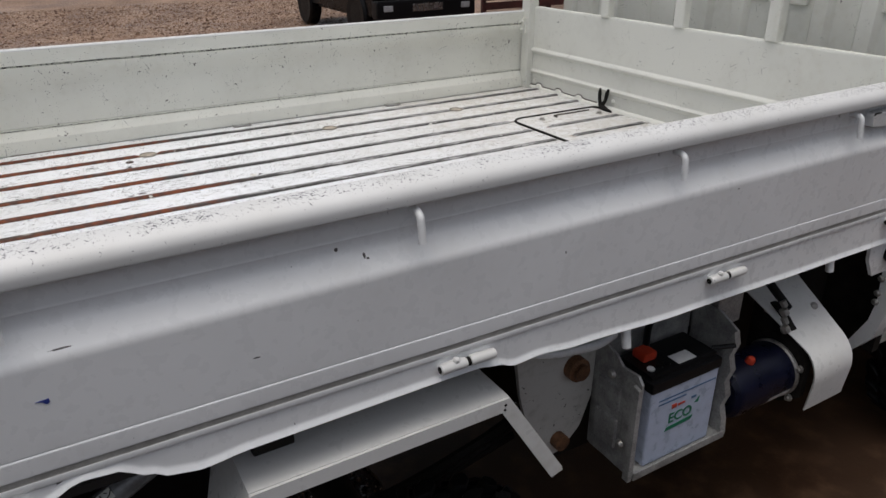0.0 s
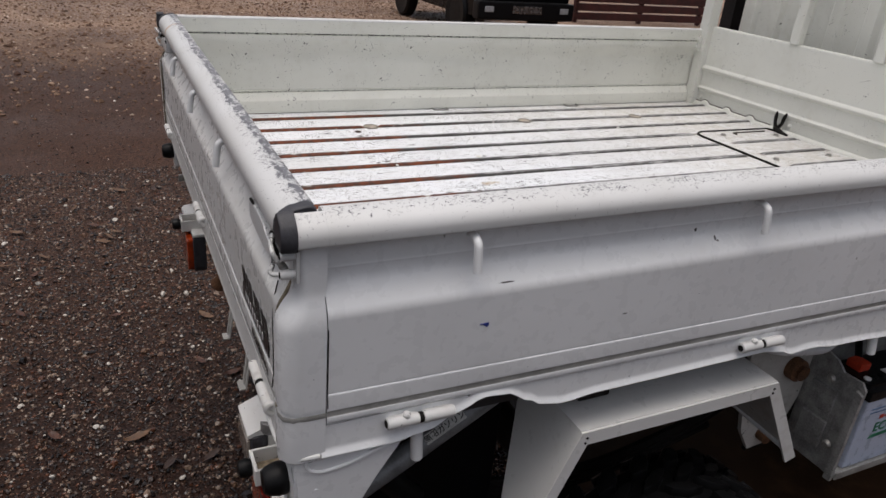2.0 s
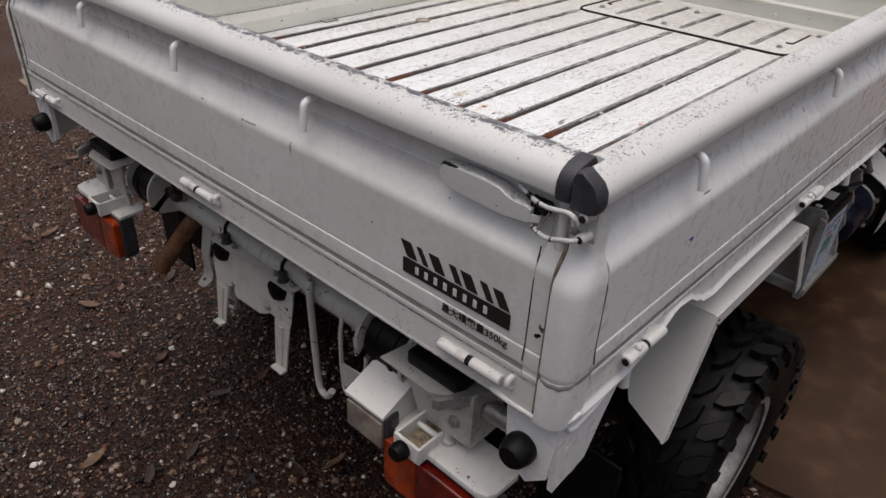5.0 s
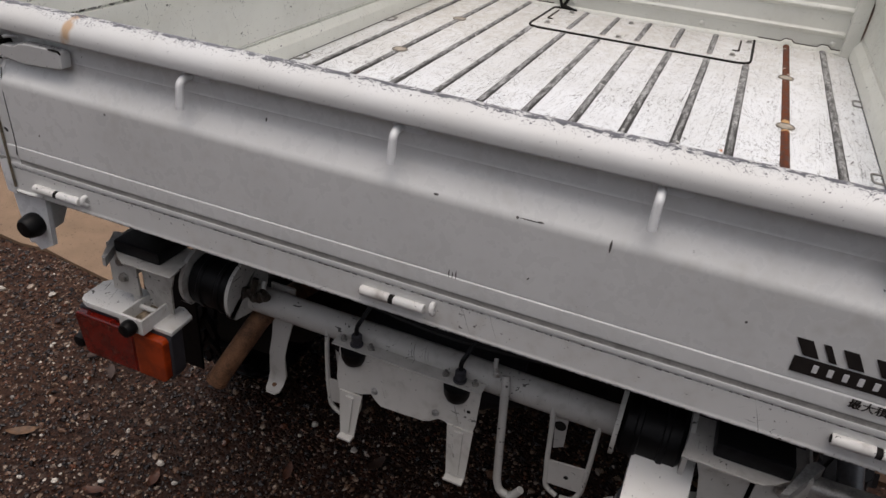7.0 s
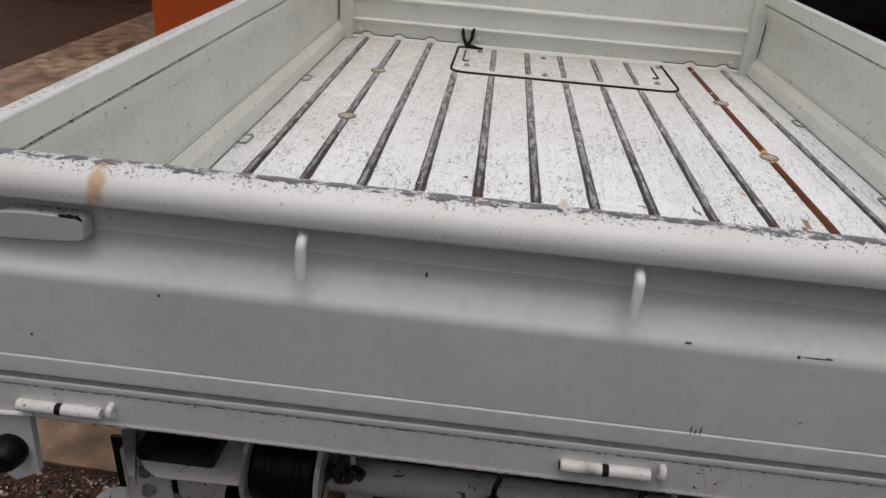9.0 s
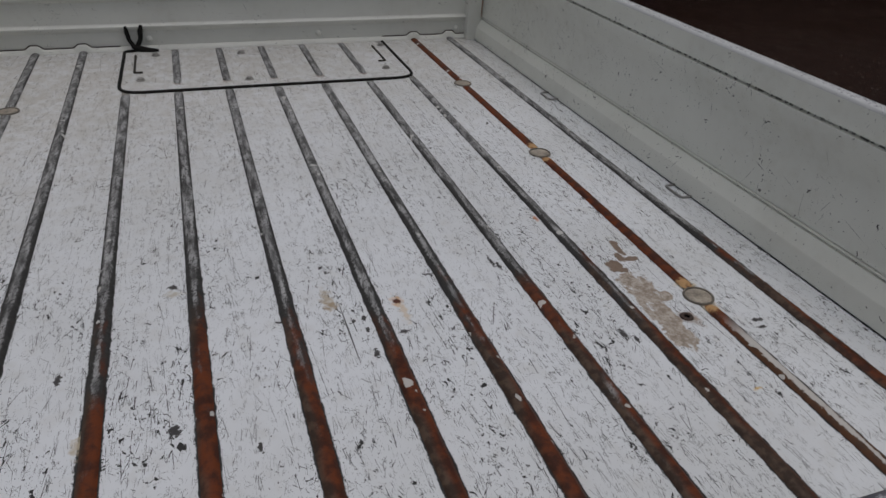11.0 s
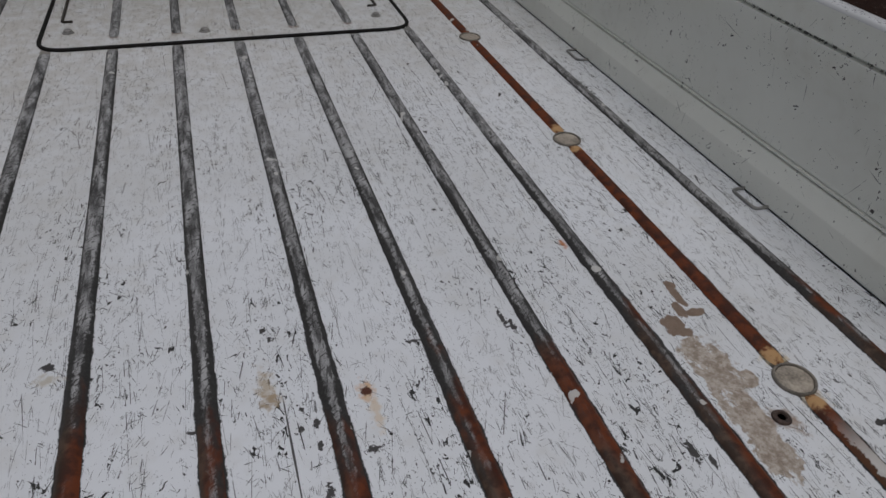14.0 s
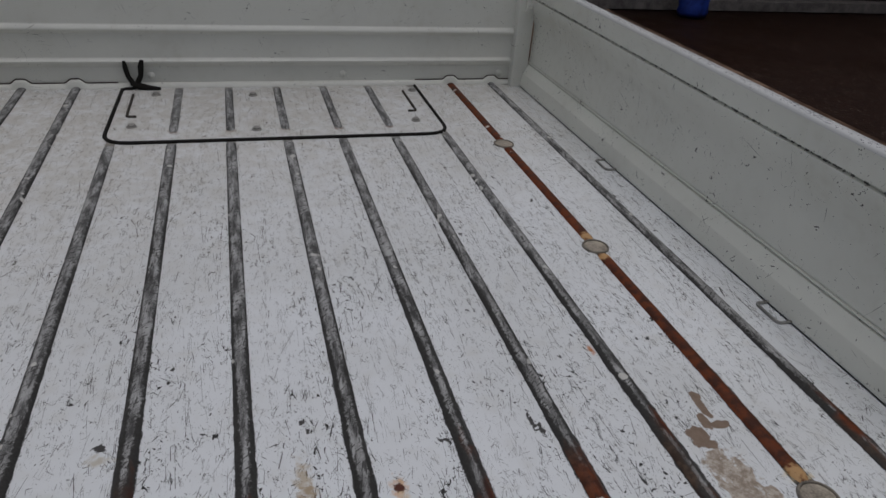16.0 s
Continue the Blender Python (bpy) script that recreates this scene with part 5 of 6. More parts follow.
ribbon(bm, [((.128, .300, .735), .026, (1, 0)), ((.126, .300, .690), .025, (1, 0)), ((.123, .301, .655), .022, (1, 0)), ((.116, .305, .615), .0180, (1, .1)), ((.110, .309, .580), .0172, (1, .0)), ((.112, .311, .550), .0185, (.98, -.1)), ((.114, .312, .525), .0190, (.9, .4)), ((.106, .313, .506), .0180, (.6, .8)), ((.094, .313, .497), .0155, (.2, 1)), ((.086, .313, .4960), .009, (.1, 1))], .004)
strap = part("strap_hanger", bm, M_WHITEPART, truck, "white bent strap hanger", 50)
bm = bmesh.new()
rod(bm, (.100, .312, .5085), (.0995, .312, .5100), .0045, 10)
part("hole", bm, M_RUST, strap)
bm = bmesh.new()
tube(bm, [(.60, .30, .60), (.24, .30, .68), (.125, .335, .675), (.040, .405, .525)], .0205, 20, .05)
tube(bm, [(.0430, .4025, .5303), (.0394, .4055, .5239)], .0215, 20)
part("exhaust_pipe", bm, M_RUST, truck, "rusty brown exhaust tailpipe")
bm = bmesh.new()
# the pipe is closed: a black disc stands for its dark bore
rod(bm, (.0392, .4057, .5236), (.0389, .4059, .5231), .017, 20)
part("exhaust_mouth", bm, M_GASKET, truck)
# black silencer end and a dark guard behind the tail
bm = bmesh.new()
lathe(bm, [(.0005, 0), (.070, 0), (.085, .012), (.088, .03), (.088, .45), (.080, .47), (.0005, .47)], 28, pose(.20, .36, .60, 0, 84, 0))
part("silencer", bm, M_DARK, truck, "black silencer drum")
bm = bmesh.new()
box(bm, (.135, .142), (.33, .47), (.545, .70), .004)
part("heat_guard", bm, M_DARK, truck, "black plate beside the tailpipe")
bm = bmesh.new()
lathe(bm, [(.0005, -.19), (.085, -.17), (.12, -.08), (.125, 0), (.12, .08), (.085, .17), (.0005, .19)], 24, pose(.34, .02, .56, 90, 0, 0))
part("axle_housing", bm, simple("dusty_black_casting", (0.012, 0.014, 0.020), 0.6, 0, 0.4, 14), truck, "dusty black casting between the frame rails")
# clips and stubs on the cross tube, wiring above it
for y in (-.140, .300):
    bm = bmesh.new()
    tube(bm, [(.080, y, .745), (.072, y + .002, .762), (.080, y + .004, .772)], .0040, 8, .006)
    rod(bm, (.078, y, .738), (.078, y, .746), .0055, 10)
    part("tube_stub", bm, M_WHITEPART, truck)
bm = bmesh.new()
for k in range(5):
    y = .285 + .011 * k
    rod(bm, (.060 + .004 * (k % 2), y, .752 + .010 * math.sin(k * 1.7)), (.066, y + .014, .744 + .012 * math.cos(k * 2.1)), .0085, 8, 0, .002)
tube(bm, [(.070, .315, .78), (.064, .318, .76), (.066, .322, .735)], .006, 8, .006)
part("greasy_linkage", bm, M_GREASE, truck, "greasy dark linkage on the cross tube")
for pts, r in (([(.09, -.60, .845), (.10, -.35, .800), (.085, -.05, .785), (.10, .20, .800), (.11, .58, .840)], .011), ([(.12, -.55, .84), (.11, -.30, .812), (.12, .0, .800), (.12, .30, .815), (.13, .6, .85)], .007)):
    bm = bmesh.new()
    tube(bm, pts, r, 8, .08)
    part("wiring_loom", bm, M_PLASTIC, truck, "black taped wiring loom")


def tail_lamp(s):
    """Lamp body, two-colour lens, white cover plate with an open tray, and its bracket."""
    def at(pts):
        return [(s * y, z) for y, z in pts]
    def flat(bm, pts, z0, z1, bevel=.003):
        n0 = len(bm.verts)
        prism(bm, [(x, s * y) for x, y in pts], "z", z0, z1)
        bm.verts.ensure_lookup_table()
        if bevel:
            es = list({e for v in bm.verts[n0:] for e in v.link_edges})
            bmesh.ops.bevel(bm, geom=es, offset=bevel, segments=2, profile=.6, affect="EDGES")
    def block(bm, pts, x0, x1, bevel):
        n0 = len(bm.verts)
        prism(bm, at(pts), "x", x0, x1)
        bm.verts.ensure_lookup_table()
        es = list({e for v in bm.verts[n0:] for e in v.link_edges})
        bmesh.ops.bevel(bm, geom=es, offset=bevel, segments=3, profile=.6, affect="EDGES")
    lamp = part("tail_lamp", bmesh.new(), M_CAP, truck, "red and amber tail lamp under a white cover")
    bm = bmesh.new()
    block(bm, [(.452, .562), (.450, .648), (.458, .658), (.664, .655), (.671, .648), (.660, .552), (.652, .544), (.462, .546)], -.014, .020, .005)
    bm.to_mesh(lamp.data)
    bm.free()
    bm = bmesh.new()
    block(bm, [(.5262, .551), (.5262, .650), (.660, .648), (.667, .641), (.656, .559), (.650, .551)], -.030, -.012, .004)
    part("red_lens", bm, M_RED, lamp, "red lens")
    bm = bmesh.new()
    block(bm, [(.464, .551), (.457, .559), (.455, .644), (.461, .651), (.5258, .650), (.5258, .551)], -.030, -.012, .004)
    part("amber_lens", bm, M_AMBER, lamp, "amber lens")
    # white cover, chipped along its edges
    bm = bmesh.new()
    flat(bm, [(-.020, .536), (-.022, .640), (-.016, .655), (-.004, .662), (.046, .664), (.058, .656), (.064, .640), (.064, .536)], .660, .673, .004)
    cov = part("cover_plate", bm, M_LAMPTOP, lamp, "white cover plate, chipped at its edge")
    bm = bmesh.new()
    flat(bm, [(-.014, .446), (-.014, .490), (.058, .490), (.060, .478), (.046, .448)], .657, .666, .003)
    part("side_plate", bm, M_LAMPTOP, lamp, "white side plate")
    # open tray
    t0, t1 = .488, .542
    tray = part("open_tray", bmesh.new(), M_LAMPTOP, lamp, "small open white tray")
    bm = bmesh.new()
    for xs, ys in (((-.036, .040), (t0, t0 + .005)), ((-.036, .040), (t1 - .005, t1)), ((-.038, -.032), (t0, t1)), ((.036, .041), (t0, t1))):
        box(bm, xs, sorted((s * ys[0], s * ys[1])), (.660, .692), .002)
    bm.to_mesh(tray.data)
    bm.free()
    bm = bmesh.new()
    box(bm, (-.033, .038), sorted((s * (t0 + .003), s * (t1 - .003))), (.660, .666), .001)
    part("tray_floor", bm, M_TRAYDIRT, tray, "dirty tray floor")
    bm = bmesh.new()
    rod(bm, (.012, s * (t0 + .004), .678), (.012, s * (t1 - .004), .678), .005, 10)
    part("tray_bar", bm, M_LAMPTOP, tray)
    bm = bmesh.new()
    lathe(bm, [(.0125, 0), (.0150, .004), (.0155, .012), (.0125, .022), (.0005, .024)], 18, pose(-.037, s * .511, .676, 0, -90, 0))
    part("rubber_stop", bm, M_RUBBER, lamp, "black rubber stop")
    bm = bmesh.new()
    lathe(bm, [(.0125, 0), (.0155, .004), (.016, .014), (.0125, .026), (.0005, .028)], 18, pose(.004, s * .684, .560, 0, -90, 0))
    tube(bm, [(.004, s * .684, .560), (.010, s * .682, .590), (.012, s * .664, .600)], .005, 8, .01)
    part("rubber_stop", bm, M_RUBBER, lamp, "black rubber stop")
    # bracket: flat plate, web with a rounded edge, bolted cheek, channel and stay
    br = part("lamp_bracket", bmesh.new(), M_WHITEPART, lamp, "white lamp bracket")
    bm = bmesh.new()
    flat(bm, [(-.012, .432), (-.015, .536), (-.004, .556), (.030, .594), (.080, .594), (.080, .445)], .7870, .7905, .001)
    bm.to_mesh(br.data)
    bm.free()
    bm = bmesh.new()
    loft(bm, [[(x + dx, s * y, z) for x, y, z in ((.018, .530, .787), (.018, .448, .787), (.020, .466, .735), (.030, .478, .668), (.034, .520, .668), (.022, .530, .720))] for dx in (0, .004)])
    part("web", bm, M_WHITEPART, br)
    bm = bmesh.new()
    box(bm, (.012, .085), sorted((s * .592, s * .597)), (.700, .800), .001)
    box(bm, (.012, .016), sorted((s * .535, s * .595)), (.700, .790), .001)
    part("cheek", bm, M_WHITEPART, br)
    for z in (.770, .735):
        bm = bmesh.new()
        lathe(bm, [(.0105, 0), (.0105, .003), (.0075, .003), (.0075, .009), (.0005, .010)], 6, pose(.012, s * .565, z, 0, -90, 0))
        part("bolt", bm, M_STEEL, br)
    bm = bmesh.new()
    flat(bm, [(-.030, .556), (-.028, .566), (.046, .612), (.052, .600), (.040, .588)], .783, .801, .001)
    part("channel_end", bm, M_GALV, br, "dull steel channel end")
    bm = bmesh.new()
    box(bm, (.006, .100), sorted((s * .470, s * .572)), (.7905, .816), .006)
    part("spacer", bm, M_PLASTIC, br, "black rubber spacer")
    bm = bmesh.new()
    tube(bm, [(.030, s * .552, .786), (.022, s * .552, .740), (.020, s * .548, .680)], [.0085, .0075, .0085], 12)
    rod(bm, (.020, s * .548, .668), (.020, s * .548, .684), .0115, 14, 0, .004)
    part("stay", bm, M_WHITEPART, br)
    return lamp


tail_lamp(1)
tail_lamp(-1)

# reversing lamp with its sloping cover
rev = part("reversing_lamp", bmesh.new(), M_CAP, truck, "dull clear reversing lamp under a white cover")
bm = bmesh.new()
box(bm, (-.030, .0), (-.466, -.368), (.618, .694), .010)
bm.to_mesh(rev.data)
bm.free()
bm = bmesh.new()
box(bm, (-.036, -.029), (-.458, -.376), (.628, .682), .003)
part("clear_lens", bm, M_CLEAR, rev, "dull brownish clear lens")
bm = bmesh.new()
prism(bm, [(-.034, .690), (-.034, .6955), (.052, .734), (.056, .730), (.056, .66), (.0, .66), (.0, .690)], "y", -.460, -.372)
part("lamp_cover", bm, M_LAMPTOP, rev, "white sloping cover")
bm = bmesh.new()
rod(bm, (.008, -.366, .640), (.008, -.372, .640), .012, 14, 0, .002)
tube(bm, [(.0, -.364, .655), (-.004, -.352, .650), (.004, -.350, .632), (.012, -.360, .626)], .0022, 6, .008)
part("lamp_clip", bm, M_STEEL, rev)


# ---- wheels ----
def tread_block(y0, y1, skew, shoulder):
    """One rubber block of the tread, standing on the crown at the top of the tyre."""
    bm = bmesh.new()
    pts = [(y0, -.020), (y0 + (y1 - y0) * .45, -.026), (y1, -.017), (y1, .010), (y0 + (y1 - y0) * .55, .022), (y0, .014)]
    cy = (y0 + y1) / 2
    sg = 1 if cy > 0 else -1
    rings = []
    for r, sc in ((.300, 1.0), (.322, .96), (.325, .88)):
        ring = []
        for py, pt in pts:
            yy = cy + (py - cy) * sc
            drop = max(0, abs(yy) - .055) * .16
            t = math.pi / 2 + pt * sc / .31 + skew * .02 * (py - cy) / .04
            ring.append(((r - drop) * math.cos(t), yy, (r - drop) * math.sin(t)))
        rings.append(ring)
    loft(bm, rings)
    if shoulder:
        loft(bm, [[(r * math.cos(math.pi / 2 + d * hw / .3), yy + e * sg * .004, r * math.sin(math.pi / 2 + d * hw / .3)) for d, e in ((-1, -1), (1, -1), (1, 1), (-1, 1))]
                  for r, yy, hw in ((.314, sg * .086, .015), (.300, sg * .100, .015), (.268, sg * .1020, .011))])
    return mesh_of(bm, "tread_block", M_RUBBER, 30)


BLOCKS = [tread_block(*row) for row in ((-.030, .002, 8, False), (.008, .040, -8, False), (-.090, -.040, 4, True), (.046, .094, -4, True))]


def wheel_meshes():
    half = .096
    bm = bmesh.new()
    lathe(bm, [(.165, -half * .80), (.180, -half * .92), (.235, -half), (.285, -half * .96), (.303, -half * .80), (.307, -half * .4), (.308, 0), (.307, half * .4), (.303, half * .80), (.285, half * .96), (.235, half), (.180, half * .92), (.165, half * .80)], 64, Matrix.Rotation(radians(90), 4, "X"), 0, False)
    tyre = mesh_of(bm, "wheel", M_RUBBER, 50)
    bm = bmesh.new()
    lathe(bm, [(.168, -.080), (.172, -.074), (.160, -.068), (.150, -.03), (.145, .05), (.160, .074), (.172, .078), (.168, .083), (.150, .080)], 48, Matrix.Rotation(radians(90), 4, "X"), 0, False)
    lathe(bm, [(.0005, -.035), (.045, -.036), (.060, -.030), (.110, -.036), (.148, -.022), (.148, -.014), (.0005, -.02)], 40, Matrix.Rotation(radians(-90), 4, "X"), 1)
    return tyre, mesh_of(bm, "rim", [M_GALV, M_DARK], 40)


TYRE, RIM = wheel_meshes()


def wheel(x, y, turned):
    w = new("wheel", TYRE)
    w.parent = truck
    tagged(w, "black knobbly mud tyre on a dark rim")
    w.matrix_basis = pose(x, y, .309, 0, 0, turned) @ Matrix.Scale(.950, 4)
    r = new("rim", RIM)
    r.parent = w
    tagged(r, "dark steel rim with a pale edge")
    for row in range(4):
        for k in range(26):
            o = new("tread_block", BLOCKS[row])
            o.parent = w
            o.matrix_basis = Matrix.Rotation(math.tau * (k + (.5 if row % 2 else 0)) / 26, 4, "Y")


for x, y, turned in ((.68, -.733, 0), (.68, .733, 180), (2.62, -.66, 0), (2.62, .66, 180)):
    wheel(x, y, turned)


# ---- bent-plate wheel guards ----
def fender(s):
    ya, yb = s * .7600, s * .575
    bm = bmesh.new()
    sheet(bm, [(.408, .8215), (.822, .8215), (.945, .622)], "y", ya, yb, .0025)
    # folded lip along the outer edge
    outer = [(.318, .604), (.408, .8225), (.822, .8225), (.945, .622)]
    inner = [(.340, .600), (.421, .7985), (.809, .7985), (.920, .615)]
    n = 4
    y0, y1 = s * .7600, s * .7645
    vs = [(x, y0, z) for x, z in outer + inner] + [(x, y1, z) for x, z in outer + inner]
    faces = []
    for i in range(n - 1):
        faces += [(i, i + 1, n + i + 1, n + i), (2 * n + i, 3 * n + i, 3 * n + i + 1, 2 * n + i + 1), (i, 2 * n + i, 2 * n + i + 1, i + 1), (n + i, n + i + 1, 3 * n + i + 1, 3 * n + i)]
    faces += [(0, n, 3 * n, 2 * n), (n - 1, 3 * n - 1, 4 * n - 1, 2 * n - 1)]
    add(bm, vs, faces)
    # rear plate runs further in and down
    add(bm, [(.408, s * .762, .822), (.408, s * .585, .822), (.335, s * .684, .636), (.318, s * .762, .606), (.410, s * .762, .819), (.410, s * .585, .819), (.338, s * .684, .633), (.321, s * .762, .603)],
        [(0, 1, 2, 3), (4, 7, 6, 5), (0, 4, 5, 1), (1, 5, 6, 2), (2, 6, 7, 3), (3, 7, 4, 0)])
    f = part("wheel_guard", bm, M_ALU, truck, "pale folded sheet wheel guard", 30)
    for x, z in ((.418, .812), (.8145, .812), (.416, .803), (.8135, .803)):
        bm = bmesh.new()
        rod(bm, (x, s * .763, z), (x, s * .7658, z), .0022, 8)
        part("rivet", bm, M_DARK, f)
    # drilled tab hanging inside the arch, and the black flap bolted behind the rear plate
    bm = bmesh.new()
    prism(bm, [(.700, .822), (.775, .822), (.765, .765), (.748, .752), (.728, .762)], "y", s * .700, s * .704)
    part("tab", bm, M_OUT, f)
    bm = bmesh.new()
    lathe(bm, [(.012, 0), (.012, .003), (.006, .006), (.0005, .006)], 12, pose(.748, s * .704, .775, 90 if s < 0 else -90, 0, 0))
    part("bolt", bm, M_RUST, f)
    bm = bmesh.new()
    rod(bm, (.94, s * .755, .625), (.94, s * .50, .640), .006, 8)
    part("stay", bm, M_OUT, f)
    # black sheet added on this side to darken the gap behind the corner
    if s < 0:
        bm = bmesh.new()
        box(bm, (.05, .40), sorted((s * .545, s * .550)), (.40, .895), .002)
        part("arch_shade_panel", bm, M_RUBBER, f, "black sheet added behind the corner to keep it in shade")
    bm = bmesh.new()
    box(bm, (.215, .222), sorted((s * .60, s * .745)), (.34, .61), .002)
    part("mud_flap", bm, M_RUBBER, f, "black rubber mud flap")


fender(-1)
fender(1)

# fuel filler pipe with its lettering, and a hose behind the wheel
bm = bmesh.new()
tube(bm, [(.46, -.60, .870), (.315, -.655, .845), (.10, -.668, .735), (.04, -.668, .700)], .0175, 16, .04)
filler = part("filler_pipe", bm, simple("zinc_pipe", (0.20, 0.205, 0.21), 0.4, 0.3, 0.15, 30), truck, "grey filler pipe with a notice strip")
d = (Vector((.10, -.668, .735)) - Vector((.315, -.655, .845))).normalized()
zax = Vector((-.15, -.62, .77))
zax = (zax - d * zax.dot(d)).normalized()
xax = -d
yax = zax.cross(xax)
mid = Vector((.315, -.655, .845)) + d * .098
rot = Matrix((xax, yax, zax)).transposed().to_4x4()
bm = bmesh.new()
box(bm, (-.036, .036), (-.0075, .0075), (.0140, .0182), .001, Matrix.Translation(mid) @ rot)
part("notice_strip", bm, simple("notice_white", (0.55, 0.55, 0.52), 0.5), filler)
words("無鉛ガソリン", .0122, M_BLACKPAINT, Matrix.Translation(mid + zax * .0185) @ rot, "notice_lettering", filler, .0002)
bm = bmesh.new()
tube(bm, [(.20, -.60, .86), (.17, -.615, .80), (.20, -.615, .74), (.25, -.61, .78), (.23, -.605, .85)], .017, 12, .05)
tube(bm, [(.16, -.60, .82), (.14, -.61, .70), (.21, -.61, .62)], .022, 12, .05)
part("hose", bm, M_RUBBER, truck, "black rubber hose")


# ---- battery in its tray ----
def battery_tray():
    yo, yi = -.730, -.600
    bm = bmesh.new()
    box(bm, (1.162, 1.428), (yo - .004, yi), (.470, .4755), .002)
    tray = part("battery_tray", bm, M_GALV, truck, "grey-white pressed steel battery tray")
    bm = bmesh.new()
    box(bm, (1.160, 1.430), (yo - .007, yo - .003), (.469, .488), .002)
    part("front_lip", bm, M_GALV, tray)
    bm = bmesh.new()
    box(bm, (1.160, 1.430), (yi, yi + .005), (.475, .735), .001)
    part("back_plate", bm, M_GALV, tray)
    # rear side plate with pressed panels
    bm = bmesh.new()
    prism(bm, [(yo, .472), (yo, .700), (yo + .012, .714), (yo + .055, .712), (yo + .075, .730), (yi, .746), (yi, .478)], "x", 1.158, 1.164)
    for z0, z1 in ((.515, .585), (.605, .665)):
        box(bm, (1.150, 1.160), (yo + .05, yi - .02), (z0, z1), .004)
    prism(bm, [(yo - .002, .466), (yo + .014, .466), (yo + .014, .695), (yo - .002, .690)], "x", 1.150, 1.160)
    part("side_plate", bm, M_GALV, tray, "side plate with pressed panels")
    # front side plate, scalloped at its edge
    bm = bmesh.new()
    pts = [(yi, .478), (yi, .752), (yo + .06, .752), (yo + .012, .728)] + [(yo + .004 + (.010 if k % 2 else 0.0), .70 - k * .032) for k in range(7)] + [(yo, .470)]
    prism(bm, pts, "x", 1.436, 1.442)
    prism(bm, [(p[0], p[1]) for p in pts[3:]] + [(yo + .030, .470), (yo + .030, .70)], "x", 1.426, 1.438)
    part("side_plate", bm, M_GALV, tray, "side plate with a scalloped edge")
    for y, z in ((-.70, .545), (-.66, .69)):
        bm = bmesh.new()
        lathe(bm, [(.010, 0), (.010, .003), (.006, .008), (.0005, .008)], 8, pose(1.150, y, z, 0, -90, 0))
        part("bolt", bm, M_STEEL, tray)
    bat = part("battery", bmesh.new(), M_BATT, truck, "pale blue-grey battery with green print")
    bm = bmesh.new()
    box(bm, (1.200, 1.392), (-.722, -.612), (.4765, .664), .005)
    bm.to_mesh(bat.data)
    bm.free()
    bm = bmesh.new()
    box(bm, (1.197, 1.395), (-.7245, -.608), (.658, .682), .004)
    box(bm, (1.203, 1.389), (-.712, -.62), (.680, .692), .003)
    part("battery_lid", bm, M_PLASTIC, bat, "black battery lid")
    for x in (1.222, 1.244, 1.266):
        bm = bmesh.new()
        lathe(bm, [(.008, 0), (.008, .003), (.0005, .0035)], 14, pose(x, -.690, .692))
        part("vent_cap", bm, M_LETTER if x < 1.23 else M_PLASTIC, bat)
    bm = bmesh.new()
    box(bm, (1.285, 1.335), (-.705, -.675), (.692, .6935))
    part("lid_label", bm, M_LETTER, bat, "white label")
    bm = bmesh.new()
    box(bm, (1.225, 1.262), (-.668, -.632), (.69, .710), .006)
    part("terminal_cover", bm, M_REDCAP, bat, "red terminal cover")
    bm = bmesh.new()
    tube(bm, [(1.255, -.64, .702), (1.30, -.60, .725), (1.36, -.57, .72), (1.40, -.52, .75)], .008, 10, .03)
    tube(bm, [(1.385, -.70, .695), (1.42, -.73, .705), (1.405, -.715, .70)], .005, 8)
    part("cable", bm, M_PLASTIC, bat)
    # printed marks on the case
    yf = -.7226
    for x0, x1, z0, z1, m_ in ((1.222, 1.385, .632, .6345, M_BLUEINK), (1.222, 1.300, .622, .6245, M_BLUEINK), (1.262, 1.276, .601, .611, M_REDCAP), (1.280, 1.300, .603, .608, M_REDCAP), (1.318, 1.332, .606, .611, M_BLUEINK)):
        bm = bmesh.new()
        box(bm, (x0, x1), (yf - .0004, yf + .001), (z0, z1))
        part("print_bar", bm, m_, bat)
    words("ECO", .034, M_GREEN, Matrix.Translation((1.290, yf - .0002, .577)) @ Matrix.Rotation(radians(90), 4, "X"), "print_lettering", bat, .0004)
    bm = bmesh.new()
    prism(bm, [(1.330, .592), (1.344, .604), (1.340, .590)], "y", yf - .0004, yf + .001)
    part("print_shape", bm, M_GREEN, bat)
    bm = bmesh.new()
    prism(bm, [(1.255, .557), (1.330, .561), (1.325, .552), (1.250, .548)], "y", yf - .0004, yf + .001)
    part("print_shape", bm, M_GREEN, bat)


battery_tray()


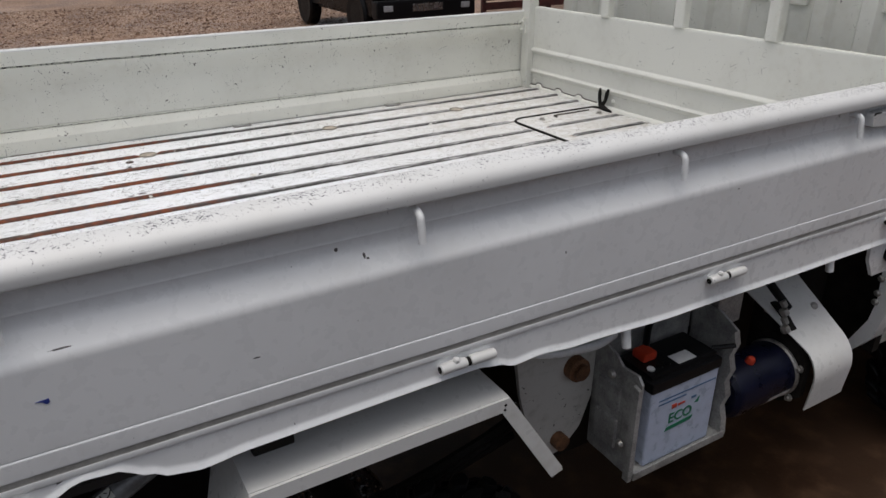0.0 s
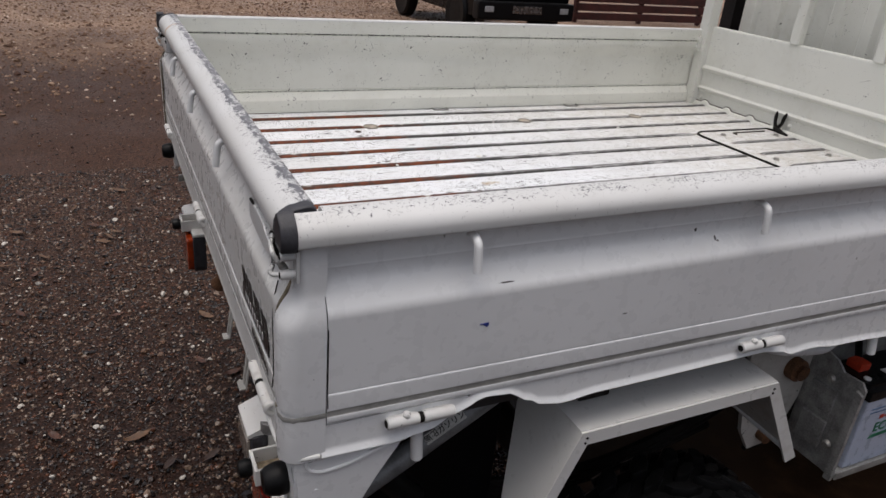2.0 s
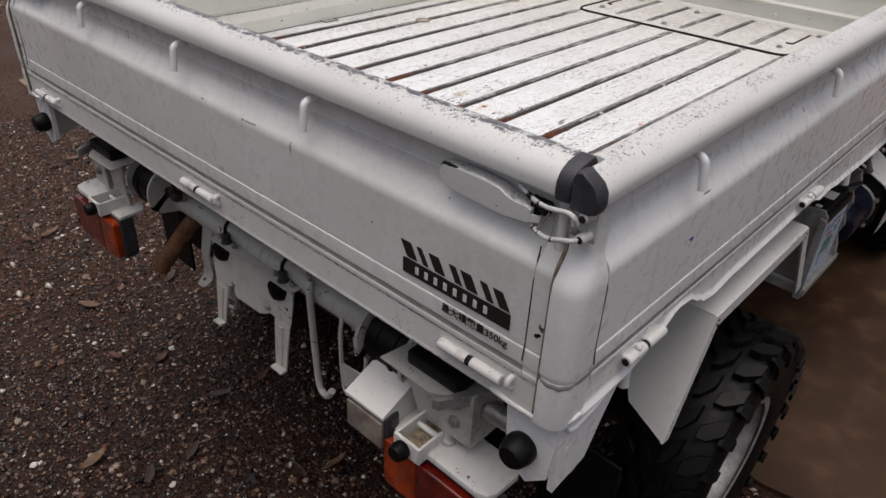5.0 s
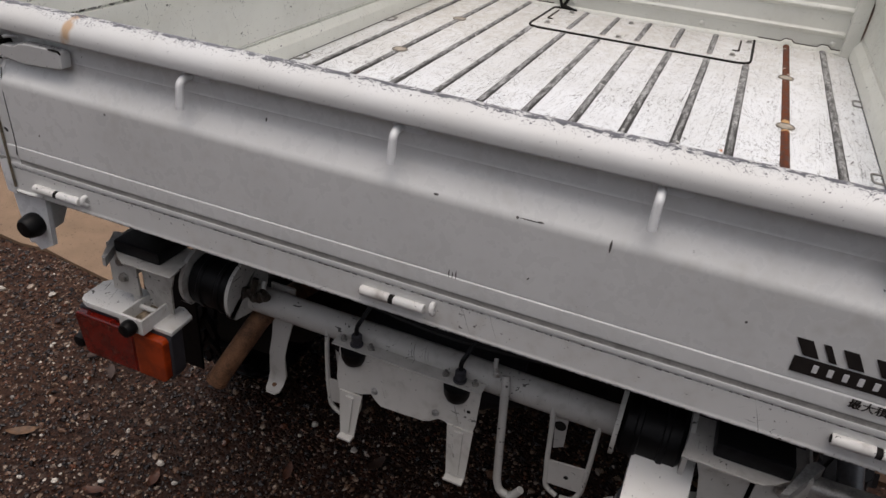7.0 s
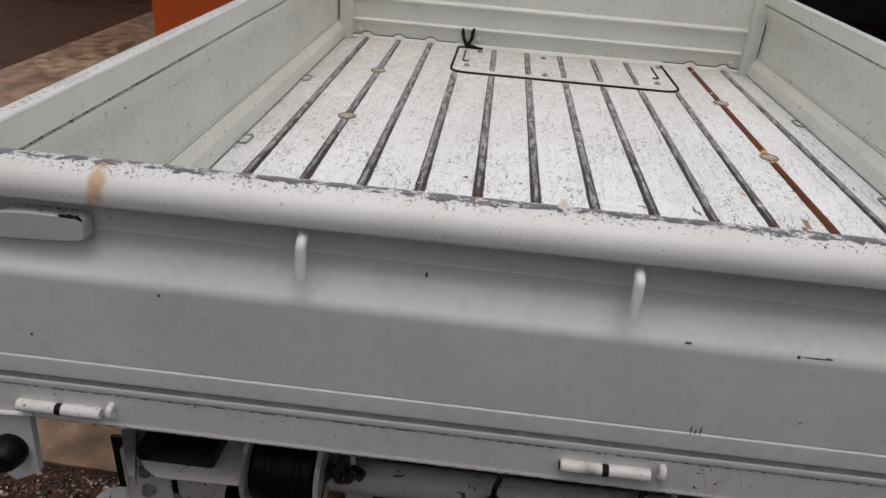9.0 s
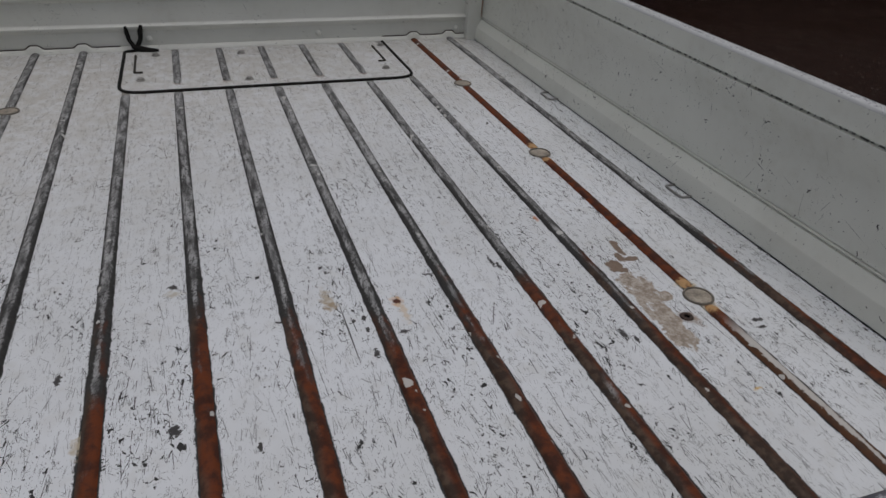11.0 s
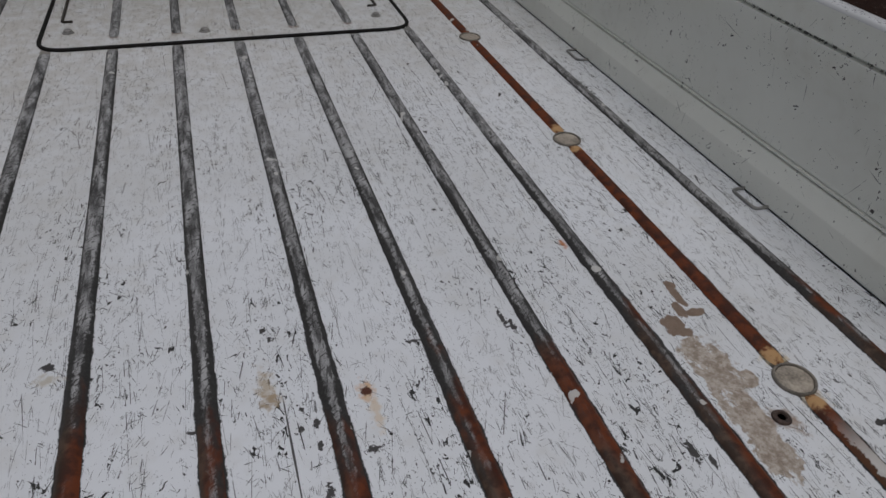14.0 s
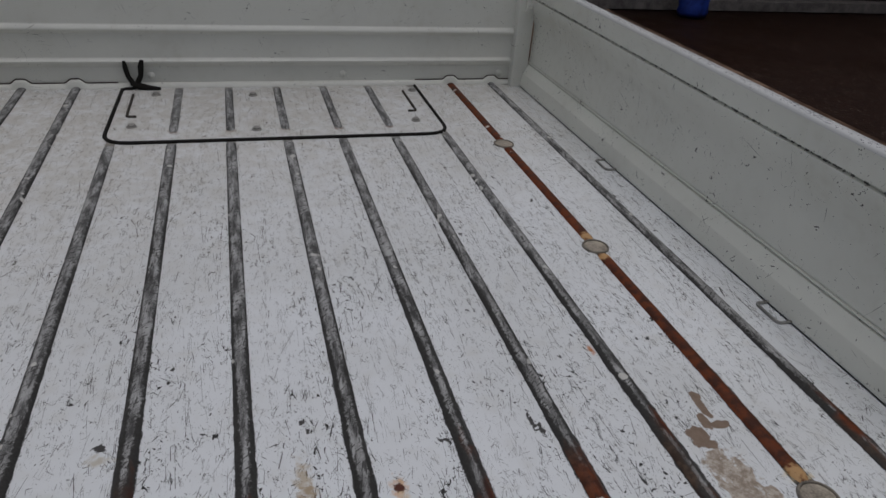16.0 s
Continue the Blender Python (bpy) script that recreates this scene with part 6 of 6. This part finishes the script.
def pump_unit():
    """The tipper's hydraulic pump: motor, valve block and bent white shield."""
    mo = part("pump_motor", bmesh.new(), M_BLUE, truck, "navy cylindrical pump motor")
    bm = bmesh.new()
    lathe(bm, [(.0005, 0), (.053, 0), (.063, .008), (.0655, .02), (.0655, .185), (.063, .192), (.0005, .194)], 36, pose(1.455, -.680, .545, 0, 90, 0))
    bm.to_mesh(mo.data)
    bm.free()
    mo.data.shade_smooth()
    mo.data.set_sharp_from_angle(angle=radians(38))
    bm = bmesh.new()
    ring = []
    for x in (1.56, 1.635):
        ring.append([(x, -.680 + math.cos(radians(a)) * .0665, .545 + math.sin(radians(a)) * .0665) for a in range(195, 250, 6)])
    loft(bm, ring, closed=False, caps=False)
    part("motor_label", bm, M_LETTER, mo, "white rating label")
    bm = bmesh.new()
    rod(bm, (1.640, -.680, .545), (1.652, -.680, .545), .070, 32, 0, .003)
    part("motor_band", bm, M_STEEL, mo)
    bm = bmesh.new()
    prism(bm, [(-.60, .70), (-.66, .695), (-.735, .625), (-.755, .585), (-.755, .500), (-.71, .465), (-.60, .47)], "x", 1.652, 1.672)
    part("pump_flange", bm, M_DARK, mo, "black mounting flange")
    for y, z in ((-.69, .650), (-.745, .575), (-.735, .49), (-.64, .68)):
        bm = bmesh.new()
        lathe(bm, [(.009, 0), (.009, .006), (.005, .006), (.005, .012), (.0005, .012)], 6, pose(1.652, y, z, 0, -90, 0))
        part("bolt", bm, M_STEEL, mo)
    for k in range(4):
        bm = bmesh.new()
        p = Vector((1.640 - .004 * k, -.675 - .008 * k, .722 - .017 * k))
        rod(bm, p, p + Vector((.004, -.007, -.013)), .010 if k % 2 else .0075, 8, 0, .001)
        part("hose_fitting", bm, M_STEEL, mo)
    bm = bmesh.new()
    lathe(bm, [(.010, 0), (.011, .012), (.007, .018), (.0005, .018)], 14, pose(1.53, -.695, .604, 20, 0, 0))
    part("motor_stud", bm, M_REDCAP, mo)
    bm = bmesh.new()
    prof = [(p.x, p.y) for p in rounded([(-.560, .748, 0), (-.786, .600, 0), (-.774, .476, 0)], .055, 8)]
    sheet(bm, prof, "x", 1.655, 1.795, .003)
    # the rear edge runs out further towards its top
    for v in bm.verts:
        if v.co.x < 1.70:
            v.co.x -= max(0.0, (v.co.z - .62) / .13) * .055
    sh = part("pump_shield", bm, M_ALU, truck, "white bent sheet pump shield", 50)
    bm = bmesh.new()
    lathe(bm, [(.009, 0), (.009, .004), (.005, .008), (.0005, .008)], 8, pose(1.725, -.700, .696, 38, 0, 0))
    part("bolt", bm, M_STEEL, sh)
    bm = bmesh.new()
    box(bm, (1.46, 1.60), (-.60, -.50), (.66, .80), .008)
    box(bm, (1.44, 1.52), (-.66, -.60), (.70, .78), .006)
    part("valve_block", bm, M_GALV, truck, "grey hydraulic valve block")
    bm = bmesh.new()
    tube(bm, [(1.66, -.68, .70), (1.60, -.62, .80), (1.50, -.58, .84), (1.30, -.50, .84)], .010, 10, .06)
    tube(bm, [(1.47, -.62, .76), (1.36, -.60, .80), (1.20, -.56, .80), (1.05, -.52, .74)], .008, 10, .06)
    part("hydraulic_hose", bm, M_PLASTIC, truck, "black hydraulic hose")
    # bracket and spring hanger between wheel and battery
    bm = bmesh.new()
    prism(bm, [(.95, .80), (1.16, .77), (1.155, .60), (1.13, .53), (1.085, .485), (1.04, .480), (1.00, .54), (.97, .66)], "y", -.60, -.59)
    hb = part("spring_hanger", bm, M_WHITEPART, truck, "white spring hanger plate")
    bm = bmesh.new()
    lathe(bm, [(.026, 0), (.026, .02), (.018, .022), (.018, .03), (.0005, .03)], 20, pose(1.10, -.60, .690, 90, 0, 0))
    part("hanger_bolt", bm, M_RUST, hb)
    bm = bmesh.new()
    lathe(bm, [(.018, 0), (.018, .02), (.0005, .022)], 16, pose(1.07, -.60, .520, 90, 0, 0))
    part("hanger_bolt", bm, M_RUST, hb)
    bm = bmesh.new()
    tube(bm, [(.90, -.60, .80), (1.00, -.63, .765), (1.12, -.64, .755), (1.18, -.62, .75)], .010, 10, .05)
    part("conduit", bm, M_OUT, truck)
    # added near-black sheet, keeps the space behind battery and pump in shade
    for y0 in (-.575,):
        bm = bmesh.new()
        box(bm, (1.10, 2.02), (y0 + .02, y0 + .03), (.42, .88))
        part("inner_shade_sheet", bm, M_DARK, truck)


pump_unit()


# ---- cab ----
def make_cab():
    bm = bmesh.new()
    side = [(2.075, .46), (2.075, 1.80), (2.16, 1.88), (2.95, 1.88), (3.28, 1.25), (3.30, .46)]
    prism(bm, side, "y", -.715, .715)
    bmesh.ops.bevel(bm, geom=[e for e in bm.edges if abs(e.verts[0].co.y - e.verts[1].co.y) < .01], offset=.03, segments=3, affect="EDGES")
    cab = part("cab", bm, M_WALL, truck, "white cab with a ribbed rear panel", 40)
    for k, y in enumerate((-.60, -.475, -.35, -.225, -.10, .025, .15, .275, .40, .525, .64)):
        bm = bmesh.new()
        w = .034
        loft(bm, [[(x, y + p, z) for x, p in ((2.078, -w), (2.060, -w * .55), (2.060, w * .55), (2.078, w))] for z in (1.12, 1.80)])
        part("pressed_rib", bm, M_WALL, cab, angle=20)
    for y in (-.53, -.28, -.16):
        bm = bmesh.new()
        box(bm, (2.064, 2.08), (y - .028, y + .028), (1.30, 1.42), .008)
        part("pressed_pad", bm, M_WALL, cab)
    # lower rear corner with the side sill
    for s in (-1, 1):
        bm = bmesh.new()
        pts = [(s * .690, .88), (s * .712, .88), (s * .738, .84), (s * .738, .62), (s * .722, .54), (s * .68, .48), (s * .665, .50), (s * .700, .58), (s * .708, .64)]
        prism(bm, pts, "x", 1.985, 2.30)
        # near-black sheet in place of the shaded recess behind the skirt
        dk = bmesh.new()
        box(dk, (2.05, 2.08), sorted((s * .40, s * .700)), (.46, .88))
        part("cab_shade_sheet", dk, M_DARK, truck, "near-black sheet standing for the shade behind the cab corner")
        sk = part("cab_skirt", bm, M_OUT, truck, "white lower cab corner", 60)
        for z in (.74, .70, .675):
            bm = bmesh.new()
            lathe(bm, [(.009, 0), (.009, .003), (.005, .007), (.0005, .007)], 8, pose(1.985, s * .705, z - .04, 0, -90, 0))
            part("bolt", bm, M_STEEL, sk)
        for k in range(6):
            bm = bmesh.new()
            box(bm, (2.10, 2.20), sorted((s * .734, s * .741)), (.70 + k * .016, .708 + k * .016), .002)
            part("louvre", bm, M_OUT, sk)
        bm = bmesh.new()
        prism(bm, [(1.80, .885), (1.95, .885), (1.95, .80), (1.92, .765), (1.84, .765), (1.81, .81)], "y", s * .742, s * .750)
        fb = part("front_bracket", bm, M_OUT, truck, "white gusset with a rubber stop")
        bm = bmesh.new()
        lathe(bm, [(.020, 0), (.022, .004), (.0225, .012), (.019, .026), (.015, .031), (.0005, .032)], 20, pose(1.885, s * .750, .815, 90 if s < 0 else -90, 0, 0))
        part("rubber_stop", bm, M_RUBBER, fb, "black conical rubber stop")


make_cab()


# ---- the yard ----
def make_shed():
    dark = simple("dark_shed_boards", (0.020, 0.017, 0.015), 0.85, 0, 0.3, 6)
    kerb = simple("grey_kerb_concrete", (0.20, 0.18, 0.165), 0.75, 0, 0.25, 8, 0.3)
    for nm, x, y, z in (("wall_front", (10.0, 10.2), (-9.0, 6.2), (0, 3.6)), ("wall_right", (6.6, 10.0), (-9.2, -9.0), (0, 3.6)), ("wall_left", (7.6, 10.0), (6.0, 6.2), (0, 3.6))):
        bm = bmesh.new()
        box(bm, x, y, z)
        tagged(part(nm, bm, dark), "dark boarded wall of the open shed", "wall", kind="structure")
    # unseen walls added to hold back low sky light from the truck's sides
    plain = simple("sky_blocking_boards", (0.045, 0.040, 0.034), 0.85, 0, 0.3, 2)
    for nm, x, y in (("unseen_wall_rear", (-5.7, -5.5), (-7.0, 14.0)), ("unseen_wall_side", (-5.5, 6.6), (-9.2, -9.0))):
        bm = bmesh.new()
        box(bm, x, y, (0, 2.6))
        tagged(part(nm, bm, plain), "unseen dark wall added to block the low sky", "wall", kind="structure")
    bm = bmesh.new()
    box(bm, (6.6, 10.4), (-9.4, 6.4), (3.6, 3.75))
    tagged(part("ceiling", bm, dark), "dark shed roof", "ceiling", kind="structure")
    bm = bmesh.new()
    box(bm, (7.45, 7.65), (-8.9, -2.0), (0.012, .13), .015)
    tagged(part("trim", bm, kerb), "grey concrete kerb inside the shed", "kerb", kind="structure")
    slat = simple("dark_red_boards", (0.060, 0.016, 0.014), 0.6, 0, 0.3, 5)
    red = empty("slatted_fence", "dark red slatted fence beside the shed", "fence")
    for k in range(9):
        bm = bmesh.new()
        box(bm, (7.75, 10.9), (9.86, 9.89), (.05 + k * .16, .18 + k * .16), .004)
        part("slat", bm, slat, red)
    for x in (7.8, 9.3, 10.8):
        bm = bmesh.new()
        box(bm, (x - .04, x + .04), (9.89, 9.96), (0, 1.5), .005)
        part("post", bm, slat, red)


make_shed()


def make_suv():
    blackp = simple("black_car_paint", (0.005, 0.005, 0.006), 0.25, 0, 0.25, 3, 0, 0.12)
    grille = simple("dull_chrome", (0.45, 0.45, 0.46), 0.25, 0.9, 0.1, 20, 0)
    lampm = simple("headlamp_glass", (0.45, 0.46, 0.48), 0.12, 0.2, 0.15, 20, 0)
    car = empty("off_road_car", "black boxy off-road car parked on the gravel", "car")
    bm = bmesh.new()
    # length along local x (nose at +x), width along y
    prof = [(-1.7, .32), (-1.7, 1.05), (-1.60, 1.70), (.35, 1.72), (.85, 1.08), (1.66, .98), (1.70, .80), (1.70, .32)]
    prism(bm, prof, "y", -.74, .74)
    bmesh.ops.bevel(bm, geom=list(bm.edges), offset=.05, segments=3, affect="EDGES")
    part("body", bm, blackp, car, "black body")
    bm = bmesh.new()
    box(bm, (1.62, 1.80), (-.76, .76), (.34, .58), .04)
    part("bumper", bm, M_PLASTIC, car, "black plastic bumper")
    bm = bmesh.new()
    box(bm, (1.79, 1.806), (-.23, .23), (.43, .53), .006)
    part("plate", bm, grille, car, "pale plate")
    for s in (-1, 1):
        bm = bmesh.new()
        box(bm, (1.66, 1.715), sorted((s * .42, s * .70)), (.66, .84), .03)
        part("headlight", bm, lampm, car)
        bm = bmesh.new()
        box(bm, (1.78, 1.81), sorted((s * .52, s * .66)), (.44, .52), .015)
        part("fog_lamp", bm, lampm, car)
    bm = bmesh.new()
    for k in range(4):
        box(bm, (1.69, 1.715), (-.40, .40), (.64 + k * .05, .665 + k * .05), .006)
    part("grille", bm, M_PLASTIC, car)
    for x in (-1.05, 1.10):
        for s in (-1, 1):
            w = part("wheel", bmesh.new(), M_RUBBER, car, "black tyre")
            bm = bmesh.new()
            lathe(bm, [(.19, -.09), (.30, -.10), (.335, -.07), (.34, 0), (.335, .07), (.30, .10), (.19, .09)], 40, Matrix.Rotation(radians(90), 4, "X"))
            bm.to_mesh(w.data)
            bm.free()
            w.matrix_basis = pose(x, s * .68, .34)
            bm = bmesh.new()
            lathe(bm, [(.0005, -.07), (.12, -.08), (.19, -.085), (.19, .085), (.12, .08), (.0005, .07)], 30, Matrix.Rotation(radians(90), 4, "X"))
            part("rim", bm, M_STEEL, w, "grey rim")
    car.matrix_basis = pose(5.20, 9.1, 0.0, 0, 0, -91)


make_suv()


def make_crate():
    paint = painted("orange_steel_paint", (0.52, 0.085, 0.012), 0.2, 0.5, "yz", (0.2, 0.06, 0.02), 0.4)
    beige = simple("beige_case", (0.45, 0.30, 0.22), 0.6)
    cr = empty("steel_chest", "orange painted steel chest with an overhanging lid", "chest")
    bm = bmesh.new()
    box(bm, (5.04, 5.75), (1.84, 2.94), (.014, .62), .006)
    part("body", bm, paint, cr)
    bm = bmesh.new()
    box(bm, (5.00, 5.80), (1.80, 2.99), (.615, .700), .006)
    part("lid", bm, paint, cr)
    bm = bmesh.new()
    box(bm, (4.992, 5.001), (1.84, 1.87), (.64, .68), .002)
    part("catch", bm, M_STEEL, cr)
    ob = empty("beige_case", "pale beige case on the orange chest", "case")
    bm = bmesh.new()
    box(bm, (5.12, 5.45), (2.26, 2.80), (.701, 1.02), .03)
    part("body", bm, beige, ob)
    blue = simple("blue_bag", (0.02, 0.05, 0.30), 0.5, 0, 0.3, 12)
    sack = part("sack", bmesh.new(), blue)
    tagged(sack, "blue plastic sack with pale print by the kerb", "sack")
    bm = bmesh.new()
    rng = random.Random(3)
    rings = []
    for k in range(9):
        z = k / 8
        r = .17 * (1 - .25 * z ** 3) * (.92 if k in (0, 8) else 1)
        rings.append([(7.15 + math.cos(a) * r * (1 + rng.uniform(-.07, .07)) * .8, -4.85 + math.sin(a) * r * (1 + rng.uniform(-.07, .07)), .014 + z * .42) for a in [math.tau * i / 20 for i in range(20)]])
    loft(bm, rings)
    bmesh.ops.recalc_face_normals(bm, faces=bm.faces)
    bm.to_mesh(sack.data)
    bm.free()
    sack.data.shade_smooth()


make_crate()


# ---- loose gravel and leaves ----
def scatter():
    rng = np.random.default_rng(7)
    phi = (1 + 5 ** .5) / 2
    iv = np.array([(-1, phi, 0), (1, phi, 0), (-1, -phi, 0), (1, -phi, 0), (0, -1, phi), (0, 1, phi), (0, -1, -phi), (0, 1, -phi), (phi, 0, -1), (phi, 0, 1), (-phi, 0, -1), (-phi, 0, 1)]) / 1.9
    tri = np.array([(0, 11, 5), (0, 5, 1), (0, 1, 7), (0, 7, 10), (0, 10, 11), (1, 5, 9), (5, 11, 4), (11, 10, 2), (10, 7, 6), (7, 1, 8), (3, 9, 4), (3, 4, 2), (3, 2, 6), (3, 6, 8), (3, 8, 9), (4, 9, 5), (2, 4, 11), (6, 2, 10), (8, 6, 7), (9, 8, 1)])
    n = 88000
    x = rng.uniform(-1.0, .95, n)
    y = rng.uniform(-1.0, 3.0, n)
    far = rng.random(n) < .16
    x[far], y[far] = rng.uniform(-2.2, 1.2, far.sum()), rng.uniform(-1.3, 6.5, far.sum())
    on = x < np.where(y < .8, .80 + .17 * (2.0 - y) / 2.9, .66 + .11 * np.minimum(1.0, np.maximum(0, y - .8))) + rng.normal(0, .04, n)
    x, y = x[on], y[on]
    n = len(x)
    size = np.clip(rng.lognormal(-5.55, .40, n), .0018, .012)
    big = rng.random(n) < .004
    size[big] *= 2.2
    shape = rng.uniform(.55, 1.25, (n, 3)) * [1, 1, .7]
    wob = rng.uniform(.78, 1.22, (n, 12, 1))
    ang = rng.uniform(0, math.tau, n)
    v = iv[None] * wob * shape[:, None] * size[:, None, None]
    c, s = np.cos(ang)[:, None], np.sin(ang)[:, None]
    vx, vy = v[..., 0] * c - v[..., 1] * s, v[..., 0] * s + v[..., 1] * c
    v = np.stack([vx + x[:, None], vy + y[:, None], v[..., 2] + (size * .25)[:, None]], -1).reshape(-1, 3)
    f = (tri[None] + 12 * np.arange(n)[:, None, None]).reshape(-1, 3)
    me = bpy.data.meshes.new("loose_gravel")
    me.from_pydata(v.tolist(), [], f.tolist())
    me.materials.append(M_STONES)
    tagged(new("loose_gravel", me), "dark wet gravel chips with a few pale pebbles", "gravel", kind="stuff")


scatter()


def pebbles():
    """Single pale pebbles and a few dark ones that stand out on the gravel."""
    rng = random.Random(29)
    tones = [simple("pale_pebble", (0.52, 0.48, 0.43), 0.55, 0, 0.25, 60, 0.3), simple("grey_pebble", (0.24, 0.22, 0.20), 0.5, 0, 0.25, 60, 0.3), simple("brown_pebble", (0.15, 0.085, 0.055), 0.5, 0, 0.3, 60, 0.3)]
    meshes = []
    for k in range(9):
        bm = bmesh.new()
        bmesh.ops.create_icosphere(bm, subdivisions=2, radius=1.0)
        ph = [rng.uniform(0, 6) for _ in range(3)]
        for v in bm.verts:
            c = v.co
            f = 1 + .20 * math.sin(2.3 * c.x + ph[0]) + .16 * math.sin(3.1 * c.y + ph[1]) + .10 * math.sin(4.3 * c.z + ph[2])
            v.co = Vector((c.x * f * 1.25, c.y * f, c.z * f * .62))
        meshes.append(mesh_of(bm, "pebble", tones[0 if k < 5 else (1 if k < 7 else 2)], 30))
    for _ in range(150):
        x, y = rng.uniform(-.95, .62), rng.uniform(-.75, 2.4)
        r = rng.choice((.004, .005, .006, .006, .008, .011))
        ob = new("pebble", rng.choice(meshes))
        ob.matrix_basis = pose(x, y, r * .45 + .002, rng.uniform(-20, 20), rng.uniform(-20, 20), rng.uniform(0, 360)) @ Matrix.Scale(r, 4)
        tagged(ob, "small rounded pebble on the wet gravel", "pebble", "pebbles on the gravel")


pebbles()


def yard_stones():
    """Coarse sandy stones over the drier yard."""
    m, nt, b = material("sandy_stones")
    geo = nt.nodes.new("ShaderNodeNewGeometry")
    cr = nt.nodes.new("ShaderNodeValToRGB")
    el = cr.color_ramp.elements
    el[0].position, el[0].color = 0.0, (0.060, 0.030, 0.020, 1)
    el[1].position, el[1].color = 1.0, (0.50, 0.42, 0.35, 1)
    for p, c in ((0.4, (0.14, 0.085, 0.055)), (0.75, (0.25, 0.165, 0.115)), (0.93, (0.34, 0.26, 0.20))):
        e = el.new(p)
        e.color = (*c, 1)
    nt.links.new(geo.outputs["Random Per Island"], cr.inputs[0])
    put(nt, cr.outputs[0], b.inputs["Base Color"])
    b.inputs["Roughness"].default_value, b.inputs["Specular IOR Level"].default_value = 0.8, 0.2
    rng = np.random.default_rng(21)
    iv = np.array([(1, 0, 0), (-1, 0, 0), (0, 1, 0), (0, -1, 0), (0, 0, 1), (.6, .6, .5), (-.6, .6, .5), (-.6, -.6, .5), (.6, -.6, .5)])
    tri = np.array([(4, 5, 6), (4, 6, 7), (4, 7, 8), (4, 8, 5), (0, 2, 5), (2, 6, 5), (2, 1, 6), (1, 7, 6), (1, 3, 7), (3, 8, 7), (3, 0, 8), (0, 5, 8)])
    n = 42000
    y = rng.uniform(4.0, 15.0, n)
    x = rng.uniform(-5.0, 7.0, n)
    on = (y + 3.0 * rng.random(n) - 0.35 * x > 7.0) & (x < 0.5 * y + 2.0)
    x, y = x[on], y[on]
    n = len(x)
    size = np.clip(rng.lognormal(-4.55, .42, n), .005, .035)
    v = iv[None] * rng.uniform(.7, 1.3, (n, 9, 1)) * (rng.uniform(.7, 1.3, (n, 1, 3)) * [1, 1, .8]) * size[:, None, None]
    ang = rng.uniform(0, math.tau, n)
    c, s = np.cos(ang)[:, None], np.sin(ang)[:, None]
    v = np.stack([v[..., 0] * c - v[..., 1] * s + x[:, None], v[..., 0] * s + v[..., 1] * c + y[:, None], v[..., 2]], -1).reshape(-1, 3)
    f = (tri[None] + 9 * np.arange(n)[:, None, None]).reshape(-1, 3)
    me = bpy.data.meshes.new("yard_gravel")
    me.from_pydata(v.tolist(), [], f.tolist())
    me.materials.append(m)
    tagged(new("yard_gravel", me), "coarse sandy brown gravel of the drier yard", "gravel", kind="stuff")


yard_stones()


def leaves():
    rng = random.Random(11)
    tones = [simple("brown_leaf", (0.085, 0.034, 0.020), 0.5, 0, 0.3, 80), simple("tan_leaf", (0.13, 0.070, 0.038), 0.55, 0, 0.3, 80), simple("dark_leaf", (0.05, 0.028, 0.020), 0.45, 0, 0.3, 80)]
    meshes = []
    for k in range(6):
        bm = bmesh.new()
        L, W = rng.uniform(.022, .04), rng.uniform(.008, .014)
        rows = []
        for i in range(7):
            t = i / 6
            w = W * math.sin(math.pi * min(.98, t * .92 + .04)) ** .8
            z = .004 * math.sin(t * 3) + .006 * (t - .5) ** 2 * rng.uniform(2, 8)
            rows.append([(L * (t * 2 - 1), w, z + .006), (L * (t * 2 - 1), 0, z + .002), (L * (t * 2 - 1), -w, z + .005)])
        up = [[(x, y, z + .0005) for x, y, z in r] for r in rows]
        loft(bm, [r + list(reversed(u)) for r, u in zip(rows, up)])
        tube(bm, [(-L, 0, rows[0][1][2]), (-L * 1.35, .002, .003)], .0006, 5)
        meshes.append(mesh_of(bm, "fallen_leaf", tones[k % 3], 60))
    for _ in range(90):
        x, y = rng.uniform(-1.0, .75), rng.uniform(-.6, 2.6)
        z = .007
        if rng.random() < .22:
            x, y, z = rng.uniform(1.0, 2.6), rng.uniform(-2.4, -.75), .0145
        ob = new("fallen_leaf", rng.choice(meshes))
        ob.matrix_basis = pose(x, y, z, rng.uniform(-8, 8), rng.uniform(-8, 8), rng.uniform(0, 360))
        tagged(ob, "curled dead brown leaf on the wet ground", "leaf", "fallen leaves")


leaves()
